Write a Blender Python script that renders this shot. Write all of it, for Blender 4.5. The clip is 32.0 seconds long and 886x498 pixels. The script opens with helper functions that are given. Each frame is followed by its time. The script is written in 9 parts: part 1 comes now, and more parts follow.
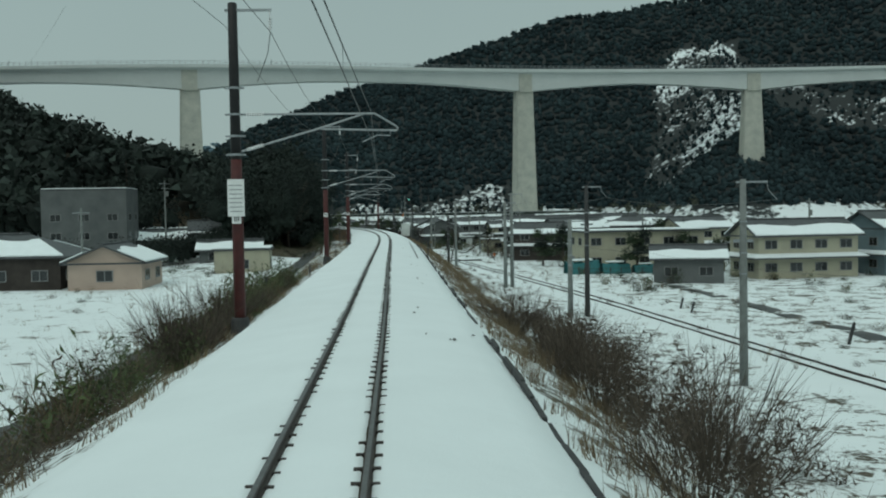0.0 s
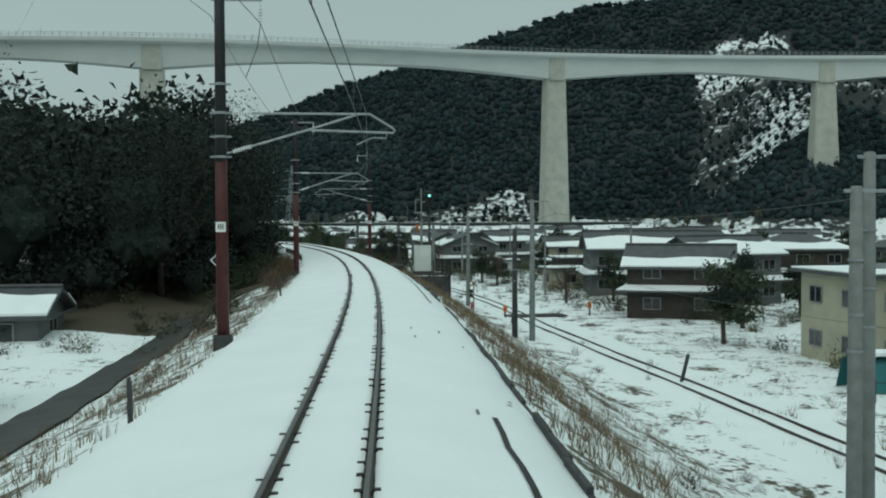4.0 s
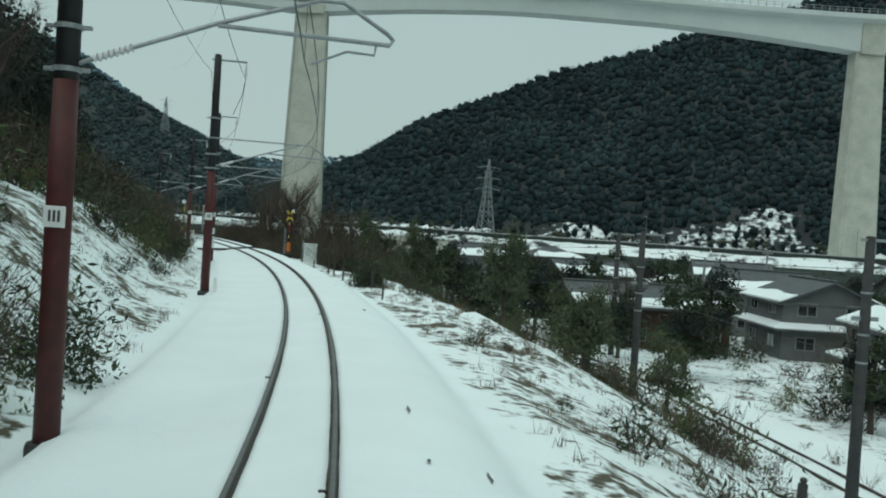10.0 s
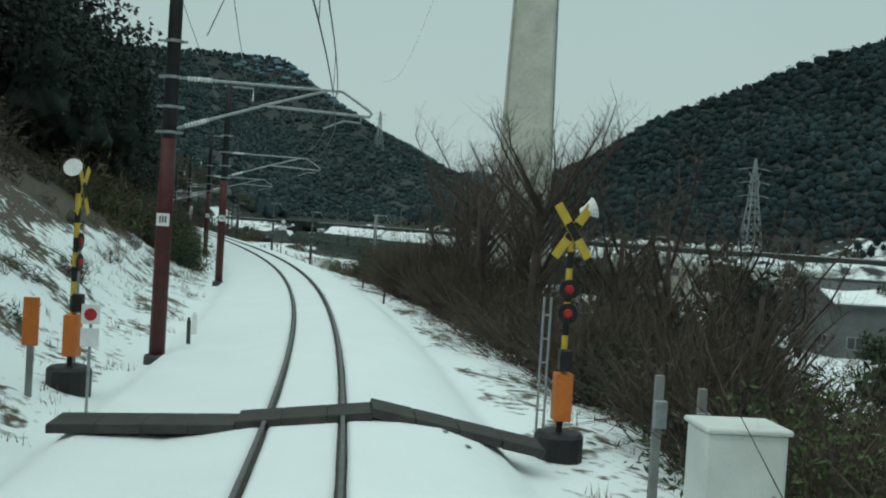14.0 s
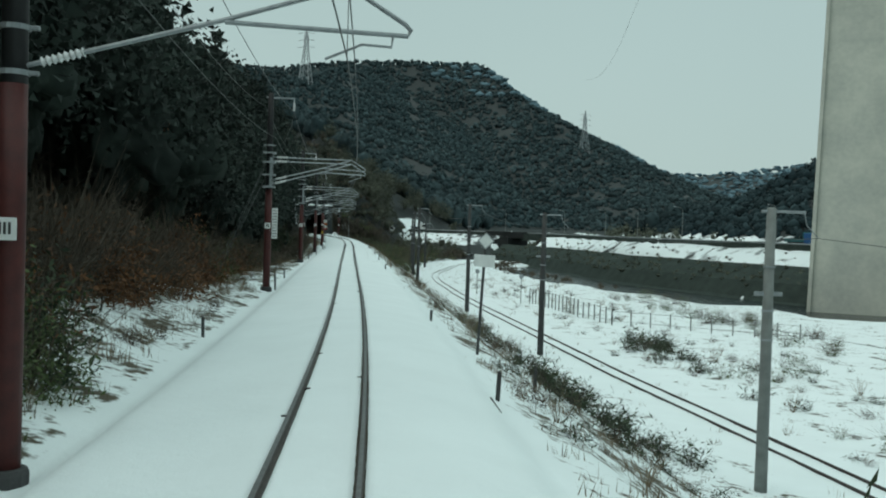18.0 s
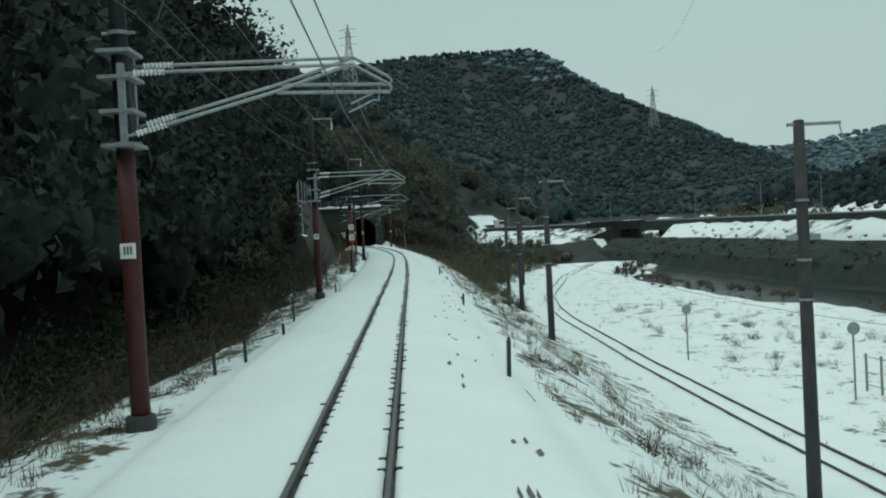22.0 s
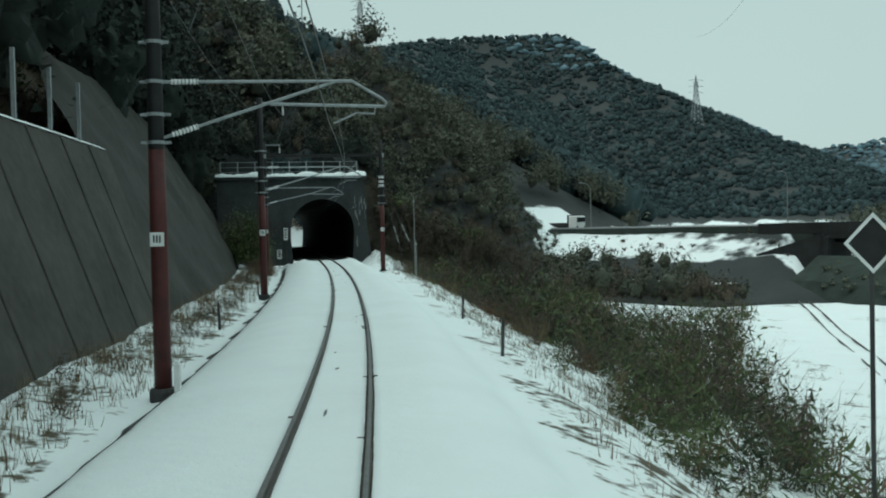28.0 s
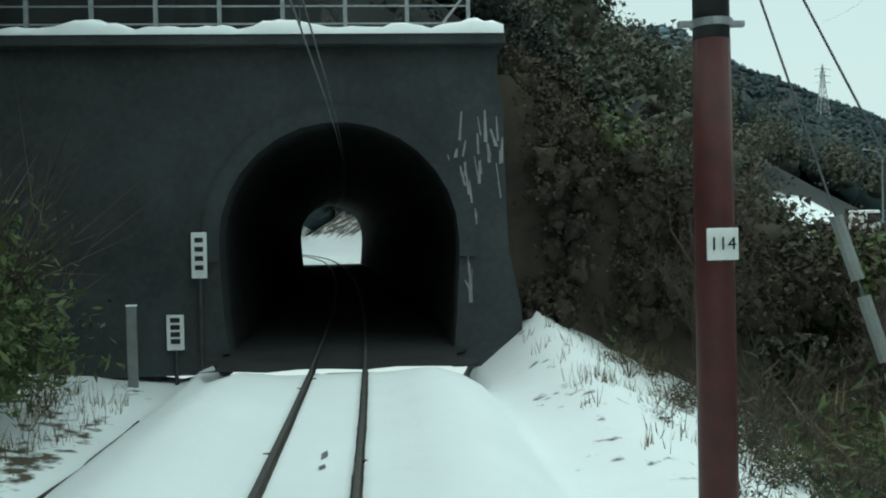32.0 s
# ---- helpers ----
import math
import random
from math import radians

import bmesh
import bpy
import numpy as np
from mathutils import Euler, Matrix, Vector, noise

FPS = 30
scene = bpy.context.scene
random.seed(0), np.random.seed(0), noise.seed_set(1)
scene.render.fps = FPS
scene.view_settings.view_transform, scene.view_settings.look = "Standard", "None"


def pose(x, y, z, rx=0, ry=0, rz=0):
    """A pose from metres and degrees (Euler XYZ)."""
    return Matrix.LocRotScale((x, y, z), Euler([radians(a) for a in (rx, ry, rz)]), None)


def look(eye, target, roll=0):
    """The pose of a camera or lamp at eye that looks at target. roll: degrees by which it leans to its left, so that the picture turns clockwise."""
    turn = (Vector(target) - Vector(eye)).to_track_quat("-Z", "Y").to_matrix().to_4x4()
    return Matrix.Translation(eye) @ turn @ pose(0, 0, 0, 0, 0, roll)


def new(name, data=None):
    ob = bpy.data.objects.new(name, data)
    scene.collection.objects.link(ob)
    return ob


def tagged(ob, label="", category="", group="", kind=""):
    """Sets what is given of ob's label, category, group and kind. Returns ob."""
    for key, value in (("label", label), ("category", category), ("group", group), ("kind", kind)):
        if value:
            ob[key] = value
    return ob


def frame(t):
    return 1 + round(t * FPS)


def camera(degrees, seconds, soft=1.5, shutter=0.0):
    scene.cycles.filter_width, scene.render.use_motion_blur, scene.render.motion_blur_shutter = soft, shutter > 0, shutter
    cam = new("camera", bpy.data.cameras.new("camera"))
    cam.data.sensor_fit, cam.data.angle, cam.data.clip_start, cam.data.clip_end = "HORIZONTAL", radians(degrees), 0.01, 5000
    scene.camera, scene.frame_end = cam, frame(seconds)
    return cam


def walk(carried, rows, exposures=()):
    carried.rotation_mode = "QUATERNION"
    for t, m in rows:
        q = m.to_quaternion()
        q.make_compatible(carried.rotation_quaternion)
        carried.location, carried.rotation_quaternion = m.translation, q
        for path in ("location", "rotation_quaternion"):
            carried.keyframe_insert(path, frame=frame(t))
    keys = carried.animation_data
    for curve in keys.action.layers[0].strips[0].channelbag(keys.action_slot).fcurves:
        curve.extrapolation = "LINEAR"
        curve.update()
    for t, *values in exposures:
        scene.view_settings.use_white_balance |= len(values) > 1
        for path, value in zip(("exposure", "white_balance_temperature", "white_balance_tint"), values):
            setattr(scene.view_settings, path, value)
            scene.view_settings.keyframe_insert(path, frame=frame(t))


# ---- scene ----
LENS = 49.61
cam = camera(LENS, 32.0, soft=2.0)
PATH = [
    (0, pose(0.958, 0.000, 2.811, 87.73, 1.01, -2.80)),
    (0.5, pose(0.973, 10.557, 2.812, 87.67, 1.45, -3.09)),
    (1, pose(0.985, 21.038, 2.812, 87.55, 1.49, -3.20)),
    (1.5, pose(0.967, 31.442, 2.812, 87.63, 1.45, -3.09)),
    (2, pose(0.920, 41.762, 2.813, 87.55, 1.38, -3.07)),
    (2.5, pose(0.862, 51.994, 2.819, 87.82, 1.15, -2.62)),
    (3, pose(0.811, 62.132, 2.826, 88.12, 0.45, -2.24)),
    (3.5, pose(0.772, 72.161, 2.831, 88.06, 0.20, -2.37)),
    (4, pose(0.736, 82.065, 2.835, 88.29, 0.26, -2.54)),
    (4.5, pose(0.691, 91.833, 2.835, 88.33, 0.34, -2.51)),
    (5, pose(0.589, 101.463, 2.836, 88.25, 0.21, -2.26)),
    (5.5, pose(0.383, 110.959, 2.845, 87.92, -0.59, -1.85)),
    (6, pose(0.061, 120.331, 2.854, 88.12, -1.36, -1.17)),
    (6.5, pose(-0.385, 129.599, 2.861, 88.46, -1.82, -0.31)),
    (7, pose(-0.983, 138.774, 2.865, 88.57, -1.98, 0.67)),
    (7.5, pose(-1.766, 147.860, 2.873, 88.59, -2.31, 1.79)),
    (8, pose(-2.743, 156.863, 2.880, 88.67, -2.95, 3.11)),
    (8.5, pose(-3.919, 165.781, 2.882, 88.60, -3.21, 4.67)),
    (9, pose(-5.327, 174.607, 2.883, 88.61, -3.73, 6.15)),
    (9.5, pose(-6.983, 183.328, 2.884, 88.66, -3.67, 7.72)),
    (10, pose(-8.868, 191.937, 2.886, 88.66, -3.75, 9.29)),
    (10.5, pose(-10.971, 200.432, 2.888, 88.66, -3.89, 10.89)),
    (11, pose(-13.291, 208.813, 2.891, 88.64, -3.85, 12.64)),
    (11.5, pose(-15.832, 217.082, 2.893, 88.76, -3.83, 14.11)),
    (12, pose(-18.589, 225.249, 2.895, 88.73, -3.73, 15.73)),
    (12.5, pose(-21.555, 233.330, 2.896, 88.81, -3.78, 17.23)),
    (13, pose(-24.732, 241.342, 2.895, 88.81, -3.94, 18.74)),
    (13.5, pose(-28.125, 249.293, 2.894, 88.80, -3.69, 20.33)),
    (14, pose(-31.746, 257.184, 2.892, 88.74, -3.61, 21.98)),
    (14.5, pose(-35.600, 265.005, 2.892, 88.74, -3.57, 23.53)),
    (15, pose(-39.678, 272.750, 2.893, 88.69, -3.72, 25.19)),
    (15.5, pose(-43.972, 280.404, 2.895, 88.67, -3.88, 26.77)),
    (16, pose(-48.473, 287.961, 2.895, 88.65, -3.90, 28.33)),
    (16.5, pose(-53.171, 295.419, 2.890, 88.57, -3.53, 29.82)),
    (17, pose(-58.069, 302.768, 2.885, 88.58, -3.04, 31.29)),
    (17.5, pose(-63.154, 310.008, 2.878, 88.70, -2.59, 32.71)),
    (18, pose(-68.395, 317.159, 2.871, 88.71, -1.82, 34.01)),
    (18.5, pose(-73.762, 324.246, 2.861, 88.61, -1.30, 34.95)),
    (19, pose(-79.246, 331.288, 2.852, 88.59, -0.66, 35.88)),
    (19.5, pose(-84.830, 338.306, 2.843, 88.62, 0.10, 36.57)),
    (20, pose(-90.497, 345.309, 2.833, 88.41, 0.58, 36.94)),
    (20.5, pose(-96.217, 352.303, 2.821, 88.32, 1.29, 37.11)),
    (21, pose(-101.964, 359.281, 2.813, 88.35, 1.80, 37.41)),
    (21.5, pose(-107.710, 366.225, 2.808, 88.46, 2.91, 37.29)),
    (22, pose(-113.416, 373.122, 2.807, 88.72, 2.99, 37.64)),
    (22.5, pose(-119.066, 379.957, 2.807, 88.65, 2.73, 37.48)),
    (23, pose(-124.657, 386.720, 2.808, 88.53, 2.64, 37.49)),
    (23.5, pose(-130.191, 393.412, 2.811, 88.41, 2.58, 37.47)),
    (24, pose(-135.674, 400.051, 2.813, 88.39, 2.10, 37.52)),
    (24.5, pose(-141.118, 406.668, 2.811, 88.45, 2.43, 37.55)),
    (25, pose(-146.554, 413.270, 2.809, 88.48, 2.25, 37.54)),
    (25.5, pose(-152.009, 419.852, 2.812, 88.41, 2.28, 37.66)),
    (26, pose(-157.488, 426.422, 2.814, 88.36, 1.95, 37.55)),
    (26.5, pose(-162.989, 432.976, 2.817, 88.34, 1.76, 37.63)),
    (27, pose(-168.514, 439.509, 2.821, 88.28, 1.67, 37.88)),
    (27.5, pose(-174.064, 446.003, 2.826, 88.68, 1.68, 38.11)),
    (28, pose(-179.644, 452.441, 2.830, 88.60, 1.28, 38.39)),
    (28.5, pose(-185.266, 458.809, 2.832, 88.62, 1.16, 38.92)),
    (29, pose(-190.955, 465.079, 2.832, 88.72, 0.87, 39.49)),
    (29.5, pose(-196.731, 471.225, 2.839, 88.82, 0.77, 40.13)),
    (30, pose(-202.571, 477.268, 2.843, 88.93, 0.78, 40.96)),
    (30.5, pose(-208.450, 483.231, 2.844, 88.83, 0.66, 41.58)),
    (31, pose(-214.359, 489.126, 2.841, 88.91, 0.47, 42.34)),
    (31.5, pose(-220.287, 494.969, 2.826, 88.97, 0.75, 43.02)),
    (32, pose(-226.252, 500.740, 2.807, 88.99, 1.24, 43.80)),
]
walk(cam, PATH, [(0, -0.32), (3, -0.18), (6, -0.08), (9, 0.06), (13, 0.10), (17, 0.14), (19, 0.16), (25, 0.13), (28, 0.34), (30, 0.44), (32, 0.68)])


# ---- sky and sun: an even winter overcast ----
world = bpy.data.worlds.new("overcast_sky")
scene.world = world
world.use_nodes = True
wn, wl = world.node_tree.nodes, world.node_tree.links
wn.clear()
w_out, w_bg = wn.new("ShaderNodeOutputWorld"), wn.new("ShaderNodeBackground")
sky = wn.new("ShaderNodeTexSky")
sky.sky_type, sky.sun_disc = "NISHITA", False
sky.sun_elevation, sky.sun_rotation = radians(40), radians(200)
sky.dust_density, sky.air_density, sky.ozone_density = 5.0, 1.0, 1.0
w_geo, w_sep, w_ramp = wn.new("ShaderNodeTexCoord"), wn.new("ShaderNodeSeparateXYZ"), wn.new("ShaderNodeValToRGB")
w_ramp.color_ramp.elements[0].position, w_ramp.color_ramp.elements[0].color = 0.0, (0.455, 0.59, 0.568, 1)
w_ramp.color_ramp.elements[1].position, w_ramp.color_ramp.elements[1].color = 1.0, (0.92, 1.17, 1.13, 1)
mid = w_ramp.color_ramp.elements.new(0.25)
mid.color = (0.415, 0.555, 0.538, 1)
w_noise = wn.new("ShaderNodeTexNoise")
w_noise.inputs["Scale"].default_value, w_noise.inputs["Detail"].default_value = 2.2, 4
w_mix, w_cloud = wn.new("ShaderNodeMix"), wn.new("ShaderNodeMix")
w_mix.data_type = w_cloud.data_type = "RGBA"
w_mix.inputs["Factor"].default_value = 0.93
w_cloud.blend_type = "MULTIPLY"
w_cloud.inputs["Factor"].default_value = 0.12
w_sky = wn.new("ShaderNodeMix")
w_sky.data_type, w_sky.blend_type = "RGBA", "MULTIPLY"
w_sky.inputs["Factor"].default_value = 1.0
w_sky.inputs["B"].default_value = (0.1, 0.1, 0.1, 1)
wl.new(w_geo.outputs["Generated"], w_sep.inputs[0])
wl.new(w_sep.outputs["Z"], w_ramp.inputs[0])
wl.new(w_geo.outputs["Generated"], w_noise.inputs["Vector"])
wl.new(w_ramp.outputs[0], w_cloud.inputs["A"])
wl.new(w_noise.outputs["Fac"], w_cloud.inputs["B"])
wl.new(sky.outputs[0], w_sky.inputs["A"])
wl.new(w_sky.outputs["Result"], w_mix.inputs["A"])
wl.new(w_cloud.outputs["Result"], w_mix.inputs["B"])
wl.new(w_mix.outputs["Result"], w_bg.inputs["Color"])
w_bg.inputs["Strength"].default_value = 1.0
wl.new(w_bg.outputs[0], w_out.inputs[0])
sun = new("sun", bpy.data.lights.new("sun", "SUN"))
sun.data.energy, sun.data.angle, sun.data.color = 0.5, radians(40), (1.0, 0.97, 0.92)
sun.matrix_world = look((0, 0, 100), (40, 80, 0))


# ---- materials ----
def mat(name, a, b=None, scale=3.0, rough=0.85, bump=0.0, metal=0.0, fine=40.0, spread=0.0, island=False, spec=0.3):
    """A surface of two mixed tones at two scales, with fine relief. spread: how far alike pieces differ in tone."""
    m = bpy.data.materials.new(name)
    m.use_nodes = True
    n, l = m.node_tree.nodes, m.node_tree.links
    p = n["Principled BSDF"]
    p.inputs["Roughness"].default_value, p.inputs["Metallic"].default_value = rough, metal
    p.inputs["Specular IOR Level"].default_value = spec
    co = n.new("ShaderNodeNewGeometry")
    big, small = n.new("ShaderNodeTexNoise"), n.new("ShaderNodeTexNoise")
    big.inputs["Scale"].default_value, big.inputs["Detail"].default_value = scale, 5
    small.inputs["Scale"].default_value, small.inputs["Detail"].default_value = fine, 3
    for t in (big, small):
        l.new(co.outputs["Position"], t.inputs["Vector"])
    add = n.new("ShaderNodeMath")
    add.operation = "MULTIPLY_ADD"
    add.inputs[1].default_value, add.inputs[2].default_value = 0.35, 0.0
    l.new(small.outputs["Fac"], add.inputs[0])
    sm = n.new("ShaderNodeMath")
    sm.operation = "MULTIPLY_ADD"
    sm.inputs[1].default_value = 0.75
    l.new(big.outputs["Fac"], sm.inputs[0])
    l.new(add.outputs[0], sm.inputs[2])
    ramp = n.new("ShaderNodeValToRGB")
    b = b or tuple(0.7 * v for v in a)
    ramp.color_ramp.elements[0].position, ramp.color_ramp.elements[0].color = 0.36, (*b, 1)
    ramp.color_ramp.elements[1].position, ramp.color_ramp.elements[1].color = 0.70, (*a, 1)
    l.new(sm.outputs[0], ramp.inputs[0])
    colour = ramp.outputs[0]
    if spread:
        if island:
            rnd = co.outputs["Random Per Island"]
        else:
            info = n.new("ShaderNodeObjectInfo")
            rnd = info.outputs["Random"]
        mr = n.new("ShaderNodeMapRange")
        mr.inputs["To Min"].default_value, mr.inputs["To Max"].default_value = 1 - spread, 1 + spread
        l.new(rnd, mr.inputs["Value"])
        hs = n.new("ShaderNodeHueSaturation")
        l.new(mr.outputs[0], hs.inputs["Value"])
        l.new(colour, hs.inputs["Color"])
        colour = hs.outputs[0]
    l.new(colour, p.inputs["Base Color"])
    if bump:
        bp = n.new("ShaderNodeBump")
        bp.inputs["Strength"].default_value, bp.inputs["Distance"].default_value = bump, 0.02
        l.new(sm.outputs[0], bp.inputs["Height"])
        l.new(bp.outputs[0], p.inputs["Normal"])
    return m


def ground_mat(name, snow, earth, grass, patch=0.5, fine=3.2):
    """Snow that lies thin over earth and dead grass: 'bare' on the mesh says how much ground shows through."""
    m = bpy.data.materials.new(name)
    m.use_nodes = True
    n, l = m.node_tree.nodes, m.node_tree.links
    p = n["Principled BSDF"]
    p.inputs["Roughness"].default_value, p.inputs["Specular IOR Level"].default_value = 0.75, 0.25
    co, at = n.new("ShaderNodeNewGeometry"), n.new("ShaderNodeAttribute")
    at.attribute_name = "bare"
    tex = []
    for sc, de in ((patch, 6), (fine, 4), (26.0, 3), (0.05, 3)):
        t = n.new("ShaderNodeTexNoise")
        t.inputs["Scale"].default_value, t.inputs["Detail"].default_value = sc, de
        l.new(co.outputs["Position"], t.inputs["Vector"])
        tex.append(t.outputs["Fac"])

    def math(op, x, y, z=None):
        o = n.new("ShaderNodeMath")
        o.operation = op
        for k, v in enumerate((x, y, z)):
            if v is None:
                continue
            if isinstance(v, (int, float)):
                o.inputs[k].default_value = v
            else:
                l.new(v, o.inputs[k])
        return o.outputs[0]

    val = math("ADD", math("MULTIPLY", tex[0], 0.55), math("MULTIPLY", tex[1], 0.45))
    cover = math("SUBTRACT", math("ADD", val, math("MULTIPLY", at.outputs["Fac"], 0.62)), 0.80)
    fac = math("MULTIPLY", cover, 14.0)
    cl = n.new("ShaderNodeClamp")
    l.new(fac, cl.inputs[0])
    dirt, white, out = n.new("ShaderNodeMix"), n.new("ShaderNodeMix"), n.new("ShaderNodeMix")
    for k in (dirt, white, out):
        k.data_type = "RGBA"
    dirt.inputs["A"].default_value, dirt.inputs["B"].default_value = (*earth, 1), (*grass, 1)
    l.new(tex[1], dirt.inputs["Factor"])
    white.inputs["A"].default_value, white.inputs["B"].default_value = (*snow, 1), (*[0.88 * v for v in snow], 1)
    l.new(tex[0], white.inputs["Factor"])
    l.new(cl.outputs[0], out.inputs["Factor"])
    l.new(white.outputs["Result"], out.inputs["A"])
    l.new(dirt.outputs["Result"], out.inputs["B"])
    l.new(out.outputs["Result"], p.inputs["Base Color"])
    h = math("ADD", math("MULTIPLY", tex[2], 0.4), math("SUBTRACT", tex[1], math("MULTIPLY", cl.outputs[0], 1.2)))
    bp = n.new("ShaderNodeBump")
    bp.inputs["Strength"].default_value, bp.inputs["Distance"].default_value = 0.35, 0.05
    l.new(h, bp.inputs["Height"])
    l.new(bp.outputs[0], p.inputs["Normal"])
    return m


SNOW = (0.80, 0.86, 0.87)
M_GROUND = ground_mat("snowy_ground", SNOW, (0.045, 0.04, 0.03), (0.10, 0.085, 0.055))
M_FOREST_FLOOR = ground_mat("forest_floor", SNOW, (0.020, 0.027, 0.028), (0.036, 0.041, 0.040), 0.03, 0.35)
M_SNOW = mat("snow", SNOW, tuple(0.93 * v for v in SNOW), 1.2, 0.7, 0.25)
M_RAIL = mat("rusty_rail", (0.09, 0.075, 0.065), (0.035, 0.03, 0.028), 6, 0.55, 0.1, 0.3)
M_RAILTOP = mat("worn_rail_head", (0.15, 0.155, 0.155), (0.09, 0.09, 0.09), 8, 0.45, 0.0, 0.6)
M_CLIP = mat("fastening_iron", (0.05, 0.045, 0.04), None, 9, 0.8)
M_MAST = mat("red_brown_mast_paint", (0.085, 0.022, 0.020), (0.050, 0.016, 0.016), 4, 0.55, 0.05)
M_MASTTOP = mat("dark_mast_paint", (0.020, 0.020, 0.021), (0.012, 0.012, 0.013), 4, 0.5)
M_STEEL = mat("galvanised_steel", (0.33, 0.36, 0.37), (0.22, 0.24, 0.25), 7, 0.5, 0.05, 0.5)
M_WIRE = mat("weathered_wire", (0.12, 0.13, 0.13), None, 9, 0.6, 0, 0.4)
M_PORC = mat("white_porcelain", (0.68, 0.70, 0.70), (0.5, 0.5, 0.5), 9, 0.3)
M_WHITE = mat("white_plate", (0.74, 0.76, 0.75), (0.62, 0.64, 0.63), 5, 0.5)
M_BLACK = mat("black_paint", (0.012, 0.012, 0.013), (0.02, 0.02, 0.02), 5, 0.5)
M_POLE2 = mat("dark_concrete_pole", (0.060, 0.062, 0.062), (0.035, 0.036, 0.037), 2.5, 0.8, 0.1)
M_POLE3 = mat("grey_concrete_pole", (0.22, 0.24, 0.23), (0.15, 0.16, 0.155), 2.5, 0.85, 0.1)
M_CONC = mat("pale_concrete", (0.47, 0.48, 0.42), (0.34, 0.355, 0.32), 0.25, 0.85, 0.1, 0, 1.5)
M_GIRD = mat("girder_paint", (0.55, 0.59, 0.58), (0.49, 0.53, 0.52), 0.08, 0.7, 0, 0, 0.6)
M_WALL = mat("stained_retaining_wall", (0.074, 0.074, 0.066), (0.032, 0.033, 0.030), 0.35, 0.9, 0.4, 0, 3.0)
M_SPRAY = mat("damp_sprayed_concrete", (0.047, 0.050, 0.044), (0.020, 0.022, 0.020), 0.25, 0.85, 0.6, 0, 2.2)
M_PORTAL = mat("sooty_concrete", (0.056, 0.064, 0.066), (0.030, 0.035, 0.037), 0.6, 0.9, 0.3, 0, 6.0)
# near black: the tunnel's shade as a colour; the road bridge shares it
M_NEARBLACK = mat("near_black", (0.024, 0.027, 0.027), (0.012, 0.014, 0.014), 0.8, 0.9, 0.2, 0, 4.0)
M_LIME = mat("lime_streak", (0.30, 0.32, 0.31), (0.16, 0.17, 0.17), 3, 0.9)
M_ASPH = mat("wet_asphalt", (0.060, 0.064, 0.064), (0.035, 0.037, 0.037), 0.6, 0.5, 0.1)
M_WATER = mat("dark_river_water", (0.012, 0.020, 0.020), (0.008, 0.014, 0.015), 0.2, 0.22, 0.15, 0, 1.5, spec=0.4)
M_LOWBANK = mat("dark_bank_earth", (0.046, 0.060, 0.053), (0.028, 0.038, 0.034), 0.6, 0.95, 0.6, 0, 4.0, spec=0.1)
M_BARK = mat("bark", (0.075, 0.06, 0.05), (0.04, 0.032, 0.028), 5, 0.9, 0.3)
M_TWIG = mat("bare_twigs", (0.098, 0.080, 0.060), (0.052, 0.042, 0.034), 3, 0.9, 0, 0, 20, 0.3, True)
M_STRAW = mat("dead_grass", (0.20, 0.155, 0.095), (0.10, 0.075, 0.048), 2, 0.9, 0, 0, 20, 0.3, True)
M_LEAF = mat("evergreen_leaves", (0.040, 0.060, 0.028), (0.016, 0.028, 0.016), 0.8, 0.7, 0, 0, 6, 0.45, True)
M_BAMBOO = mat("bamboo_leaves", (0.085, 0.115, 0.042), (0.040, 0.060, 0.026), 0.8, 0.7, 0, 0, 6, 0.35, True)
M_SOFTLEAF = mat("soft_green_leaves", (0.088, 0.112, 0.056), (0.036, 0.054, 0.030), 0.8, 0.75, 0, 0, 6, 0.4, True)
M_PINE = mat("dark_conifer", (0.024, 0.036, 0.029), (0.010, 0.016, 0.014), 0.12, 0.85, 0, 0, 2, 0.3, True)
M_SLOPE = mat("slope_evergreens", (0.098, 0.108, 0.080), (0.046, 0.054, 0.042), 0.15, 0.85, 0, 0, 2, 0.4, True)
# both hill woods carry a bluish haze in their colour, the western one paler
M_WOODS = mat("hazed_winter_woods", (0.028, 0.046, 0.050), (0.012, 0.022, 0.026), 0.03, 0.95, 0, 0, 0.3, 0.42, True, spec=0.1)
M_WESTWOODS = mat("hazed_western_woods", (0.044, 0.066, 0.070), (0.019, 0.033, 0.037), 0.03, 0.95, 0, 0, 0.3, 0.45, True, spec=0.1)
# pale blue haze of distance is painted into this colour
M_HAZEWOODS = mat("hazed_far_woods", (0.095, 0.160, 0.190), (0.075, 0.130, 0.158), 0.02, 0.9, 0, 0, 0.2, 0.2, True)
M_SCRUB = mat("brown_scrub", (0.098, 0.082, 0.060), (0.042, 0.037, 0.029), 0.15, 0.9, 0, 0, 2, 0.45, True)
M_RUSSET = mat("russet_leaves", (0.16, 0.072, 0.030), (0.085, 0.042, 0.022), 0.8, 0.8, 0, 0, 6, 0.4, True)
M_REDLEAF = mat("red_leaves", (0.16, 0.022, 0.018), (0.09, 0.016, 0.014), 0.8, 0.8, 0, 0, 6, 0.4, True)
M_ROOF = mat("dark_roof_tile", (0.085, 0.092, 0.096), (0.050, 0.055, 0.058), 1.5, 0.6, 0.3)
M_CREAM = mat("cream_render", (0.40, 0.385, 0.29), (0.31, 0.30, 0.235), 0.6, 0.85, 0.1)
M_GREYW = mat("grey_render", (0.13, 0.14, 0.14), (0.085, 0.095, 0.095), 0.6, 0.85, 0.1)
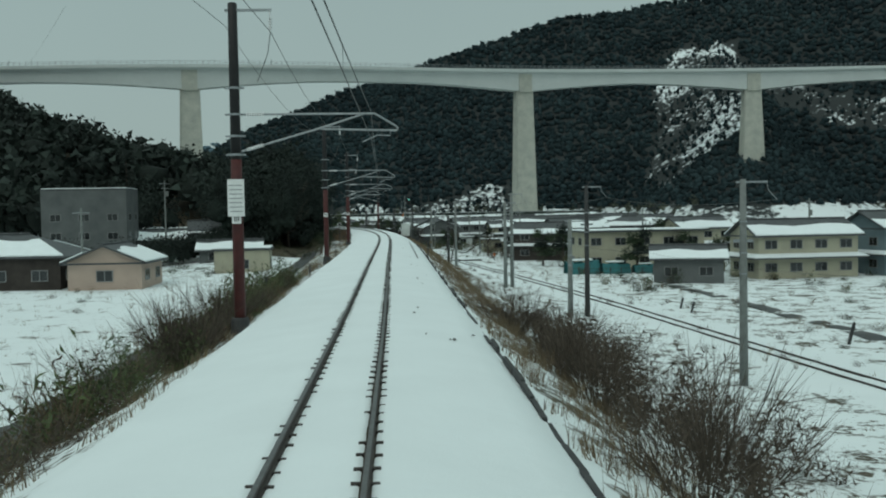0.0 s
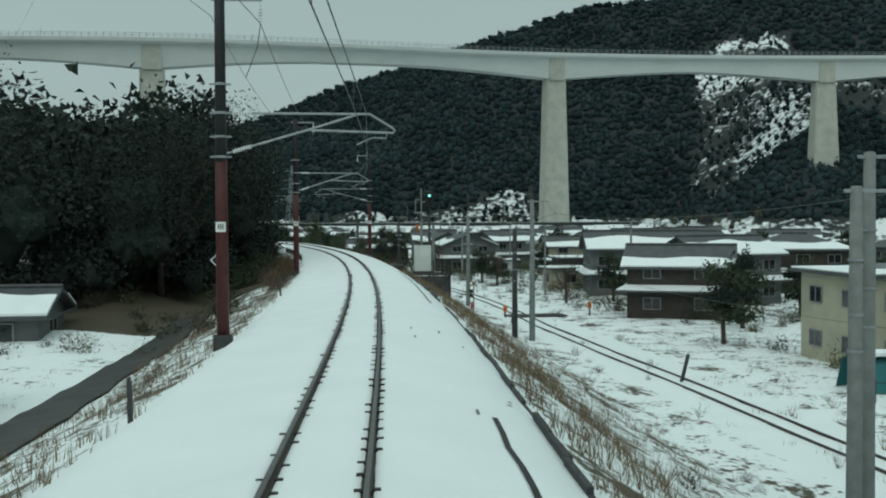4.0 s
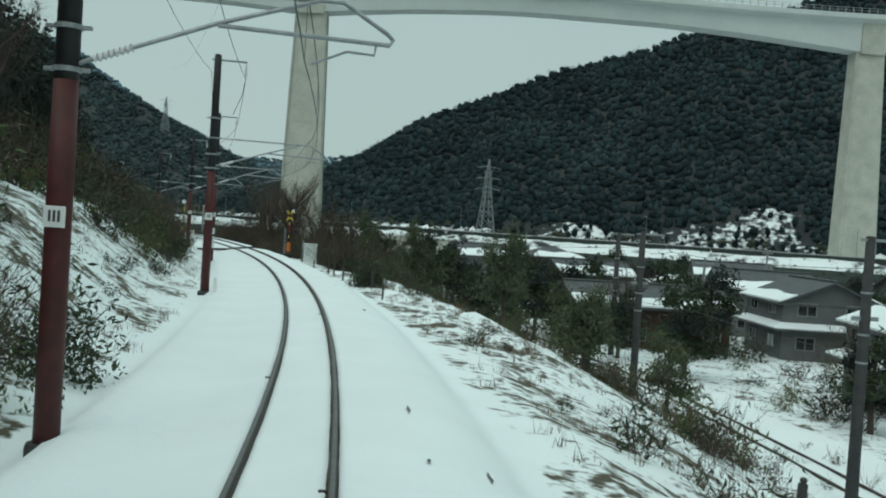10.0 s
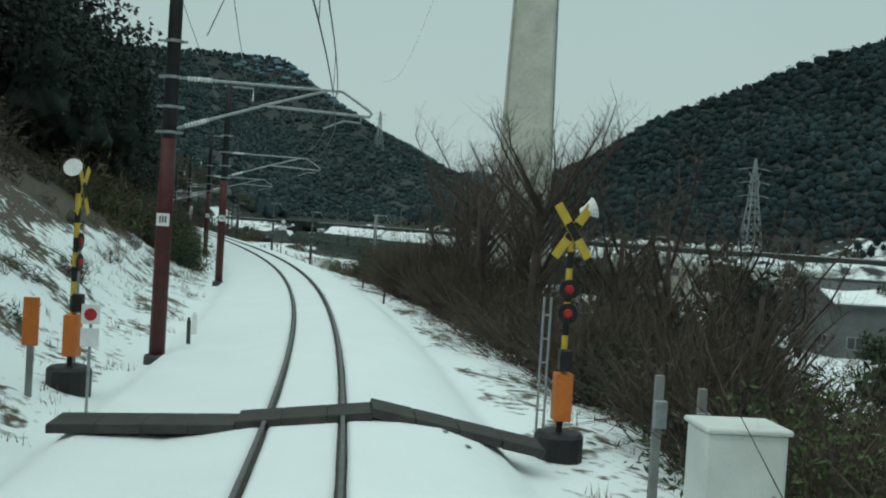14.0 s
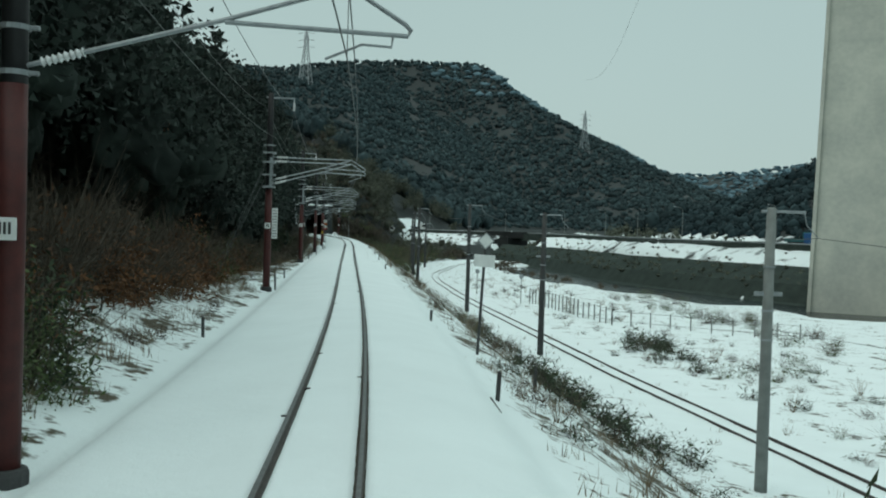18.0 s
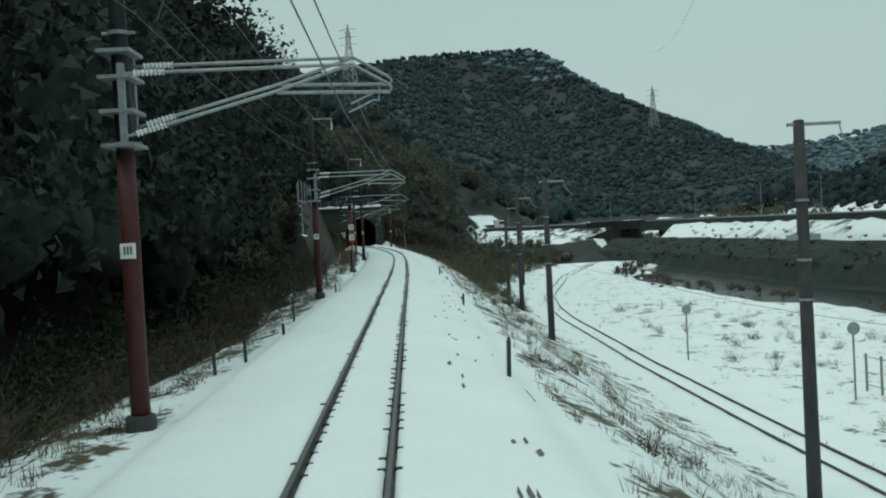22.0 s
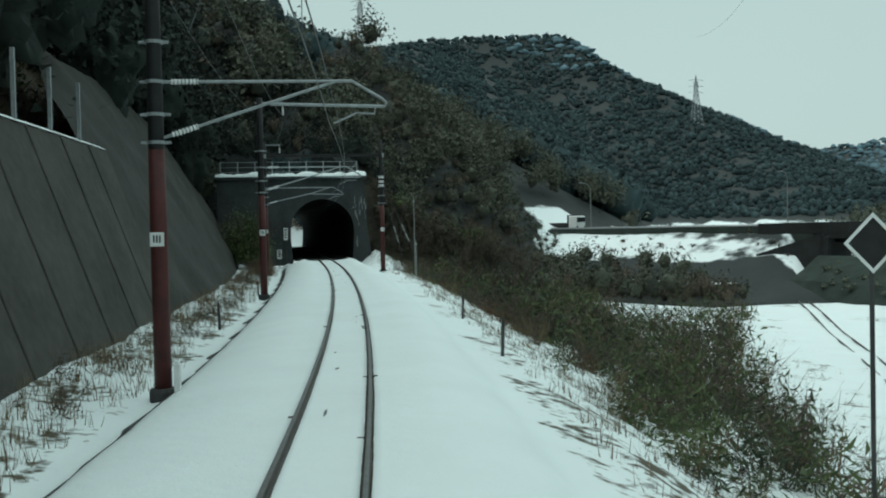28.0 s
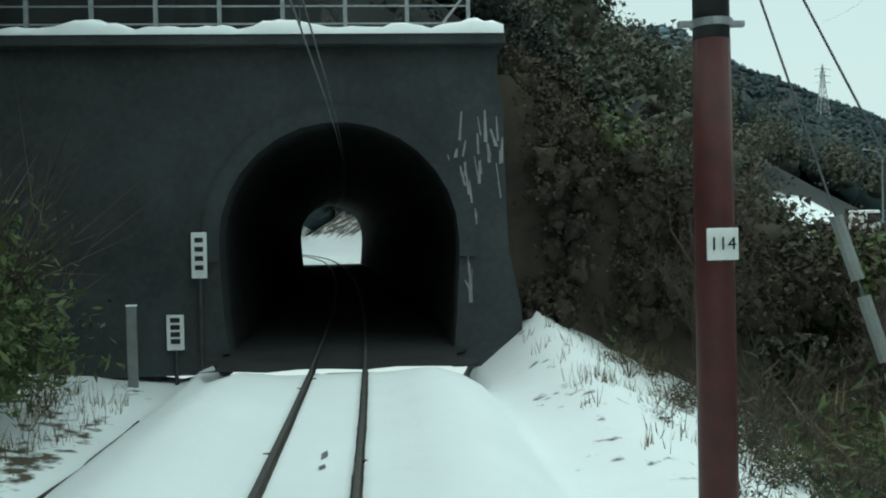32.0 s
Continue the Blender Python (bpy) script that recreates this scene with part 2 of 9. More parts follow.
M_BROWNW = mat("dark_timber_cladding", (0.058, 0.050, 0.044), (0.032, 0.028, 0.025), 1.5, 0.85, 0.2)
M_BLUEW = mat("blue_grey_render", (0.17, 0.23, 0.25), (0.13, 0.18, 0.2), 0.6, 0.85, 0.1)
M_PINKW = mat("faded_pink_render", (0.46, 0.36, 0.30), (0.38, 0.30, 0.25), 0.6, 0.85, 0.1)
M_FRAME = mat("dull_window_frame", (0.25, 0.26, 0.26), None, 5, 0.5)
M_TEAL = mat("teal_tarpaulin", (0.03, 0.16, 0.17), (0.02, 0.10, 0.11), 0.8, 0.6, 0.4)
M_ORANGE = mat("orange_paint", (0.55, 0.16, 0.03), (0.42, 0.12, 0.03), 5, 0.6)
M_REDP = mat("red_paint", (0.42, 0.03, 0.025), (0.3, 0.02, 0.02), 5, 0.6)
M_YELLOW = mat("yellow_paint", (0.55, 0.40, 0.05), (0.42, 0.30, 0.05), 5, 0.6)
M_BLUEP = mat("blue_paint", (0.03, 0.12, 0.3), None, 5, 0.6)
M_CABI = mat("off_white_cabinet", (0.62, 0.66, 0.63), (0.52, 0.55, 0.53), 1.5, 0.55, 0.05)
M_RUBBER = mat("crossing_panel", (0.055, 0.055, 0.052), (0.03, 0.03, 0.03), 3, 0.8, 0.3)
M_RUSTW = mat("rust_brown_sheet", (0.068, 0.036, 0.028), (0.038, 0.023, 0.019), 2, 0.8, 0.2)
M_STONE = mat("grey_rock", (0.16, 0.17, 0.165), (0.09, 0.095, 0.095), 2, 0.9, 0.5)


def glass_mat():
    m = mat("dark_window_glass", (0.02, 0.024, 0.026), (0.012, 0.014, 0.015), 2, 0.08, 0, 0, spec=0.6)
    return m


M_GLASS = glass_mat()
M_GREENLAMP = bpy.data.materials.new("green_signal_light")
M_GREENLAMP.use_nodes = True
gp = M_GREENLAMP.node_tree.nodes["Principled BSDF"]
gp.inputs["Base Color"].default_value = (0.1, 0.6, 0.5, 1)
gp.inputs["Emission Color"].default_value, gp.inputs["Emission Strength"].default_value = (0.25, 1.0, 0.80, 1), 2.5


# ---- the railway's line: heading (degrees) every 10 m and cant (degrees) every 20 m ----
STEP = 20.0
HEADING = [0.00, -0.14, -0.02, 0.18, 0.25, 0.21, 0.15, 0.12, 0.16, 0.33, 0.72, 1.33, 2.14, 3.14, 4.32, 5.68, 7.22, 8.97, 10.86, 12.66, 14.40, 16.24, 18.10, 19.89, 21.65, 23.41, 25.18, 26.95, 28.67, 30.39, 32.16, 33.89, 35.46, 36.73, 37.70, 38.46, 39.04, 39.45, 39.66, 39.67, 39.62, 39.57, 39.55, 39.54, 39.48, 39.49, 39.62, 39.80, 40.00, 40.26, 40.67, 41.31, 42.23, 43.30, 44.21, 44.95, 45.61, 46.34, 47.21, 47.89, 48.58, 49.21, 49.84, 50.42, 50.99, 51.56, 52.25, 52.94, 54.37, 55.80, 57.63, 59.47, 61.30, 63.14, 64.97, 66.80, 68.64, 70.47, 72.30, 74.14, 75.97, 77.80]
CANT = [-0.49, -0.6, -0.63, -1.39, -2.02, -2.1, -3.35, -4.4, -5.33, -5.32, -5.8, -6.33, -6.5, -6.2, -6.25, -6.3, -5.24, -3.85, -2.27, -0.78, -0.21, -0.41, -0.63, -0.39, -0.75, -1.4, -1.89, -2.69, -2.16, -1.62, 0, 0, 0, 0, 0, 0, 0, 0, 0]
S0, S1 = -60.0, 800.0
ss = np.arange(S0, S1 + 0.1, 1.0)
cc = np.interp(ss, np.arange(len(CANT)) * STEP, CANT)
head = np.radians(np.interp(ss, np.arange(len(HEADING)) * 10.0, HEADING))
hm = (head[1:] + head[:-1]) / 2
tx = np.concatenate([[0.0], np.cumsum(-np.sin(hm))])
ty = np.concatenate([[0.0], np.cumsum(np.cos(hm))])
i0 = int(-S0)
tx, ty = tx - tx[i0], ty - ty[i0]


def on(s, d, z=0.0):
    """The place d metres to the right of the line's centre at s metres along it."""
    h = np.interp(s, ss, head)
    return np.interp(s, ss, tx) + np.cos(h) * d, np.interp(s, ss, ty) + np.sin(h) * d, z + 0 * np.asarray(s)


def bed(s, d, z=0.0):
    """The same on the canted track."""
    x, y, _ = on(s, d)
    return x, y, z - np.asarray(d) * np.sin(np.radians(np.interp(s, ss, cc)))


def turn(s):
    return math.degrees(np.interp(s, ss, head))


def at(s, d, z=0.0, rz=0.0):
    x, y, _ = on(s, d)
    return pose(float(x), float(y), z, 0, 0, turn(s) + rz)


def lateral(px, py):
    """How far along the line and how far to its right points lie."""
    px, py = np.asarray(px, float).ravel(), np.asarray(py, float).ravel()
    s, d = np.empty(len(px)), np.empty(len(px))
    cs, cx, cy, ch = ss[::4], tx[::4], ty[::4], head[::4]
    for a in range(0, len(px), 4000):
        b = slice(a, a + 4000)
        k = ((px[b, None] - cx) ** 2 + (py[b, None] - cy) ** 2).argmin(1)
        ex, ey = px[b] - cx[k], py[b] - cy[k]
        s[b] = cs[k] - np.sin(ch[k]) * ex + np.cos(ch[k]) * ey
        d[b] = np.cos(ch[k]) * ex + np.sin(ch[k]) * ey
    return s, d


def wave(x, y, size, seed=0.0):
    """Cheap smooth unevenness, about -1 to 1."""
    a = np.sin(x / size * 1.7 + seed) * np.cos(y / size * 1.3 - seed * 1.7)
    b = np.sin((x + 0.6 * y) / size * 3.1 + 2.1 + seed) * np.cos((y - 0.5 * x) / size * 2.7 + 0.4)
    c = np.sin((x - 1.3 * y) / size * 6.3 + seed * 3) * np.cos((y + 0.8 * x) / size * 5.1 + 1.9)
    return 0.5 * a + 0.3 * b + 0.2 * c


# ---- mesh helpers ----
def mesh_of(name, verts, faces, material, smooth=False):
    me = bpy.data.meshes.new(name)
    if isinstance(verts, np.ndarray):
        verts = verts.tolist()
    if isinstance(faces, np.ndarray):
        faces = faces.tolist()
    me.from_pydata(verts, [], faces)
    me.materials.append(material)
    if smooth:
        me.polygons.foreach_set("use_smooth", [True] * len(me.polygons))
    me.update()
    return me


def child(ob, parent):
    ob.parent = parent
    return ob


class Build:
    """Collects boxes, tubes and plates into one mesh."""

    def __init__(self):
        self.v, self.f = [], []

    def add(self, v, f):
        o = len(self.v)
        self.v += [tuple(map(float, p)) for p in v]
        self.f += [tuple(o + i for i in q) for q in f]
        return self

    def box(self, x0, x1, y0, y1, z0, z1, bev=0.0, m=None):
        b = min(bev, (x1 - x0) / 3, (y1 - y0) / 3, (z1 - z0) / 3)
        if b <= 0:
            v = [(x, y, z) for z in (z0, z1) for y in (y0, y1) for x in (x0, x1)]
            f = [(0, 2, 3, 1), (4, 5, 7, 6), (0, 1, 5, 4), (2, 6, 7, 3), (0, 4, 6, 2), (1, 3, 7, 5)]
        else:
            bm = bmesh.new()
            bmesh.ops.create_cube(bm, size=1.0)
            for q in bm.verts:
                q.co = Vector(((x0 + x1) / 2 + q.co.x * (x1 - x0), (y0 + y1) / 2 + q.co.y * (y1 - y0), (z0 + z1) / 2 + q.co.z * (z1 - z0)))
            bmesh.ops.bevel(bm, geom=bm.edges[:], offset=b, segments=1, affect="EDGES")
            bm.verts.index_update()
            v, f = [q.co[:] for q in bm.verts], [[q.index for q in p.verts] for p in bm.faces]
            bm.free()
        if m is not None:
            v = [(m @ Vector(p))[:] for p in v]
        return self.add(v, f)

    def tube(self, pts, r, n=8, cap=True):
        """A round bar along points; r: one radius or one for each point."""
        pts = [Vector(p) for p in pts]
        rs = r if isinstance(r, (list, tuple)) else [r] * len(pts)
        v, f = [], []
        side = None
        for k, p in enumerate(pts):
            way = (pts[min(k + 1, len(pts) - 1)] - pts[max(k - 1, 0)]).normalized()
            if side is None:
                side = way.orthogonal().normalized()
            side = (side - way * side.dot(way)).normalized()
            up = way.cross(side)
            for j in range(n):
                a = 2 * math.pi * j / n
                v.append(p + rs[k] * (math.cos(a) * side + math.sin(a) * up))
        for k in range(len(pts) - 1):
            for j in range(n):
                f.append((k * n + j, k * n + (j + 1) % n, (k + 1) * n + (j + 1) % n, (k + 1) * n + j))
        if cap:
            f += [tuple(range(n - 1, -1, -1)), tuple(range((len(pts) - 1) * n, len(pts) * n))]
        return self.add(v, f)

    def turned(self, rows, n=12, m=None):
        """A body of revolution about z from (radius, height) rows."""
        v, f = [], []
        for r, z in rows:
            v += [(r * math.cos(2 * math.pi * j / n), r * math.sin(2 * math.pi * j / n), z) for j in range(n)]
        for k in range(len(rows) - 1):
            for j in range(n):
                f.append((k * n + j, k * n + (j + 1) % n, (k + 1) * n + (j + 1) % n, (k + 1) * n + j))
        f += [tuple(range(n - 1, -1, -1)), tuple(range((len(rows) - 1) * n, len(rows) * n))]
        if m is not None:
            v = [(m @ Vector(p))[:] for p in v]
        return self.add(v, f)

    def prism(self, outline, y0, y1, m=None):
        """An outline of (x, z) drawn out from y0 to y1."""
        n = len(outline)
        v = [(x, y0, z) for x, z in outline] + [(x, y1, z) for x, z in outline]
        f = [tuple(range(n)), tuple(range(2 * n - 1, n - 1, -1))] + [(k, n + k, n + (k + 1) % n, (k + 1) % n) for k in range(n)]
        if m is not None:
            v = [(m @ Vector(p))[:] for p in v]
        return self.add(v, f)

    def ob(self, name, material, parent=None, m=None, label="", smooth=False):
        o = new(name, mesh_of(name, self.v, self.f, material, smooth))
        if parent is not None:
            o.parent = parent
        if m is not None:
            o.matrix_basis = m
        if label:
            tagged(o, label)
        return o


def empty(name, m, label, category, group=""):
    o = new(name)
    o.empty_display_size = 0.3
    o.matrix_basis = m
    return tagged(o, label, category, group)


def words(name, text, size, material, parent, m, label=""):
    """Raised lettering as a mesh."""
    cu = bpy.data.curves.new(name, "FONT")
    cu.body, cu.size, cu.extrude, cu.align_x, cu.align_y = text, size, 0.003, "CENTER", "CENTER"
    tmp = new(name, cu)
    me = bpy.data.meshes.new_from_object(tmp.evaluated_get(bpy.context.evaluated_depsgraph_get()))
    bpy.data.objects.remove(tmp)
    me.materials.clear()
    me.materials.append(material)
    o = new(name, me)
    o.parent, o.matrix_basis = parent, m
    if label:
        tagged(o, label)
    return o


# ---- the ground beside the line ----
LS = [0, 90, 130, 165, 190, 220, 300, 360, 410, 445, 475, 500, 540, 600]
L6 = [-2.0, -2.0, -1.6, -1.3, -0.7, -0.3, -0.2, -0.4, -0.7, -1.4, -0.9, -0.6, -0.6, -0.6]
L10 = [-3.9, -3.9, -3.6, -2.2, 1.0, 2.6, 3.0, 1.2, -1.6, -3.2, -1.0, -0.2, -0.4, -0.4]
L16 = [-4.2, -4.2, -3.4, -0.5, 2.5, 4.6, 6.6, 5.0, 0.5, -1.5, 3.0, 12.0, 12.0, 10.0]
L30 = [-4.2, -4.2, -4.2, -2.8, 3.0, 10.0, 14.0, 15.0, 10.0, 9.0, 15.0, 22.0, 24.0, 22.0]
L60 = [-4.2, -4.2, -4.2, -3.2, 4.5, 17.0, 26.0, 34.0, 30.0, 30.0, 36.0, 44.0, 48.0, 46.0]
L110 = [-4.0, -4.0, -3.5, 0.0, 10.0, 26.0, 40.0, 58.0, 58.0, 58.0, 62.0, 70.0, 76.0, 74.0]
RS = [0, 150, 185, 215, 226, 256, 266, 300, 335, 350, 480, 520, 560, 588, 600]
R5 = [-1.7, -1.7, -1.3, -0.9, -0.75, -0.75, -0.9, -0.9, -0.9, -1.4, -1.6, -1.2, -0.9, -0.5, 0.9]
R8 = [-3.9, -3.9, -3.0, -1.9, -1.05, -1.0, -1.5, -1.5, -1.7, -3.4, -3.9, -3.2, -2.2, -1.7, -0.8]
R12 = [-5.9, -5.9, -5.2, -4.2, -2.9, -2.7, -3.6, -3.4, -3.8, -5.8, -5.9, -5.0, -4.0, -3.4, -2.8]
R17 = [-6.2, -6.2, -6.1, -5.8, -5.6, -5.5, -5.5, -5.3, -5.6, -6.1, -6.15, -6.1, -5.6, -4.8, -4.4]
L2S = [0, 50, 86, 120, 144, 160, 192, 214, 243, 270, 300, 335, 366, 390, 412, 443, 462, 490, 502, 516, 527, 553, 575, 602]
L2D = [28.5, 24.2, 21.3, 18.3, 16.8, 16.6, 19.0, 20.3, 22.7, 24.0, 23.5, 21.0, 18.8, 17.2, 16.4, 15.2, 14.8, 15.0, 15.8, 17.7, 20.5, 28.5, 38.0, 51.5]
LINE2_Z = -6.0


def line2(s):
    return np.interp(s, L2S, L2D)


LINE2_END = [(-208.5, 552.0), (-212.5, 593.0), (-213.5, 640.0)]
ROAD_LINE = [(90, 440), (20, 448), (-50, 462), (-100, 484), (-140, 512), (-166, 541), (-188, 564), (-213, 577), (-258, 583), (-290, 608), (-315, 645)]
NEAR_BANK = [(140, 392), (30, 404), (-50, 424), (-95, 441), (-133, 461), (-165, 487), (-186, 515), (-196, 540)]


def near_line(x, y, nodes):
    best, side = np.full_like(x, 1e9), np.zeros_like(x)
    for (x0, y0), (x1, y1) in zip(nodes, nodes[1:]):
        dx, dy = x1 - x0, y1 - y0
        n = math.hypot(dx, dy)
        u = np.clip(((x - x0) * dx + (y - y0) * dy) / n**2, 0, 1)
        far = np.hypot(x - x0 - u * dx, y - y0 - u * dy)
        left = ((x - x0) * dy - (y - y0) * dx) / n
        side = np.where(far < best, left, side)
        best = np.minimum(best, far)
    return best, side


def ground_z(s, d):
    """Height of the ground at s along the line and d to its right."""
    s, d = np.asarray(s, float), np.asarray(d, float)
    z = np.zeros_like(s)
    sc = np.clip(s, 0, 600)
    lk = [(-110, L110), (-60, L60), (-30, L30), (-16, L16), (-10, L10), (-6, L6)]
    cols_d = [-110, -60, -30, -16, -10, -6, -3.9, -3.4, -1.5, -0.8, 0.8, 1.5, 2.9, 3.3, 5, 8, 12, 17, 40, 200]
    flat = lambda v: np.full_like(s, v)  # noqa: E731
    cols = [np.interp(sc, LS, t) for _, t in lk]
    cols += [flat(-0.85), flat(-0.42), flat(-0.17), flat(-0.10), flat(-0.10), flat(-0.17), flat(-0.40), flat(-0.75)]
    cols += [np.interp(sc, RS, t) for t in (R5, R8, R12, R17)] + [flat(-6.2), flat(-6.3)]
    cols = np.stack(cols, -1)
    cd = np.array(cols_d, float)
    k = np.clip(np.searchsorted(cd, d) - 1, 0, len(cd) - 2)
    u = np.clip((d - cd[k]) / (cd[k + 1] - cd[k]), 0, 1)
    a = np.take_along_axis(cols, k[..., None], -1)[..., 0]
    b = np.take_along_axis(cols, k[..., None] + 1, -1)[..., 0]
    z = a + (b - a) * u
    # cant of the bed
    fade = np.clip((3.0 - np.abs(d)) / 1.2, 0, 1)
    z = z - d * np.sin(np.radians(np.interp(s, ss, cc))) * fade
    z = z - 0.035 * ((np.abs(d) > 0.5) & (np.abs(d) < 0.63))
    z = z - 0.7 * np.clip((s - 594.3) / 1.2, 0, 1) * (np.abs(d) < 3.2)
    # the lower line's bed
    off = np.abs(d - line2(s))
    z = np.where((d > 10) & (off < 3.2), np.maximum(z, LINE2_Z - 0.12 - np.clip(off - 1.6, 0, 2) * 0.25), z)
    z = np.where((d > 10) & (off < 1.6), LINE2_Z - 0.12, z)
    # snow thrown up in ridges along the last stretch
    z = z + np.interp(s, [470, 520, 580, 591.5, 594.5, 595.5], [0, 0.12, 0.34, 0.46, 0.2, 0]) * np.exp(-((np.abs(d) - 2.1) / 0.75) ** 2)
    # unevenness away from the bed
    x, y, _ = on(s, d)
    far, side = near_line(x, y, NEAR_BANK)
    z = np.where((side > 0) & (d > 26) & (s > 330) & (x > -197), np.minimum(z, -6.2 - np.clip(far / 3, 0, 1) * 2.2), z)
    rough = np.clip((np.abs(d) - 3.4) / 2.0, 0, 1) * np.clip((off - 2.0) / 2, 0.12, 1)
    z = z + rough * (0.16 * wave(x, y, 3.1) + 0.07 * wave(x, y, 0.9, 2.0)) + (0.012 + 0.016 * np.clip(np.abs(d) - 1.0, 0, 1)) * wave(x, y, 1.3, 1.0)
    # lumpy snow on the mound and the slopes by the crossing
    z = z + np.interp(s, [218, 228, 256, 270], [0, 1, 1, 0]) * np.clip(np.minimum(d - 4.2, 12.5 - d), 0, 1) * (0.34 * wave(x, y, 1.5, 4.0) + 0.16 * wave(x, y, 0.7, 1.5))
    big = np.clip((np.abs(d + 30) - 45) / 30, 0, 1) * (d < 0)
    return z + big * 1.5 * wave(x, y, 22, 3)


def bareness(s, d):
    """How much earth and grass shows through the snow, 0 to 1."""
    b = np.full_like(s, 0.22)
    b = np.where(np.abs(d) < 3.3, 0.0, b)
    bank = np.interp(s, [0, 120, 185, 200, 230, 256, 340, 350, 470, 520, 600], [0.50, 0.48, 0.50, 0.42, 0.49, 0.49, 0.47, 0.46, 0.46, 0.46, 0.29])
    b = np.where((d > 3.6) & (d < 12.5), bank, b)
    b = np.where((d >= 12.5) & (d < 60), np.interp(s, [0, 240, 300], [0.45, 0.45, 0.38]), b)
    b = np.where((d < -9) & (s < 135), 0.36, b)
    lb = np.interp(s, [0, 60, 120, 185, 200, 300, 320, 420, 480, 600], [0.46, 0.46, 0.5, 0.6, 0.48, 0.46, 0.5, 0.5, 0.47, 0.42])
    b = np.where((d < -4.2) & (d > -9), lb, b)
    b = np.where((d <= -9) & (s > 135), np.interp(s, [135, 195, 202, 290, 312, 600], [0.95, 0.95, 0.55, 0.55, 0.95, 0.95]), b)
    b = np.where((d <= -5.2) & (s > 146) & (s < 192), 0.9, b)
    b = np.where((d <= -20) & (s > 180), 0.97, b)
    b = np.where((d <= -20) & (s > 100) & (s <= 180), 0.45, b)
    b = np.where((np.abs(d) > 0.5) & (np.abs(d) < 0.63), 1.0, b)
    off = np.abs(d - line2(s))
    b = np.where(off < 2.6, 0.0, b)
    return b


def sheet(name, us, vs, place, height, bare, material):
    """A ground sheet over two rows of coordinates."""
    a, b = np.meshgrid(us, vs, indexing="ij")
    a, b = a.ravel(), b.ravel()
    x, y = place(a, b)
    v = np.stack([x, y, height(a, b)], 1)
    n, k = len(us), len(vs)
    i = (np.arange(n - 1)[:, None] * k + np.arange(k - 1)[None]).ravel()
    f = np.stack([i, i + k, i + k + 1, i + 1], 1)
    me = mesh_of(name, v, f[:, ::-1], material, True)
    if me.polygons[0].normal.z < 0:
        me.flip_normals()
    t = me.attributes.new("bare", "FLOAT", "POINT")
    t.data.foreach_set("value", bare(a, b).astype(np.float32))
    return new(name, me)


D_ROWS = np.array([-120, -100, -84, -70, -58, -48, -40, -33, -27, -22, -18, -15.5, -13.5, -12, -11, -10, -9.2, -8.4, -7.6, -6.8, -6.1,
                   -5.5, -5, -4.5, -4.1, -3.8, -3.5, -3.2, -2.7, -2, -1.4, -1, -0.76, -0.655, -0.615, -0.515, -0.475, -0.4, 0, 0.4, 0.475, 0.515, 0.615, 0.655, 0.76, 1, 1.4, 2, 2.6, 3.0, 3.25, 3.5,
                   3.9, 4.4, 5, 5.6, 6.3, 7, 7.8, 8.6, 9.5, 10.4, 11.3, 12.2, 13.1, 14, 15, 16, 17, 18, 19, 20, 21, 22, 23, 24, 25, 26, 28, 31,
                   35, 40, 46, 54, 64])
ground = sheet("ground", np.arange(-40, 599.5, 1.0), D_ROWS, lambda s, d: on(s, d)[:2], ground_z, bareness, M_GROUND)
tagged(ground, "snow-covered railway embankment with dead grass showing on its sides", "ground", kind="structure")

# ---- hills and valley floor, to the horizon ----
RIDGE_EAST = [(-225, 775, 8, 70), (-175, 765, 30, 110), (-105, 762, 70, 150), (0, 760, 112, 185), (75, 760, 135, 195), (140, 758, 151, 200),
              (206, 752, 163, 205), (320, 722, 170, 215), (450, 640, 184, 220), (560, 470, 188, 220), (620, 240, 178, 220), (660, -100, 165, 220)]
RIDGE_WEST = [(-1500, 1300, 230, 420), (-978, 1469, 254, 430), (-847, 1561, 250, 420), (-703, 1471, 169, 400), (-543, 1383, 74, 330), (-459, 1416, 14, 200)]
RIDGE_SPUR = [(-978, 1469, 250, 430), (-770, 1060, 150, 330), (-760, 900, 120, 300), (-560, 720, 92, 230), (-420, 640, 72, 150), (-335, 590, 48, 90),
              (-288, 566, 32, 40), (-270, 558, 20, 23), (-262, 555, 7, 10)]
RIDGE_LEFT = [(-260, -200, 40, 150), (-240, 60, 26, 100), (-210, 200, 24, 110), (-230, 310, 50, 140), (-290, 400, 76, 150), (-360, 480, 86, 170), (-560, 720, 92, 200)]
RIDGE_NOSE = [(245, 740, 150, 160), (224, 630, 92, 120), (206, 545, 54, 82)]
RIDGE_FAR = [(-1500, 2600, 150, 500), (-800, 2411, 138, 400), (-630, 2461, 155, 420), (-420, 2300, 170, 420), (0, 2000, 190, 400), (300, 1500, 210, 420)]


def ridge_z(x, y, nodes, power=1.15):
    best = np.full_like(x, -1e9)
    for (x0, y0, z0, w0), (x1, y1, z1, w1) in zip(nodes, nodes[1:]):
        dx, dy = x1 - x0, y1 - y0
        u = np.clip(((x - x0) * dx + (y - y0) * dy) / (dx * dx + dy * dy), 0, 1)
        far = np.hypot(x - x0 - u * dx, y - y0 - u * dy)
        w, top = w0 + (w1 - w0) * u, z0 + (z1 - z0) * u + 7.0
        best = np.maximum(best, top * np.clip(1 - far / w, 0, 1) ** power - 7.0)
    return best


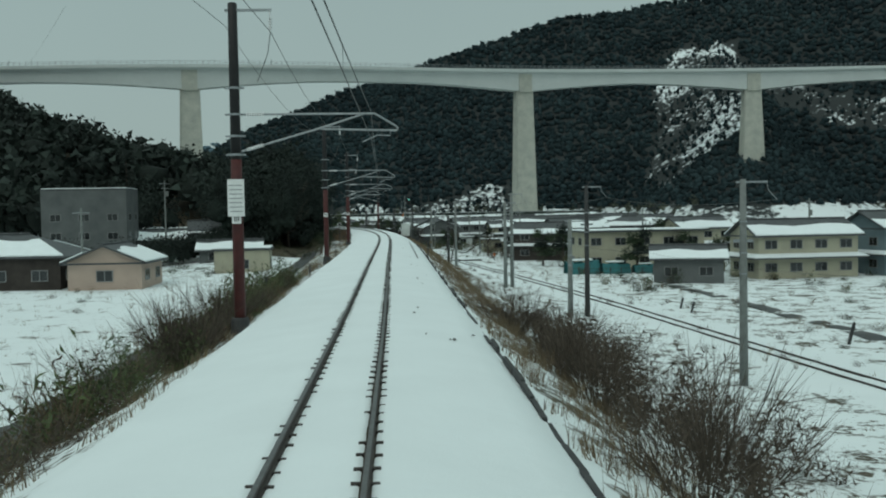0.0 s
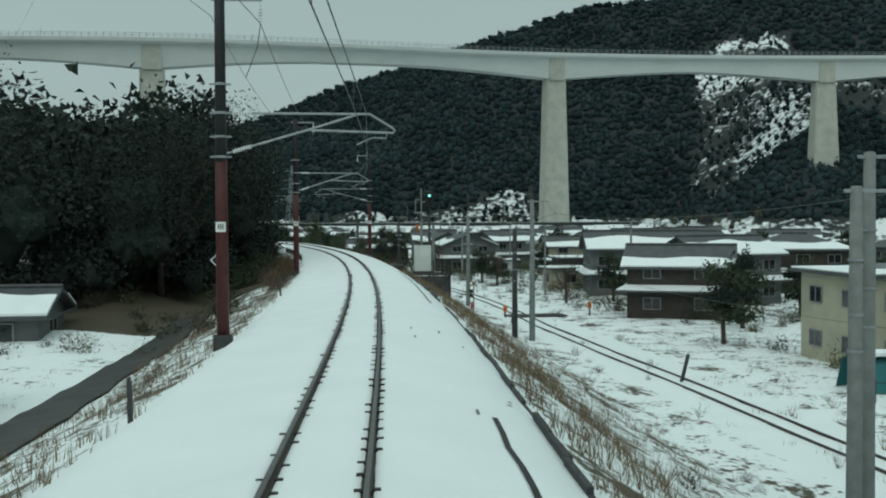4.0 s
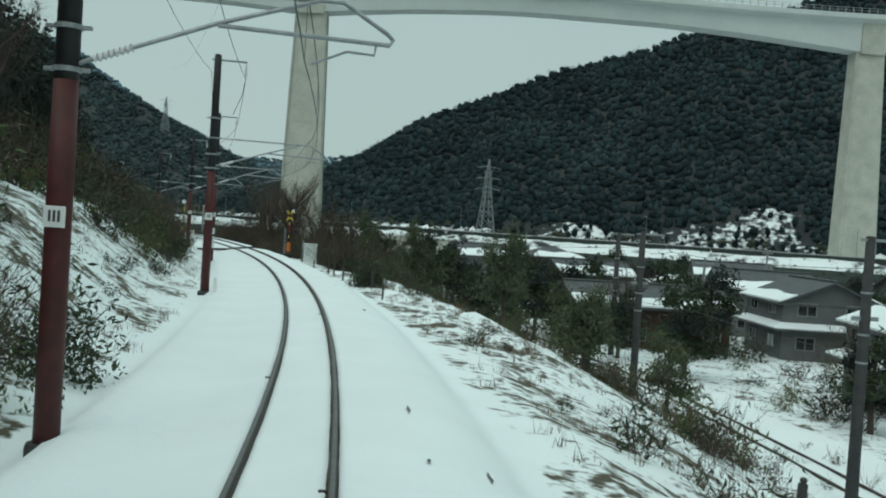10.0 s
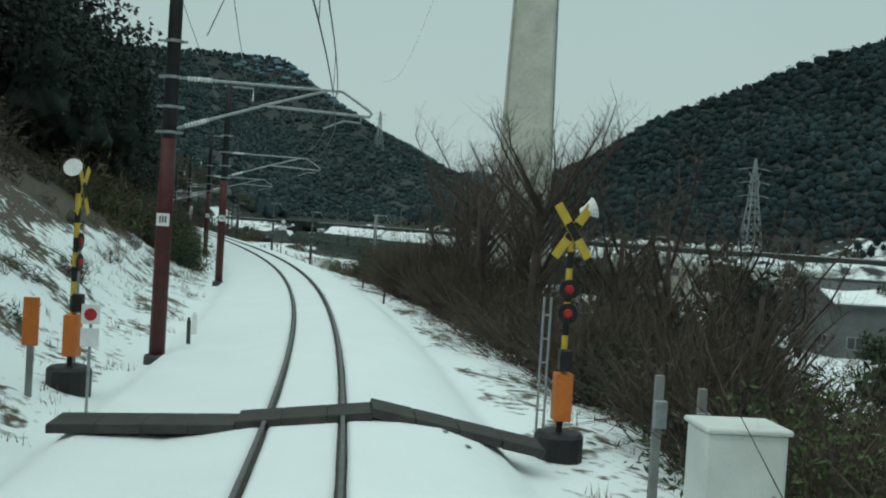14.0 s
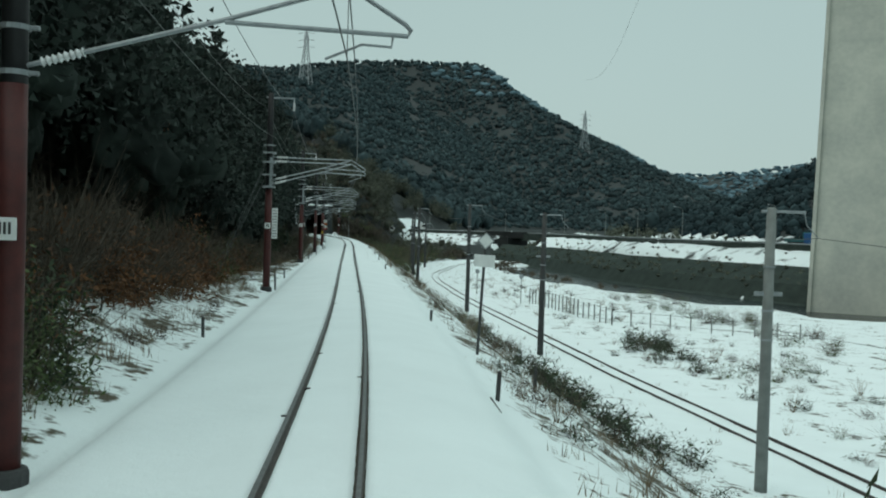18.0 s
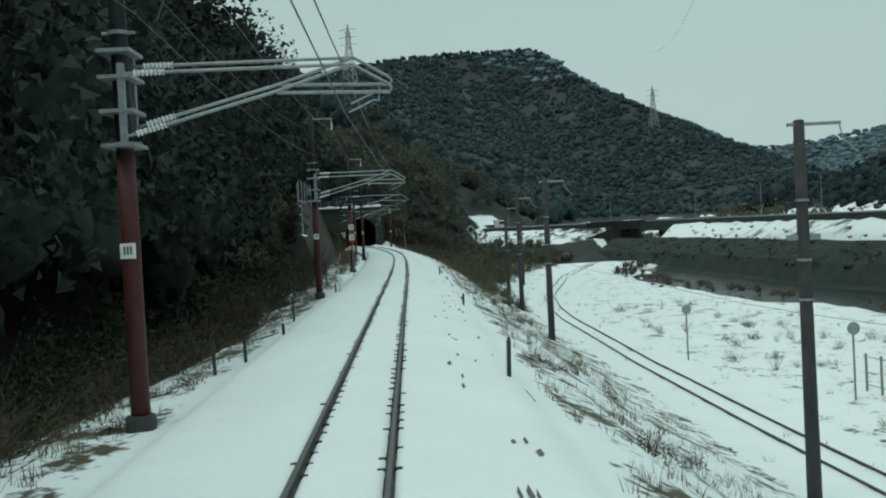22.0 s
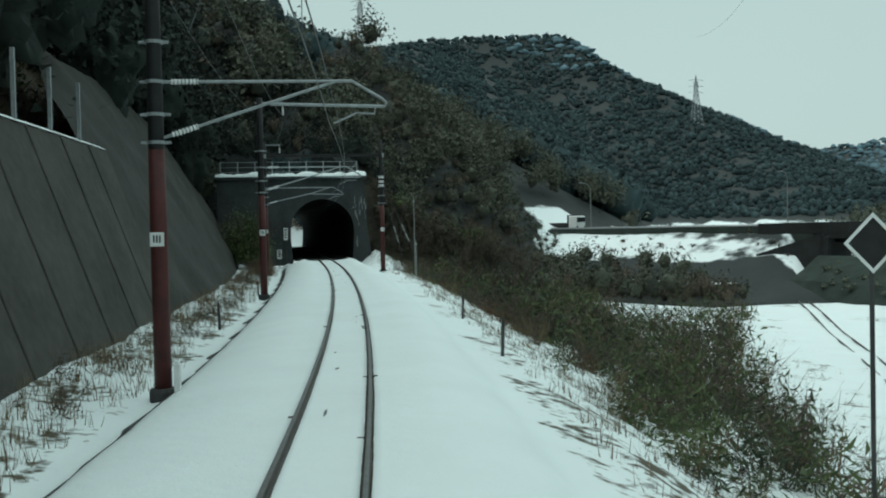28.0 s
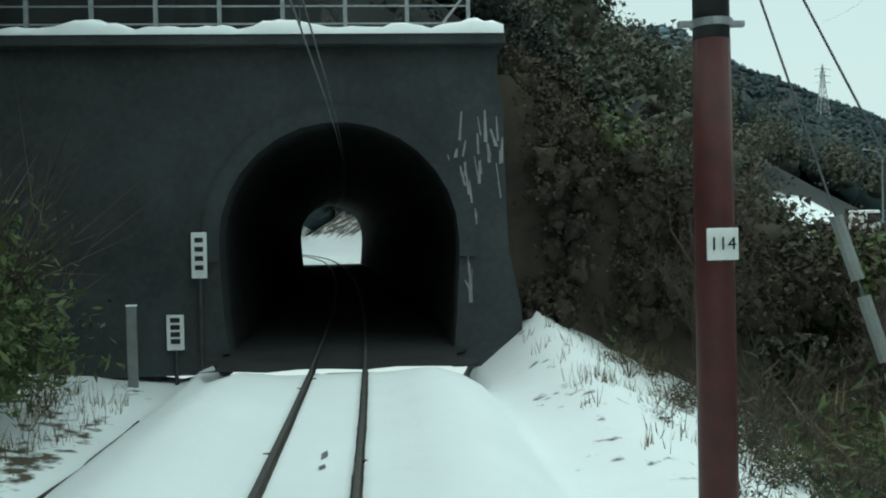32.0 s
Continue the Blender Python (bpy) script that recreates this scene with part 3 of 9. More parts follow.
def far_z(x, y):
    x, y = np.asarray(x, float), np.asarray(y, float)
    s, d = lateral(x, y)
    left_hill = ridge_z(x, y, RIDGE_LEFT) - np.where(s > 540, np.clip(d + 5, 0, 90) * 1.1, 0)
    left_hill = np.where((s > 596) & (s < 680), np.minimum(left_hill, 7.5 + (s - 600) * 0.8 + np.clip(-d - 9, 0, 80) * 0.9), left_hill)
    hills = np.maximum.reduce([ridge_z(x, y, RIDGE_EAST), ridge_z(x, y, RIDGE_WEST), ridge_z(x, y, RIDGE_SPUR, 1.0), left_hill, ridge_z(x, y, RIDGE_FAR), ridge_z(x, y, RIDGE_NOSE)])
    hills = np.maximum(hills, -7.0)
    rise = np.clip((hills + 7) / 40, 0, 1)
    z = hills + rise * (5 * wave(x, y, 60, 1) + 2.2 * wave(x, y, 23, 2))
    # the road's bank and the river in front of it
    far, side = near_line(x, y, ROAD_LINE)
    slope = np.where(x < -213, 0.5, 0.6)
    z = np.where(far < 30, np.maximum(z, 1.2 - np.clip(far - 5.0, 0, 40) * slope - np.clip(far - 14.5, 0, 9) * np.where(x < -213, 0, 1.8)), z)
    _, wet = near_line(x, y, NEAR_BANK)
    river = (wet > -6) & (side < 0) & (far > 16) & (x > -203) & (hills < 2)
    z = np.where(river, np.minimum(z, -8.2), z)
    # the lower line passes through the bank
    gap, _ = near_line(x, y, LINE2_END)
    z = np.where(gap < 9.0, np.minimum(z, -6.35 + np.clip(gap - 4.6, 0, 9) * 1.6), z)
    # under and round the railway
    inside = (s > -38) & (s < 600) & (d > -114) & (d < 60)
    z = np.where(inside, np.minimum(z, ground_z(np.clip(s, -40, 598), np.clip(d, -118, 62)) - 2.5), z)
    rim = (s > -38) & (s < 596) & (d <= -114) & (d > -150)
    z = np.where(rim, np.maximum(z, ground_z(np.clip(s, -40, 598), np.full_like(s, -118.0)) - 0.5), z)
    over = (s >= 600) & (s < 666)
    ease = np.clip((s - 600) / 40, 0, 1)
    foot = ground_z(np.full_like(s, 598.0), np.clip(d, -118, 62))
    z = np.where(over & (d > -110) & (d < 60), np.maximum(z, foot * (1 - ease) - 7 * ease), z)
    z = np.where(over & (np.abs(d) < 16), np.maximum(z, 9.2 - np.clip(d - 3.6, 0, 12) * 1.5 + 0.25 * np.minimum(s - 600, 668 - s)), z)
    cut = (s >= 664) & (s < 800)
    z = np.where(cut & (np.abs(d) < 30), np.minimum(z, -0.9 + np.clip(np.abs(d) - 5.5, 0, 40) * 0.75), z)
    return z


def axis(*spans):
    out = []
    for a, b, step in spans:
        out += list(np.arange(a, b, step))
    return np.array(out + [spans[-1][1]], float)


gx = axis((-3200, -1600, 100), (-1600, -480, 16), (-480, -340, 6), (-340, -215, 2.5), (-215, -60, 4), (-60, 400, 8), (400, 800, 16), (800, 2400, 100))
gy = axis((-700, -60, 40), (-60, 440, 8), (440, 500, 4), (500, 625, 2.5), (625, 840, 7), (840, 1700, 16), (1700, 3600, 90))


def far_bare(x, y):
    z = far_z(x, y)
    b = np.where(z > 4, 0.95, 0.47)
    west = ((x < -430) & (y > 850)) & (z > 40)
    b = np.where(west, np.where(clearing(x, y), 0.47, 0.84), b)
    # the felled strip on the eastern hill, white with snow
    b = np.where(felled(x, y), 0.615, b)
    far, side = near_line(x, y, ROAD_LINE)
    b = np.where((far < 17) & (z < 6), 0.42, b)
    b = np.where((z > 1.6) & (far > 5) & (x < -222), 0.96, b)
    b = np.where((far > 12.5) & (far < 22) & (side < 0) & (z < 3) & (x < -205), 0.97, b)
    s, d = lateral(x, y)
    b = np.where((s > 596) & (s < 700) & (np.abs(d) < 50) & (far > 15), 0.92, b)
    return b


def clearing(x, y):
    """Open rocky ground on the western mountain."""
    return wave(x, y, 34, 5) + 0.8 * wave(x, y, 13, 2) + 0.25 * wave(x, y, 120, 1) > 0.42


def felled(x, y):
    mid = 195 + (y - 590) * 0.25
    strip = (np.abs(x - mid) < 34 + 8 * wave(x, y, 30, 2)) & (y > 540) & (y < 690)
    orchard = (x > -150) & (x < 75) & (y > 560 + 0.10 * np.abs(x)) & (y < 605 + 10 * wave(x, y, 25, 4))
    upper = (np.abs((x - 255) + (y - 640) * 0.8) < 16) & (y > 560) & (y < 700)
    return strip | orchard | upper


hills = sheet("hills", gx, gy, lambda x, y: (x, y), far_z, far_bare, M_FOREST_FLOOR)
bm = bmesh.new()
bm.from_mesh(hills.data)
hc = np.array([f.calc_center_median()[:2] for f in bm.faces])
hs, hd = lateral(hc[:, 0], hc[:, 1])
gone = (np.abs(hd) < 4.6) & (((hs > 592) & (hs < 604)) | ((hs > 660) & (hs < 674)))
bmesh.ops.delete(bm, geom=[f for f, g in zip(list(bm.faces), gone) if g], context="FACES")
bm.to_mesh(hills.data)
bm.free()
tagged(hills, "wooded hills and snowy valley floor", "hills", kind="structure")

# river and road
far_r = Build()
FAR_BANK = [(140, 430), (22, 436), (-45, 451), (-93, 474), (-131, 503), (-156, 533), (-178, 556), (-196, 562)]
rv, rf = [], []
for k, (p, q) in enumerate(zip(NEAR_BANK, FAR_BANK)):
    rv += [(*p, -7.3), (*q, -7.3)]
    if k:
        rf.append((2 * k - 2, 2 * k - 1, 2 * k + 1, 2 * k))
river = far_r.add(rv, rf).ob("river", M_WATER)
tagged(river, "dark slow river between snowy banks", "river", kind="structure")


# ---- rails ----
RAIL = [(-0.062, -0.15), (-0.062, -0.138), (-0.012, -0.118), (-0.010, -0.045), (-0.034, -0.034), (-0.034, -0.006), (0.034, -0.006), (0.034, -0.034),
        (0.010, -0.045), (0.012, -0.118), (0.062, -0.138), (0.062, -0.15)]


def rail_pair(name, s_row, centre, placed, half, label):
    base = empty(name, Matrix(), label, "railway track")
    base["kind"] = "structure"
    for side in (-1, 1):
        v, f = [], []
        n = len(RAIL)
        for s in s_row:
            for q, z in RAIL:
                v.append(tuple(map(float, placed(s, centre(s) + side * half + q, z))))
        for k in range(len(s_row) - 1):
            for j in range(n - 1):
                f.append((k * n + j, k * n + j + 1, (k + 1) * n + j + 1, (k + 1) * n + j))
        o = new("rail", mesh_of("rail", v, f, M_RAIL))
        o.parent = base
        h = [(-0.030, -0.004), (-0.024, 0.0), (0.024, 0.0), (0.030, -0.004)]
        v, f = [], []
        for s in s_row:
            for q, z in h:
                v.append(tuple(map(float, placed(s, centre(s) + side * half + q, z))))
        for k in range(len(s_row) - 1):
            for j in range(3):
                f.append((k * 4 + j, k * 4 + j + 1, (k + 1) * 4 + j + 1, (k + 1) * 4 + j))
        tagged(child(new("rail_head", mesh_of("rail_head", v, f, M_RAILTOP)), o), "polished rail head")
    return base


track = rail_pair("railway_track", list(np.arange(-20, 780, 1.0)), lambda s: 0.0, bed, 0.566, "single railway track with dark rails deep in snow")
rail_pair("lower_railway_track", list(np.arange(-10, 603, 2.0)), line2, lambda s, d, z: on(s, d, LINE2_Z + z), 0.566,
                      "second railway track below the embankment in snow")
# fastenings that break through the snow along both rails
fast = Build()
rnd = random.Random(4)
for s in np.arange(0, 600, 0.6):
    thick = np.interp(s, [0, 95, 130, 175, 200, 395, 415, 480, 500, 600], [1, 0.9, 0.35, 0.2, 0.03, 0.03, 0.6, 0.5, 0.04, 0.06])
    for side in (-1, 1):
        for inner in (-1, 1):
            if rnd.random() < thick * (0.95 if inner != side or side > 0 else 0.45):
                q = side * 0.566 + inner * (0.085 + rnd.random() * 0.03)
                x, y, z = bed(s + rnd.uniform(-0.04, 0.04), q, -0.115)
                fast.box(-0.05, 0.05, -0.035, 0.035, -0.01, 0.022 + 0.015 * rnd.random(), 0, Matrix.Translation((float(x), float(y), float(z))) @ Matrix.Rotation(radians(turn(s)), 4, "Z"))
fo = fast.ob("fastenings", M_CLIP, track)
tagged(fo, "rail fastenings poking through the snow", kind="stuff")


# ---- the viaduct ----
V_X, V_Y, V_Z = [-425, -255, -95.5, 70, 197, 345], [430, 450, 462, 512, 520, 505], [67.0, 70.0, 72.6, 76.0, 76.4, 76.0]
V_U = [0.0]
for k in range(1, 6):
    V_U.append(V_U[-1] + math.hypot(V_X[k] - V_X[k - 1], V_Y[k] - V_Y[k - 1]))
PIERS, BASES = V_U[1:5], [float(far_z(np.array([x]), np.array([y]))[0]) - 6.0 for x, y in zip(V_X[1:5], V_Y[1:5])]
viaduct = empty("viaduct", Matrix(), "tall pale concrete motorway viaduct on slender piers", "bridge")


def v_point(u):
    """A smooth line through the viaduct's turning points."""
    k = min(max(int(np.searchsorted(V_U, u)) - 1, 0), 4)
    w = (u - V_U[k]) / (V_U[k + 1] - V_U[k])
    out = []
    for row in (V_X, V_Y, V_Z):
        slope = lambda j: (row[min(j + 1, 5)] - row[max(j - 1, 0)]) / (V_U[min(j + 1, 5)] - V_U[max(j - 1, 0)]) * (V_U[k + 1] - V_U[k])  # noqa: B023,E731
        h = w * w * (3 - 2 * w)
        out.append(row[k] + (row[k + 1] - row[k]) * h + slope(k) * w * (1 - w) ** 2 - slope(k + 1) * w * w * (1 - w))
    return Vector(out)


def v_at(u, side, z):
    p, q = v_point(u), v_point(u + 0.5)
    n = Vector((p.y - q.y, q.x - p.x, 0)).normalized()
    return (p.x + n.x * side, p.y + n.y * side, p.z + z)


def depth(u):
    near = min(abs(u - p) for p in PIERS)
    return 6.2 + 4.4 * max(0.0, 1 - near / 70.0) ** 1.6


v_us = np.arange(2, V_U[-1] - 2, 6.0)


def v_sweep(name, ring, material, parent=None, label=""):
    v, f = [], []
    for u in v_us:
        v += [v_at(u, q, z) for q, z in ring(u)]
    n = len(ring(0))
    for k in range(len(v_us) - 1):
        for j in range(n):
            f.append((k * n + j, k * n + (j + 1) % n, (k + 1) * n + (j + 1) % n, (k + 1) * n + j))
    o = child(new(name, mesh_of(name, v, f, material)), parent or viaduct)
    return tagged(o, label) if label else o


v_sweep("girder", lambda u: [(-6.2, 0.0), (6.2, 0.0), (6.2, -0.55), (3.8, -1.6), (3.4, -depth(u)), (-3.4, -depth(u)), (-3.8, -1.6), (-6.2, -0.55)], M_GIRD)
for side in (-6.1, 6.1):
    v_sweep("parapet", lambda u: [(side - 0.13, 0.01), (side + 0.13, 0.01), (side + 0.13, 0.9), (side - 0.13, 0.9)], M_GIRD)  # noqa: B023
post_mesh = mesh_of("fence_post", *(lambda b: (b.v, b.f))(Build().box(-0.1, 0.1, -0.1, 0.1, 0, 1.7)), M_STEEL)
for u in np.arange(V_U[1] - 60, V_U[4] + 60, 2.6):
    o = new("fence_post", post_mesh)
    o.parent, o.matrix_basis = viaduct, Matrix.Translation(v_at(u, -6.0, 0.9))
for z in (1.7, 2.5):
    v_sweep("fence_rail", lambda u: [(-6.05, z), (-5.95, z), (-5.95, z + 0.1), (-6.05, z + 0.1)], M_STEEL)  # noqa: B023
for u in (150, 250, 290, 370, 440):
    Build().tube([v_at(u, 0, 0), v_at(u, 0, 4.5)], 0.12, 6).ob("deck_lamp", M_STEEL, viaduct)
for u, zb in zip(PIERS, BASES):
    top = v_point(u).z - depth(u) + 0.3
    v = []
    for z, w, t in ((zb - 6, 6.5, 4.6), (top, 4.6, 3.3)):
        for a, b in ((-w, -t), (w, -t), (w, t), (-w, t)):
            for da, db in (((0.5 if a < 0 else -0.5), 0), (0, (0.5 if b < 0 else -0.5))):
                v.append(v_at(u + a + da, b + db, z - v_point(u + a + da).z))
    f = [tuple(range(7, -1, -1)), tuple(range(8, 16))] + [(k, (k + 1) % 8, 8 + (k + 1) % 8, 8 + k) for k in range(8)]
    child(new("pier", mesh_of("pier", v, f, M_CONC)), viaduct)
    p = Build()
    p.v, p.f = [v_at(u + a, b, z) for z in (-depth(u) - 0.4, -0.7) for a, b in ((-3.6, -4.2), (3.6, -4.2), (3.6, 4.2), (-3.6, 4.2))], \
        [(0, 3, 2, 1), (4, 5, 6, 7), (0, 1, 5, 4), (1, 2, 6, 5), (2, 3, 7, 6), (3, 0, 4, 7)]
    p.ob("pier_head", M_CONC, viaduct, label="darker concrete pier head")

# ---- the tunnel ----
PORT_S = 598.0
ARCH = [(2.75, -0.6), (2.9, 0.8), (2.98, 2.2)] + [(2.98 * math.cos(radians(a)), 2.65 + 2.95 * math.sin(radians(a))) for a in range(0, 181, 12)] + [(-2.98, 2.2), (-2.9, 0.8), (-2.75, -0.6)]
portal = empty("tunnel_portal", at(PORT_S, 0.0, 0.0), "sooty concrete tunnel portal with a snow-capped ledge", "tunnel portal")
portal["kind"] = "structure"
x0, x1, zt = -9.6, 4.02, 7.45
outer = []
for x, z in ARCH:
    a = math.atan2(z - 2.0, x)
    if z <= 0.8:
        outer.append((x1 + 0.55 if x > 0 else x0, z))
    elif x > 0 and abs(math.tan(a)) * x1 < zt - 2.0:
        outer.append((x1 + 0.3 * (1 - z / 8), 2.0 + math.tan(a) * x1))
    elif x < 0 and abs(math.tan(a)) * -x0 < zt - 2.0:
        outer.append((x0, 2.0 + abs(math.tan(a)) * -x0))
    else:
        outer.append((2.0 + (zt - 2.0) / math.tan(a) - 2.0 if abs(math.tan(a)) < 50 else 0.0, zt))
outer = [(min(max(x, x0), x1 + 0.52), z) for x, z in outer]
pv, pf = [], []
for y in (0.0, 1.2):
    for (ax, az), (ox, oz) in zip(ARCH, outer):
        pv += [(ax, y, az), (ox, y, oz)]
n = len(ARCH)
for k in range(n - 1):
    i = 2 * k
    pf += [(i, i + 1, i + 3, i + 2), (2 * n + i, 2 * n + i + 2, 2 * n + i + 3, 2 * n + i + 1), (i, i + 2, 2 * n + i + 2, 2 * n + i), (i + 1, 2 * n + i + 1, 2 * n + i + 3, i + 3)]
fm = mesh_of("face_wall", pv, pf, M_PORTAL)
child(new("face_wall", fm), portal)
# corners left open by the fan of faces
Build().box(x1 - 1.6, x1 + 0.02, 0.004, 1.196, 5.0, zt - 0.004).ob("corner_block", M_PORTAL, portal)
Build().box(x0 + 0.004, x0 + 4.2, 0.004, 1.196, 3.6, zt - 0.004).ob("corner_block", M_PORTAL, portal)
ring_v, ring_f = [], []
for y, g in ((-0.10, 0.0), (-0.10, 0.42), (0.3, 0.42), (0.3, 0.0)):
    for x, z in ARCH[2:-2]:
        r = Vector((x, z - 2.4)).normalized()
        ring_v.append((x + r.x * g, y, z + r.y * g))
m_ = len(ARCH) - 4
for q in range(3):
    for k in range(m_ - 1):
        ring_f.append((q * m_ + k, q * m_ + k + 1, (q + 1) * m_ + k + 1, (q + 1) * m_ + k))
child(new("arch_ring", mesh_of("arch_ring", ring_v, ring_f, M_PORTAL)), portal)
Build().box(x0 - 0.2, x1 + 0.2, -0.35, 1.3, zt, zt + 0.28, 0.03).ob("ledge", M_PORTAL, portal)
sv, sf = [], []
nx = 70
rs = random.Random(3)
for k in range(nx + 1):
    x = x0 - 0.15 + (x1 - x0 + 0.3) * k / nx
    h = 0.16 + 0.20 * abs(math.sin(x * 1.3) * math.cos(x * 0.7 + 1)) + rs.random() * 0.07
    sv += [(x, -0.38, zt + 0.27), (x, -0.34, zt + 0.27 + h * 0.7), (x, 0.3, zt + 0.30 + h * 1.2), (x, 1.3, zt + 0.3 + h)]
    if k:
        for j in range(3):
            sf.append((4 * k - 4 + j, 4 * k + j, 4 * k + j + 1, 4 * k - 3 + j))
child(new("snow_cap", mesh_of("snow_cap", sv, sf, M_SNOW, True)), portal)
fence = Build()
for k in range(9):
    x = x0 + 0.3 + (x1 - x0 - 0.9) * k / 8
    Build().box(x - 0.05, x + 0.05, 0.75, 0.85, zt + 0.2, zt + 1.75).ob("fence_post", M_STEEL, portal)
for z in (0.75, 1.2, 1.68):
    Build().box(x0 + 0.3, x1 - 0.6, 0.78, 0.82, zt + z, zt + z + 0.04).ob("fence_rail", M_STEEL, portal)
Build().tube([(x1 - 0.6, 0.8, zt + 1.6), (x1 - 1.6, 0.8, zt + 0.35)], 0.04, 6).ob("fence_brace", M_STEEL, portal)
lime = Build()
rl = random.Random(8)
for k in range(34):
    x = rl.choice((2.0, 2.4, 2.8, 3.0, 3.6, 3.9)) + rl.uniform(-0.2, 0.2)
    z = rl.uniform(1.0, 5.2) if x < 3.3 else rl.uniform(3.6, 5.4)
    arch_x = 3.0 + 0.2 if z < 2.75 else math.sqrt(max(0, 1 - ((z - 2.65) / 2.95) ** 2)) * 2.98 + 0.45
    x = max(x, arch_x)
    h, w = rl.uniform(0.2, 0.9), rl.uniform(0.03, 0.10)
    lean = rl.uniform(-0.12, 0.12)
    lime.add([(x, -0.004, z), (x + w, -0.004, z), (x + w * 0.5 + lean, -0.004, z + h), (x + lean, -0.004, z + h)], [(0, 1, 2, 3)])
tagged(lime.ob("lime_streak", M_LIME, portal), "pale lime streaks down the portal's face")
# earth slope behind the portal's edge
slope = Build().prism([(3.7, -2.0), (12.5, -3.0), (10.5, 0.2), (4.5, 6.9), (3.7, 6.9)], 1.0, 2.2).ob("earth_slope", M_SCRUB, None, at(PORT_S, 0.0, 0.0))
tagged(slope, "scrubby brown earth slope beside the portal", "slope", kind="structure")
# bore and floor, their inner shade put into the colour
tv, tf = [], []
bore_s = np.arange(PORT_S + 0.8, 669, 2.0)
for s in bore_s:
    for x, z in ARCH:
        tv.append(tuple(map(float, on(s, x, z))))
for k in range(len(bore_s) - 1):
    for j in range(len(ARCH) - 1):
        tf.append((k * n + j, (k + 1) * n + j, (k + 1) * n + j + 1, k * n + j + 1))
bore = new("tunnel_bore", mesh_of("tunnel_bore", tv, tf, M_NEARBLACK))
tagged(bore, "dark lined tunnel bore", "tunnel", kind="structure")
floor_rows = np.array([-3.0, -1.5, -0.8, 0, 0.8, 1.5, 3.0])
tfloor = sheet("tunnel_floor", np.arange(597, 670, 2.0), floor_rows, lambda s, d: on(s, d)[:2], lambda s, d: 0 * s - 0.14, lambda s, d: 0 * s + 1, M_NEARBLACK)
tagged(tfloor, "ballasted tunnel floor", "floor", kind="structure")
beyond = sheet("ground_beyond", np.arange(668, 790, 2.0), np.array([-16, -10, -6, -4, -3, -1.5, -0.8, 0, 0.8, 1.5, 3, 4, 6, 10, 16]), lambda s, d: on(s, d)[:2],
               lambda s, d: -0.12 - np.clip(np.abs(d) - 1, 0, 2) * 0.1 + np.clip(np.abs(d) - 5, 0, 20) * 0.7, lambda s, d: np.where(np.abs(d) > 6, 0.6, 0.0), M_GROUND)
tagged(beyond, "snowy cutting beyond the tunnel", "ground", kind="structure")
# notice plates by the mouth
for x, z0, z1, w in ((-3.45, 1.8, 2.93, 0.19), (-4.07, 0.05, 0.92, 0.21)):
    pl = empty("notice_plate", at(PORT_S, x, 0), "white notice plate standing by the tunnel mouth", "sign", "plates at the tunnel")
    b = Build().box(-w, w, -0.14, -0.10, z0, z1, 0.02).ob("plate", M_WHITE, pl)
    for j in range(4):
        zz = z0 + (z1 - z0) * (0.18 + 0.2 * j)
        Build().box(-w * 0.55, w * 0.55, -0.146, -0.141, zz, zz + 0.12).ob("writing", M_BLACK, pl)
    Build().tube([(0, -0.08, -1.2), (0, -0.08, z1 - 0.1)], 0.05, 8).ob("post", M_POLE2, pl)

# ---- retaining wall before the tunnel ----
wall = empty("retaining_wall", Matrix(), "tall dark stained concrete retaining wall, leaning back into the hill", "wall")
wall["kind"] = "structure"
WS = [488.0, 491.4, 491.5, 494.0, 494.1, 496.6, 496.7, 499.4, 499.5] + list(np.arange(502, 549, 3.0))


FOOT_D = -6.87


def wall_top(s):
    return float(np.interp(s, [488, 491.4, 491.5, 494.0, 494.1, 496.6, 496.7, 499.4, 499.5, 549], [2.65, 2.65, 3.6, 3.6, 4.6, 4.6, 5.5, 5.5, 6.15, 6.15]))


wv, wf = [], []
for s in WS:
    t = wall_top(s)
    foot = FOOT_D
    lean = 0.36 * (t + 1.2)
    for d, z in ((foot, -1.2), (foot - lean, t), (foot - lean - 0.6, t), (foot - lean - 1.6, -1.2)):
        wv.append(tuple(map(float, on(s, d, z))))
for k in range(len(WS) - 1):
    for j in range(3):
        wf.append((4 * k + j, 4 * k + j + 1, 4 * k + 5 + j, 4 * k + 4 + j))
wf += [(0, 3, 2, 1), tuple(4 * (len(WS) - 1) + j for j in range(4))]
child(new("wall_face", mesh_of("wall_face", wv, wf, M_WALL)), wall)
for s in np.arange(490, 547, 3.6):
    t = wall_top(s)
    foot = FOOT_D + 0.02
    a, b = on(s, foot - 0.108, -0.9), on(s, foot - 0.36 * (t + 1.2), t)
    Build().tube([tuple(map(float, a)), tuple(map(float, b))], 0.03, 4).ob("joint_rib", M_WALL, wall)
    if s < 566:
        x, y, _ = on(s, foot - 0.36 * (t + 1.2) - 0.3)
        Build().box(-0.06, 0.06, -0.06, 0.06, t - 0.1, t + 2.3).ob("catch_fence_post", M_STEEL, wall, pose(float(x), float(y), 0, 0, 0, turn(s)), "steel post of the rockfall fence")
cap = Build()
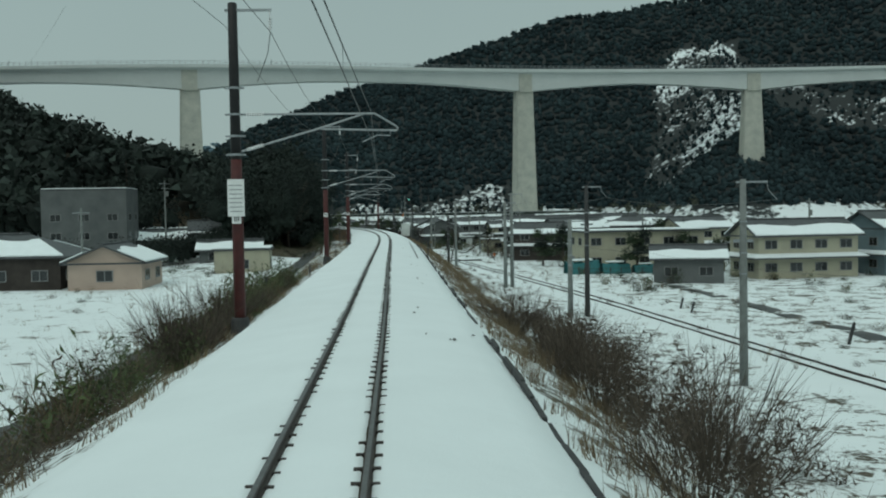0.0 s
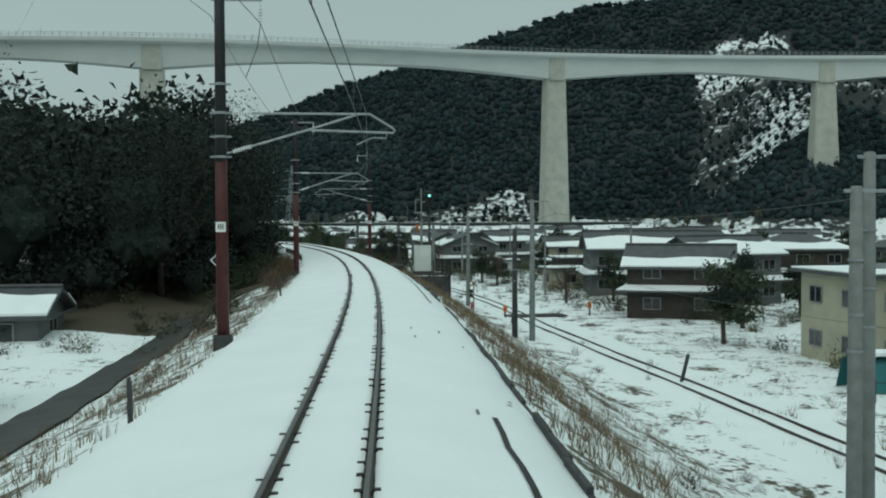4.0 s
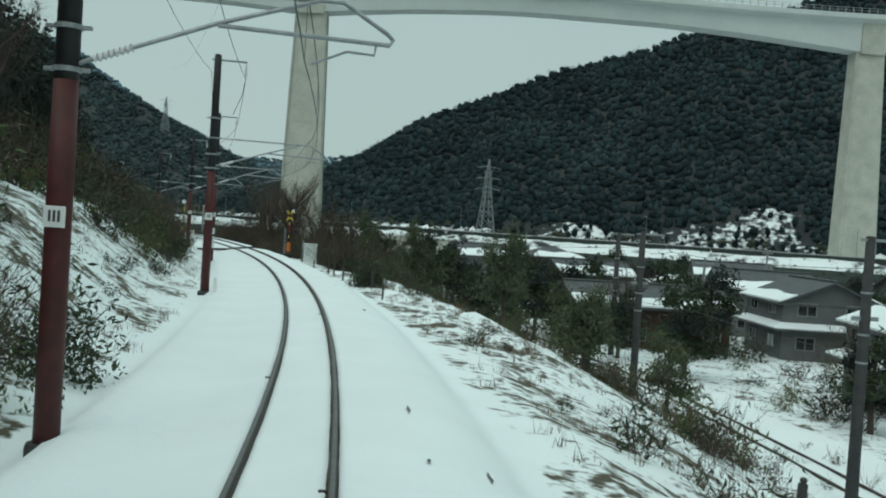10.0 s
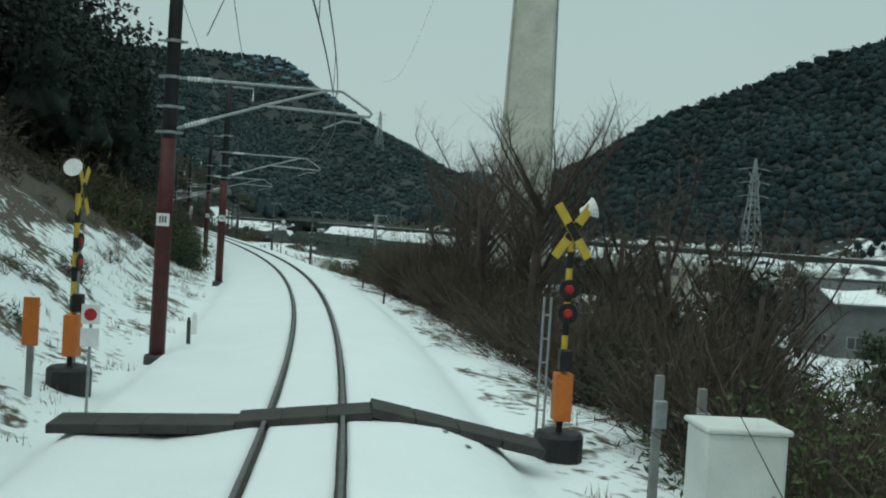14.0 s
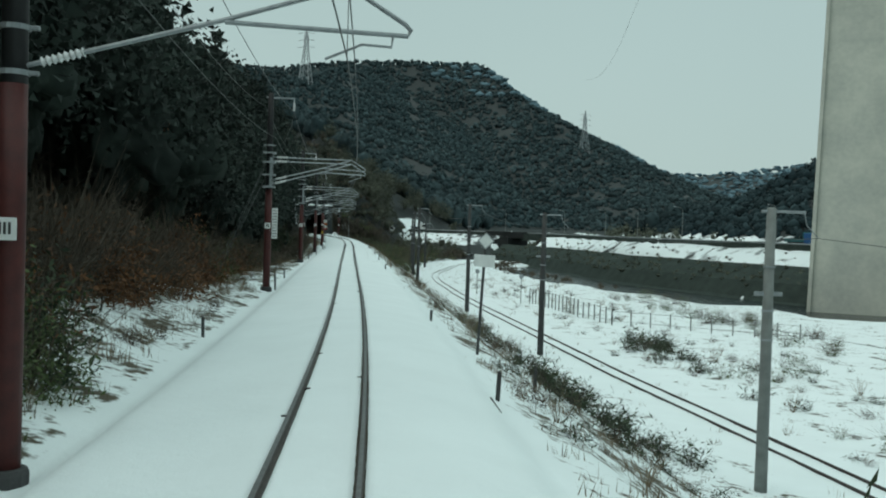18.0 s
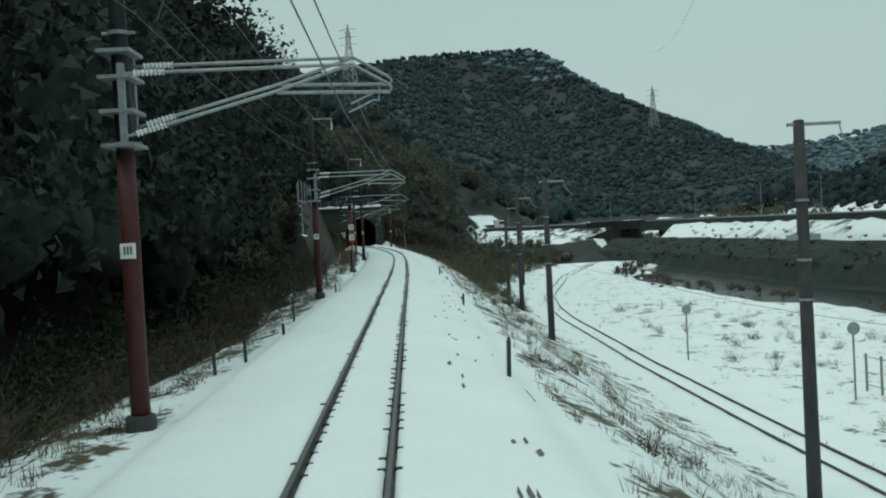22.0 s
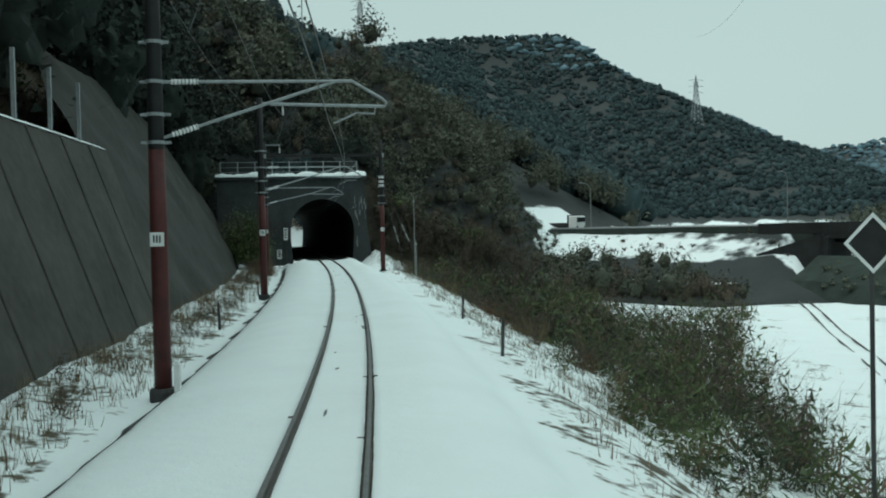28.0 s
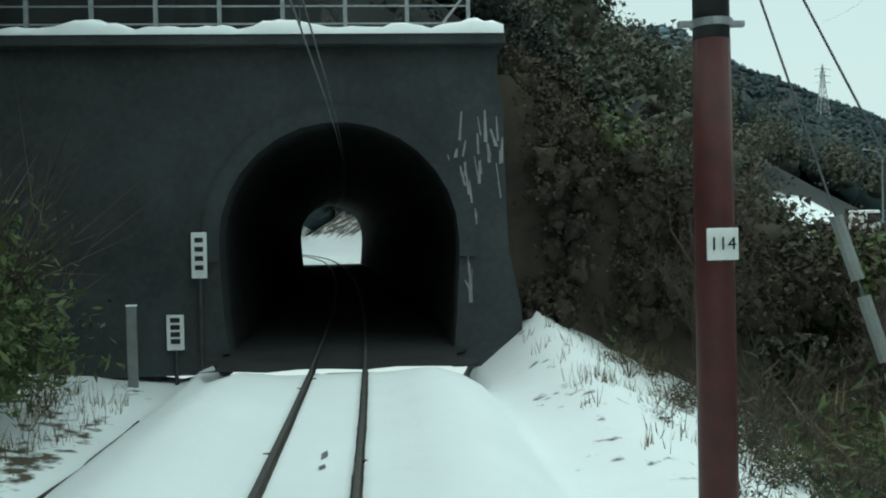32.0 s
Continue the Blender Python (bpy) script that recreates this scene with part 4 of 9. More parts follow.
for s0, s1 in list(zip(WS[:8:2], WS[1:9:2])) + list(zip(WS[8:-1], WS[9:])):
    row = []
    for s in (s0, s1):
        t = wall_top(s)
        foot = FOOT_D
        row += [on(s, foot - 0.36 * (t + 1.2) + 0.04, t + 0.02), on(s, foot - 0.36 * (t + 1.2) - 0.3, t + 0.2), on(s, foot - 0.36 * (t + 1.2) - 0.9, t + 0.1)]
    cap.add([tuple(map(float, p)) for p in row], [(0, 3, 4, 1), (1, 4, 5, 2)])
cap.ob("snow_ridge", M_SNOW, wall)

# sprayed concrete slope between the wall and the tunnel mouth
sv, sf = [], []
ss_row, z_row = np.arange(547.4, 597.3, 0.75), np.concatenate([np.arange(-1.2, 11.6, 0.7), [12.0]])
for i, s in enumerate(ss_row):
    crest = float(np.interp(s, [547, 553, 575, 597], [0.72, 0.95, 1.0, 0.82]))
    for j, z in enumerate(z_row):
        zz = z * crest if z > 0 else z
        dd = float(np.interp(s, [547, 570, 597], [-7.35, -7.5, -7.9])) - 0.46 * zz - 0.008 * max(zz, 0) ** 2
        x, y, _ = on(s, dd)
        dd += 0.28 * float(wave(np.array([x]), np.array([y + 2.3 * zz]), 3.2, 1)[0]) + 0.10 * math.sin(2.1 * s + 1.7 * zz) * math.cos(1.3 * s)
        sv.append(tuple(map(float, on(s, dd, zz))))
nz = len(z_row)
for i in range(len(ss_row) - 1):
    for j in range(nz - 1):
        k = i * nz + j
        sf.append((k, k + 1, k + nz + 1, k + nz))
slope = new("sprayed_slope", mesh_of("sprayed_slope", sv, sf, M_SPRAY, True))
tagged(slope, "steep dark sprayed-concrete slope beside the tunnel mouth, streaked with damp", "slope", kind="structure")


# ---- overhead line masts ----
MAST_H = 10.2


def mast(m, side=1, label="", height=MAST_H, reach=4.2, double=False, plain=False, sign=None, colour=None):
    """A tubular mast with bands, feeder bracket, cantilever and number plate. side: +1 reaches to the mast's right; reach: metres to the wires."""
    e = empty("overhead_line_mast", m, label or "red-brown tubular steel mast carrying overhead wires", "mast", "masts of the upper line")
    Build().turned([(0.19, -1.2), (0.185, 3.6), (0.175, 5.2)], 14).ob("lower_tube", colour or M_MAST, e, smooth=True)
    Build().turned([(0.173, 5.2), (0.15, height), (0.11, height + 0.04)], 14).ob("upper_tube", M_MASTTOP if height > 7 else M_MAST, e, label="dark painted top", smooth=True)
    Build().turned([(0.30, -1.25), (0.30, -0.02), (0.27, 0.05), (0.19, 0.06)], 12).ob("footing", M_POLE2, e)
    for z in (5.35, 5.95, 6.65, 7.5):
        Build().turned([(0.20, z - 0.035), (0.20, z + 0.035)], 14).ob("band", M_STEEL, e, label="pale steel band")
        Build().box(-0.32, 0.32, -0.035, 0.035, z - 0.03, z + 0.03, 0.01).ob("band_lug", M_STEEL, e)
    k = Build().box(-0.15, 0.15, -0.225, -0.205, 3.12, 3.42, 0.008).ob("number_plate", M_WHITE, e, label="white number plate")
    Build().box(-0.08, -0.045, -0.232, -0.227, 3.2, 3.36).box(-0.018, 0.018, -0.232, -0.227, 3.2, 3.36).box(0.045, 0.08, -0.232, -0.227, 3.2, 3.36).ob("lettering", M_POLE2, k)
    if plain:
        return e
    s = side
    Build().box(min(-0.25 * s, 1.25 * s), max(-0.25 * s, 1.25 * s), -0.04, 0.04, height - 0.24, height - 0.16, 0.01).ob("feeder_bracket", M_STEEL, e)
    hang = Build().turned([(0.02, height - 0.2), (0.02, height - 0.45)] + [(0.03 if j % 2 else 0.07, height - 0.47 - 0.045 * j) for j in range(9)], 10, Matrix.Translation((1.2 * s, 0, 0)))
    hang.ob("insulator", M_PORC, e, label="white porcelain insulator")
    Build().tube([(1.2 * s, 0, height - 0.9), (1.1 * s, 0, height - 1.6), (0.75 * s, 0, height - 2.5)], 0.014, 5).ob("jumper_wire", M_WIRE, e)
    for dy in ((-0.38, 0.38) if double else (0,)):
        c = Build()
        up = 0.26 if dy > 0 else 0.0
        z1, z0 = 6.65 + up, 5.45 + up
        over = 0.0 if double else 0.32
        tip = [((reach + over) * s, dy, z1 - 0.02), ((reach + over + 0.66) * s, dy, z1 - 0.42), ((reach + over + 0.74) * s, dy, z1 - 0.50), ((reach + over + 0.70) * s, dy, z1 - 0.58), ((reach - 1.45) * s, dy, z1 - 0.50)]
        c.tube([(0.15 * s, dy, z1)] + tip, 0.034, 8)
        c.tube([(0.15 * s, dy, z0), ((reach - 1.45) * s, dy, z1 - 0.47), ((reach - 0.05) * s, dy, z1 - 0.03)], 0.034, 8)
        co = c.ob("cantilever", M_STEEL, e, label="galvanised tube cantilever")
        st = Build().tube([((reach + over + 0.5) * s, dy, z1 - 0.58), ((reach + over + 0.48) * s, dy, z1 - 0.74), ((reach + 0.4) * s, dy, z1 - 0.72), ((reach - 0.1) * s, dy, z1 - 0.94)], 0.02, 6)
        st.ob("steady_arm", M_STEEL, co)
        for z in (z0, z1):
            rise = 0.0 if z == z1 else (z1 - 0.47 - z0) / (reach - 1.6)
            rib = [(0.035 if j % 2 else 0.072, 0.04 * j) for j in range(15)]
            tilt = Matrix.Rotation(math.atan2(s, rise), 4, "Y")
            Build().turned(rib, 9, Matrix.Translation((0.36 * s, dy, z + rise * 0.21)) @ tilt).ob("insulator", M_PORC, co)
        if dy:
            Build().box(min(0.05 * s, 0.17 * s), max(0.05 * s, 0.17 * s), dy - 0.06, dy + 0.06, z0 - 0.15, z1 + 0.2).ob("spacer_post", M_STEEL, e)
    if double:
        for z in (5.3, 5.95, 6.6, 7.1):
            Build().box(-0.32, 0.32, -0.47, 0.47, z - 0.035, z + 0.035).ob("clamp_plate", M_STEEL, e)
    return e


MASTS = [(31.5, -4.2, 1, 0), (74, -4.3, 1, 0), (111, -4.1, 1, 0), (147, -3.8, 1, 0), (179, 4.5, -1, 0), (206.5, -3.5, 1, 0), (235, -3.8, 1, 0),
         (260.2, -3.55, 1, 0), (285, -3.7, 1, 0), (312, -3.8, 1, 0), (345, -4.2, 1, 0), (383, -4.3, 1, 1), (422.5, -4.5, 1, 1), (459, -4.5, 1, 1),
         (491, -4.3, 1, 0), (528, -3.9, 1, 0), (557.5, -4.1, 1, 0), (583, -5.0, 1, 0)]
for s, d, side, dbl in MASTS:
    mast(at(s, d, -0.6), side, "red-brown mast with twin cantilevers and pale fittings" if dbl else "", reach=abs(d), double=bool(dbl))
end_mast = mast(at(582.9, 4.07, -0.63), -1, "red-brown stay mast beside the tunnel mouth with weighted stays", height=10.3, plain=True)
for o in [o for o in end_mast.children if o.name.startswith("number_plate")]:
    for q in list(o.children):
        bpy.data.objects.remove(q)
words("numerals", "114", 0.17, M_BLACK, end_mast, Matrix.Translation((0, -0.232, 3.27)) @ Matrix.Rotation(radians(90), 4, "X"))

gantry = empty("cross_beam", at(582.95, 0.0, 0.0), "dark steel beam spanning between two masts above the track", "beam")
Build().box(-5.4, 4.4, -0.09, 0.09, 8.42, 8.62, 0.01).ob("beam", M_MASTTOP, gantry)
for x in (-5.0, 4.2):
    Build().turned([(0.17, 8.36), (0.17, 8.68)], 12, Matrix.Translation((x, 0, 0))).ob("clamp", M_STEEL, gantry)

# notice boards on masts
def board(e, x0, x1, z0, z1, name, material, label):
    return Build().box(x0, x1, -0.245, -0.215, z0, z1, 0.01).ob(name, material, e, label=label)


for o in [o for o in bpy.data.objects if o.name.startswith("overhead_line_mast")]:
    s0, _ = lateral([o.matrix_basis.translation.x], [o.matrix_basis.translation.y])
    if abs(s0[0] - 31.5) < 2:
        b = board(o, -0.27, 0.27, 3.35, 4.55, "notice_board", M_WHITE, "large white notice board")
        for j in range(7):
            Build().box(-0.2, 0.2, -0.252, -0.246, 3.5 + j * 0.14, 3.53 + j * 0.14).ob("line_of_writing", M_STEEL, b)
    if abs(s0[0] - 261) < 2:
        b = board(o, -0.17, 0.17, 1.95, 2.35, "number_board", M_WHITE, "white board with a blue number")
        words("numerals", "3", 0.36, M_BLUEP, b, Matrix.Translation((0, -0.25, 2.15)) @ Matrix.Rotation(radians(90), 4, "X"))
        b = board(o, -0.17, 0.17, 1.0, 1.8, "notice_board", M_WHITE, "white notice board with a blue mark")
        Build().box(-0.1, 0.1, -0.252, -0.246, 1.6, 1.7).box(-0.02, 0.04, -0.252, -0.246, 1.15, 1.6).ob("lettering", M_BLUEP, b)
    if abs(s0[0] - 383) < 2:
        b = Build().box(0.2, 0.5, -0.03, 0.0, 2.6, 4.2, 0.01).ob("notice_board", M_WHITE, o, label="tall white board with rows of writing")
        for j in range(10):
            Build().box(0.23, 0.47, -0.036, -0.031, 2.7 + j * 0.15, 2.73 + j * 0.15).ob("line_of_writing", M_BLACK, b)
    if abs(s0[0] - 491) < 2:
        b = board(o, -0.16, 0.16, 1.85, 2.2, "warning_plate", M_YELLOW, "yellow warning plate")

# ---- wires ----
def wire(name, pts, r, label, group=""):
    o = Build().tube(pts, r, 5).ob(name, M_WIRE)
    return tagged(o, label, "wire", group)


SUP = [(s, d + (4.0 if side > 0 else -3.8)) for s, d, side, _ in MASTS]
SUP = [(-30, 0.2)] + SUP + [(640, 0.0), (700, 0.0)]
contact, messenger = [], []
for (s0, d0), (s1, d1) in zip(SUP, SUP[1:]):
    z0 = 5.15 if s0 < 580 else 4.75
    z1 = 5.15 if s1 < 580 else 4.75
    sag = 0.011 * (s1 - s0) if s0 < 580 else 0.1
    drops = []
    n = 12
    stag0 = 0.2 if int(s0) % 2 else -0.2
    stag1 = 0.2 if int(s1) % 2 else -0.2
    for k in range(n):
        u = k / n
        s = s0 + (s1 - s0) * u
        zc = z0 + (z1 - z0) * u
        lat = stag0 + (stag1 - stag0) * u
        x, y, _ = on(s, lat)
        h = (0.95 if s0 < 580 else 0.35) - 4 * sag * u * (1 - u)
        contact.append((float(x), float(y), zc))
        messenger.append((float(x), float(y), zc + h))
        if k % 3 == 0 and s < 590:
            drops.append(((float(x), float(y), zc), (float(x), float(y), zc + h)))
    dr = Build()
    for a, b in drops:
        dr.tube([a, b], 0.006, 4)
    if drops:
        tagged(dr.ob("dropper_wire", M_WIRE), "thin dropper wires between contact and messenger wire", "wire", kind="stuff")
wire("contact_wire", contact, 0.011, "copper contact wire above the track")
wire("messenger_wire", messenger, 0.012, "messenger wire above the contact wire")


def hung(name, posts, sag, r, label):
    pts = []
    for a, b in zip(posts, posts[1:]):
        for k in range(8):
            u = k / 8
            p = Vector(a).lerp(Vector(b), u)
            p.z -= 4 * sag * u * (1 - u) * (Vector(a) - Vector(b)).length / 40
            pts.append(tuple(p))
    pts.append(posts[-1])
    return wire(name, pts, r, label)


left = [(s, d) for s, d, side, _ in MASTS if side > 0]
hung("feeder_wire", [tuple(map(float, on(s, d + 1.2, MAST_H - 1.5))) for s, d in [(-12, -3.6)] + left[:-1]], 0.6, 0.012, "feeder wire slung along the mast tops")
hung("feeder_wire", [tuple(map(float, on(s, d - 0.25, MAST_H - 1.3))) for s, d in [(-12, -3.6)] + left[:-1]], 0.7, 0.010, "feeder wire slung along the mast tops")
hung("feeder_wire", [tuple(map(float, on(s, d + 0.3, 7.3))) for s, d in left[9:13]], 0.5, 0.010, "second feeder wire on the masts of the straight")
# weighted stays of the mast at the tunnel
for k, (a, b) in enumerate((((0.0, 0.0, 7.0), (1.7, -1.4, 0.0)), ((0.0, 0.0, 7.3), (2.9, -1.6, 0.0)))):
    p, q = Vector(a), Vector(b)
    w = Build().tube([p, q], 0.012, 5)
    st = w.ob("stay_wire", M_WIRE, end_mast)
    Build().tube([p.lerp(q, 0.50), p.lerp(q, 0.58)], 0.06, 8).tube([p.lerp(q, 0.60), p.lerp(q, 0.68)], 0.06, 8).ob("stay_insulator", M_POLE3, st, label="grey tension insulator")
for z in (6.75, 7.05, 7.4):
    Build().turned([(0.2, z - 0.09), (0.2, z + 0.09)], 12).ob("stay_collar", M_PORC, end_mast)

# ---- poles of the lower line ----
def low_pole(m, height, side, label, material, group="poles of the lower line", second=True):
    e = empty("wooden_pole" if material is M_BROWNW else "line_pole", m, label, "pole", group)
    Build().turned([(0.23, -0.6), (0.19, height * 0.6), (0.16, height), (0.1, height + 0.03)], 10).ob("shaft", material, e, smooth=True)
    Build().box(min(-0.35 * side, 1.25 * side), max(-0.35 * side, 1.25 * side), -0.05, 0.05, height - 0.16, height - 0.06, 0.01).ob("crossarm", M_STEEL, e)
    Build().tube([(1.2 * side, 0, height - 0.1), (1.3 * side, 0, height - 0.55), (1.75 * side, 0, height - 1.0)], 0.02, 6).ob("hanger", M_STEEL, e)
    for z in (height * 0.55, height * 0.65, height * 0.8):
        Build().turned([(0.215, z - 0.035), (0.215, z + 0.035)], 10).ob("band", M_STEEL, e)
    if second:
        Build().box(-0.5, 0.5, -0.04, 0.04, height * 0.70, height * 0.71 + 0.05).ob("lower_crossarm", M_STEEL, e)
    return e


POLES2 = [(47, 18.3, 10.4, M_POLE3), (79, 16.9, 11.0, M_POLE2), (108.5, 14.5, 11.0, M_POLE3), (150.5, 13.2, 10.6, M_POLE3), (174.5, 13.6, 9.6, M_POLE3),
          (203, 17.2, 9.8, M_POLE2), (223, 19.4, 9.8, M_POLE2), (241.5, 19.2, 9.6, M_POLE2), (258, 25.8, 9.6, M_POLE2), (318, 22.8, 9.6, M_POLE2), (364, 14.6, 10.2, M_POLE3),
          (398, 13.6, 10.4, M_POLE2), (431.5, 12.5, 11.7, M_POLE2), (464.5, 9.6, 11.8, M_POLE2), (490.5, 10.9, 11.5, M_POLE2), (513.5, 12.6, 11.0, M_POLE2), (536, 18.3, 10.0, M_POLE2)]
tops = []
for s, d, h, mt in POLES2:
    low_pole(at(s, d, -6.3), h, 1, "dark pole of the lower railway with a short bracket" if mt is M_POLE2 else "grey concrete pole beside the lower railway", mt)
    tops.append(tuple(map(float, on(s, d + 1.75, -6.3 + h - 1.0))))
low_pole(at(77.5, 15.2, -6.3), 8.2, 1, "grey wooden service pole standing beside a taller one", M_POLE3, second=False)
low_pole(at(107.5, 13.6, -6.3), 10.0, 1, "grey wooden service pole standing beside a taller one", M_POLE3, second=False)
low_pole(at(151.8, 12.2, -6.3), 8.4, 1, "dark wooden service pole standing beside a taller one", M_POLE2, second=False)
hung("lower_line_wire", tops, 0.55, 0.013, "wire slung between the poles of the lower line")
hung("lower_line_wire", [tuple(map(float, on(s, line2(s), -0.9))) for s, d, h, mt in POLES2], 0.35, 0.010, "contact wire of the lower line")


# ---- woods ----
ICO_V = np.array([(0, 0, 1)] + [(0.894 * math.cos(k * 1.2566), 0.894 * math.sin(k * 1.2566), 0.447) for k in range(5)]
                 + [(0.894 * math.cos(k * 1.2566 + 0.628), 0.894 * math.sin(k * 1.2566 + 0.628), -0.447) for k in range(5)] + [(0, 0, -1)])
ICO_F = np.array([(0, 1 + k, 1 + (k + 1) % 5) for k in range(5)] + [(1 + k, 6 + k, 1 + (k + 1) % 5) for k in range(5)]
                 + [(1 + (k + 1) % 5, 6 + k, 6 + (k + 1) % 5) for k in range(5)] + [(6 + k, 11, 6 + (k + 1) % 5) for k in range(5)])


def finer(v, f):
    """Each triangle of a ball cut into four."""
    a, b, c = v[f[:, 0]], v[f[:, 1]], v[f[:, 2]]
    ab, bc, ca = [(p + q) / np.linalg.norm(p + q, axis=1, keepdims=True) for p, q in ((a, b), (b, c), (c, a))]
    w = np.concatenate([np.stack(t, 1) for t in ((a, ab, ca), (ab, b, bc), (ca, bc, c), (ab, bc, ca))]).reshape(-1, 3)
    w, back = np.unique(w.round(5), axis=0, return_inverse=True)
    return w, back.reshape(-1, 3)


def crowns(name, pts, sizes, count, leaf, material, seed, label, tall=1.25, kind="stuff", fine=0, core=0.72, loose=0.8):
    """Uneven crowns joined into one mesh: a dense inner mass with count leaf clumps standing off it."""
    g = np.random.default_rng(seed)
    n = len(pts)
    if n == 0:
        return None
    pts, sizes = np.asarray(pts, float), np.asarray(sizes, float)
    ph = g.random((n, 1, 4)) * 6.283
    stretch = np.array([0.5, 0.5, 0.5 * tall])

    def lump(u):
        return (1 + 0.22 * np.sin(u[..., :1] * 4 + ph[..., :1]) * np.cos(u[..., 1:2] * 3.4 + ph[..., 1:2]) + 0.16 * np.sin(u[..., 2:] * 5 + ph[..., 2:3])
                + 0.10 * np.sin(u[..., :1] * 11 + ph[..., 3:4]) * np.sin(u[..., 1:2] * 9 + ph[..., 2:3]))

    u = g.normal(size=(n, count, 3))
    u[..., 2] = np.where(u[..., 2] < -0.3, -u[..., 2], u[..., 2])
    u /= np.linalg.norm(u, axis=2, keepdims=True)
    r = core - 0.06 + (1.06 - core) * g.random((n, count, 1)) ** 1.3
    c = u * r * lump(u) * sizes[:, None, None] * stretch
    c[..., 2] += sizes[:, None] * 0.5 * tall
    c = (c + pts[:, None]).reshape(-1, 3)
    k = len(c)
    out = u.reshape(-1, 3) + loose * g.normal(size=(k, 3))
    a = np.cross(out, g.normal(size=(k, 3)))
    a /= np.linalg.norm(a, axis=1, keepdims=True)
    b = np.cross(out, a)
    b /= np.linalg.norm(b, axis=1, keepdims=True)
    ln = leaf * np.repeat(sizes, count)[:, None] * (0.6 + 0.8 * g.random((k, 1)))
    v = np.stack([c + a * ln, c - 0.5 * a * ln + 0.8 * b * ln, c - 0.5 * a * ln - 0.8 * b * ln], 1).reshape(-1, 3)
    cv, cf = (ICO_V, ICO_F)
    for _ in range(int(fine)):
        cv, cf = finer(cv, cf)
    cv = np.broadcast_to(cv, (n, len(cv), 3))
    w = cv * core * lump(cv) * sizes[:, None, None] * stretch * g.uniform(0.74, 1.14, (n, cv.shape[1], 1))
    w[..., 2] += sizes[:, None] * 0.5 * tall
    m = w.shape[1]
    w = (w + pts[:, None]).reshape(-1, 3)
    f = np.concatenate([np.arange(3 * k), (3 * k + cf[None] + np.arange(n)[:, None, None] * m).ravel()])
    v = np.concatenate([v, w])
    k = len(f) // 3
    me = bpy.data.meshes.new(name)
    me.vertices.add(len(v))
    me.vertices.foreach_set("co", v.astype(np.float32).ravel())
    me.loops.add(3 * k)
    me.loops.foreach_set("vertex_index", f.astype(np.int32))
    me.polygons.add(k)
    me.polygons.foreach_set("use_smooth", np.arange(k) >= n * count)
    me.polygons.foreach_set("loop_start", np.arange(0, 3 * k, 3, dtype=np.int32))
    me.polygons.foreach_set("loop_total", np.full(k, 3, np.int32))
    me.materials.append(material)
    me.update(calc_edges=True)
    o = new(name, me)
    return tagged(o, label, "woods", kind=kind)


g0 = np.random.default_rng(11)


def scatter(x0, x1, y0, y1, step, keep):
    x, y = np.meshgrid(np.arange(x0, x1, step), np.arange(y0, y1, step))
    x, y = x.ravel() + g0.uniform(-0.45, 0.45, x.size) * step, y.ravel() + g0.uniform(-0.45, 0.45, x.size) * step
    z = far_z(x, y)
    ok = keep(x, y, z)
    return np.stack([x, y, z], 1)[ok]


def open_ground(x, y):
    far, _ = near_line(x, y, ROAD_LINE)
    s, d = lateral(x, y)
    strip = (s > -38) & (s < 600) & (d > -116) & (d < 64)
    tun = (s >= 590) & (s < 800) & (np.abs(d) < np.where(s > 664, 7.5, 6.0)) & ((s < 606) | (s > 660))
    return ((far > 13) | (far_z(x, y) > 6)) & ~strip & ~tun


thin = lambda x, y: g0.random(len(x))  # noqa: E731
p = scatter(-240, 620, 470, 790, 3.5, lambda x, y, z: (z > 3) & open_ground(x, y) & ~felled(x, y))
crowns("woods_east", p - (0, 0, 2.4), g0.uniform(4.6, 6.6, len(p)), 12, 0.10, M_WOODS, 1, "dark evergreen woods on the eastern hillside", 0.95, core=0.85, loose=0.4)
p = scatter(-360, 220, 785, 905, 6.0, lambda x, y, z: z > 2)
crowns("woods_valley_end", p - (0, 0, 3.0), g0.uniform(7, 9.5, len(p)), 10, 0.1, M_WOODS, 24, "dark woods where the valley narrows", 0.95, core=0.85, loose=0.4)
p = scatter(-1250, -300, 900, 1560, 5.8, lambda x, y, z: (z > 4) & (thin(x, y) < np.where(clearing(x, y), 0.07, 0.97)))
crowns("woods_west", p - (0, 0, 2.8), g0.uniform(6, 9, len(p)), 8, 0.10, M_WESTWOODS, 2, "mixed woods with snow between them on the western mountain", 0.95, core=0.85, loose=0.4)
p = scatter(-620, -225, 520, 900, 6.0, lambda x, y, z: (z > 2.5) & open_ground(x, y))
close = np.hypot(p[:, 0] + 250, p[:, 1] - 530) < 85
crowns("woods_spur", p[close] - (0, 0, 1.2), g0.uniform(5, 8, close.sum()), 620, 0.034, M_SLOPE, 23, "dark evergreen trees on the slope above the tunnel", 1.25, fine=1, core=0.3, loose=1.4)
p = p[~close]
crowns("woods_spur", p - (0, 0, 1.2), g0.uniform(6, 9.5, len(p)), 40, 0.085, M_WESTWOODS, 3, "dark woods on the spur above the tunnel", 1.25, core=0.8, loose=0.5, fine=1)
p = scatter(-160, 330, 480, 710, 4.2, lambda x, y, z: felled(x, y) & open_ground(x, y) & (thin(x, y) < 0.62))
crowns("young_trees", p - (0, 0, 0.5), g0.uniform(1.8, 4.2, len(p)), 26, 0.13, M_WOODS, 9, "young trees standing in snow on felled ground", 1.4)
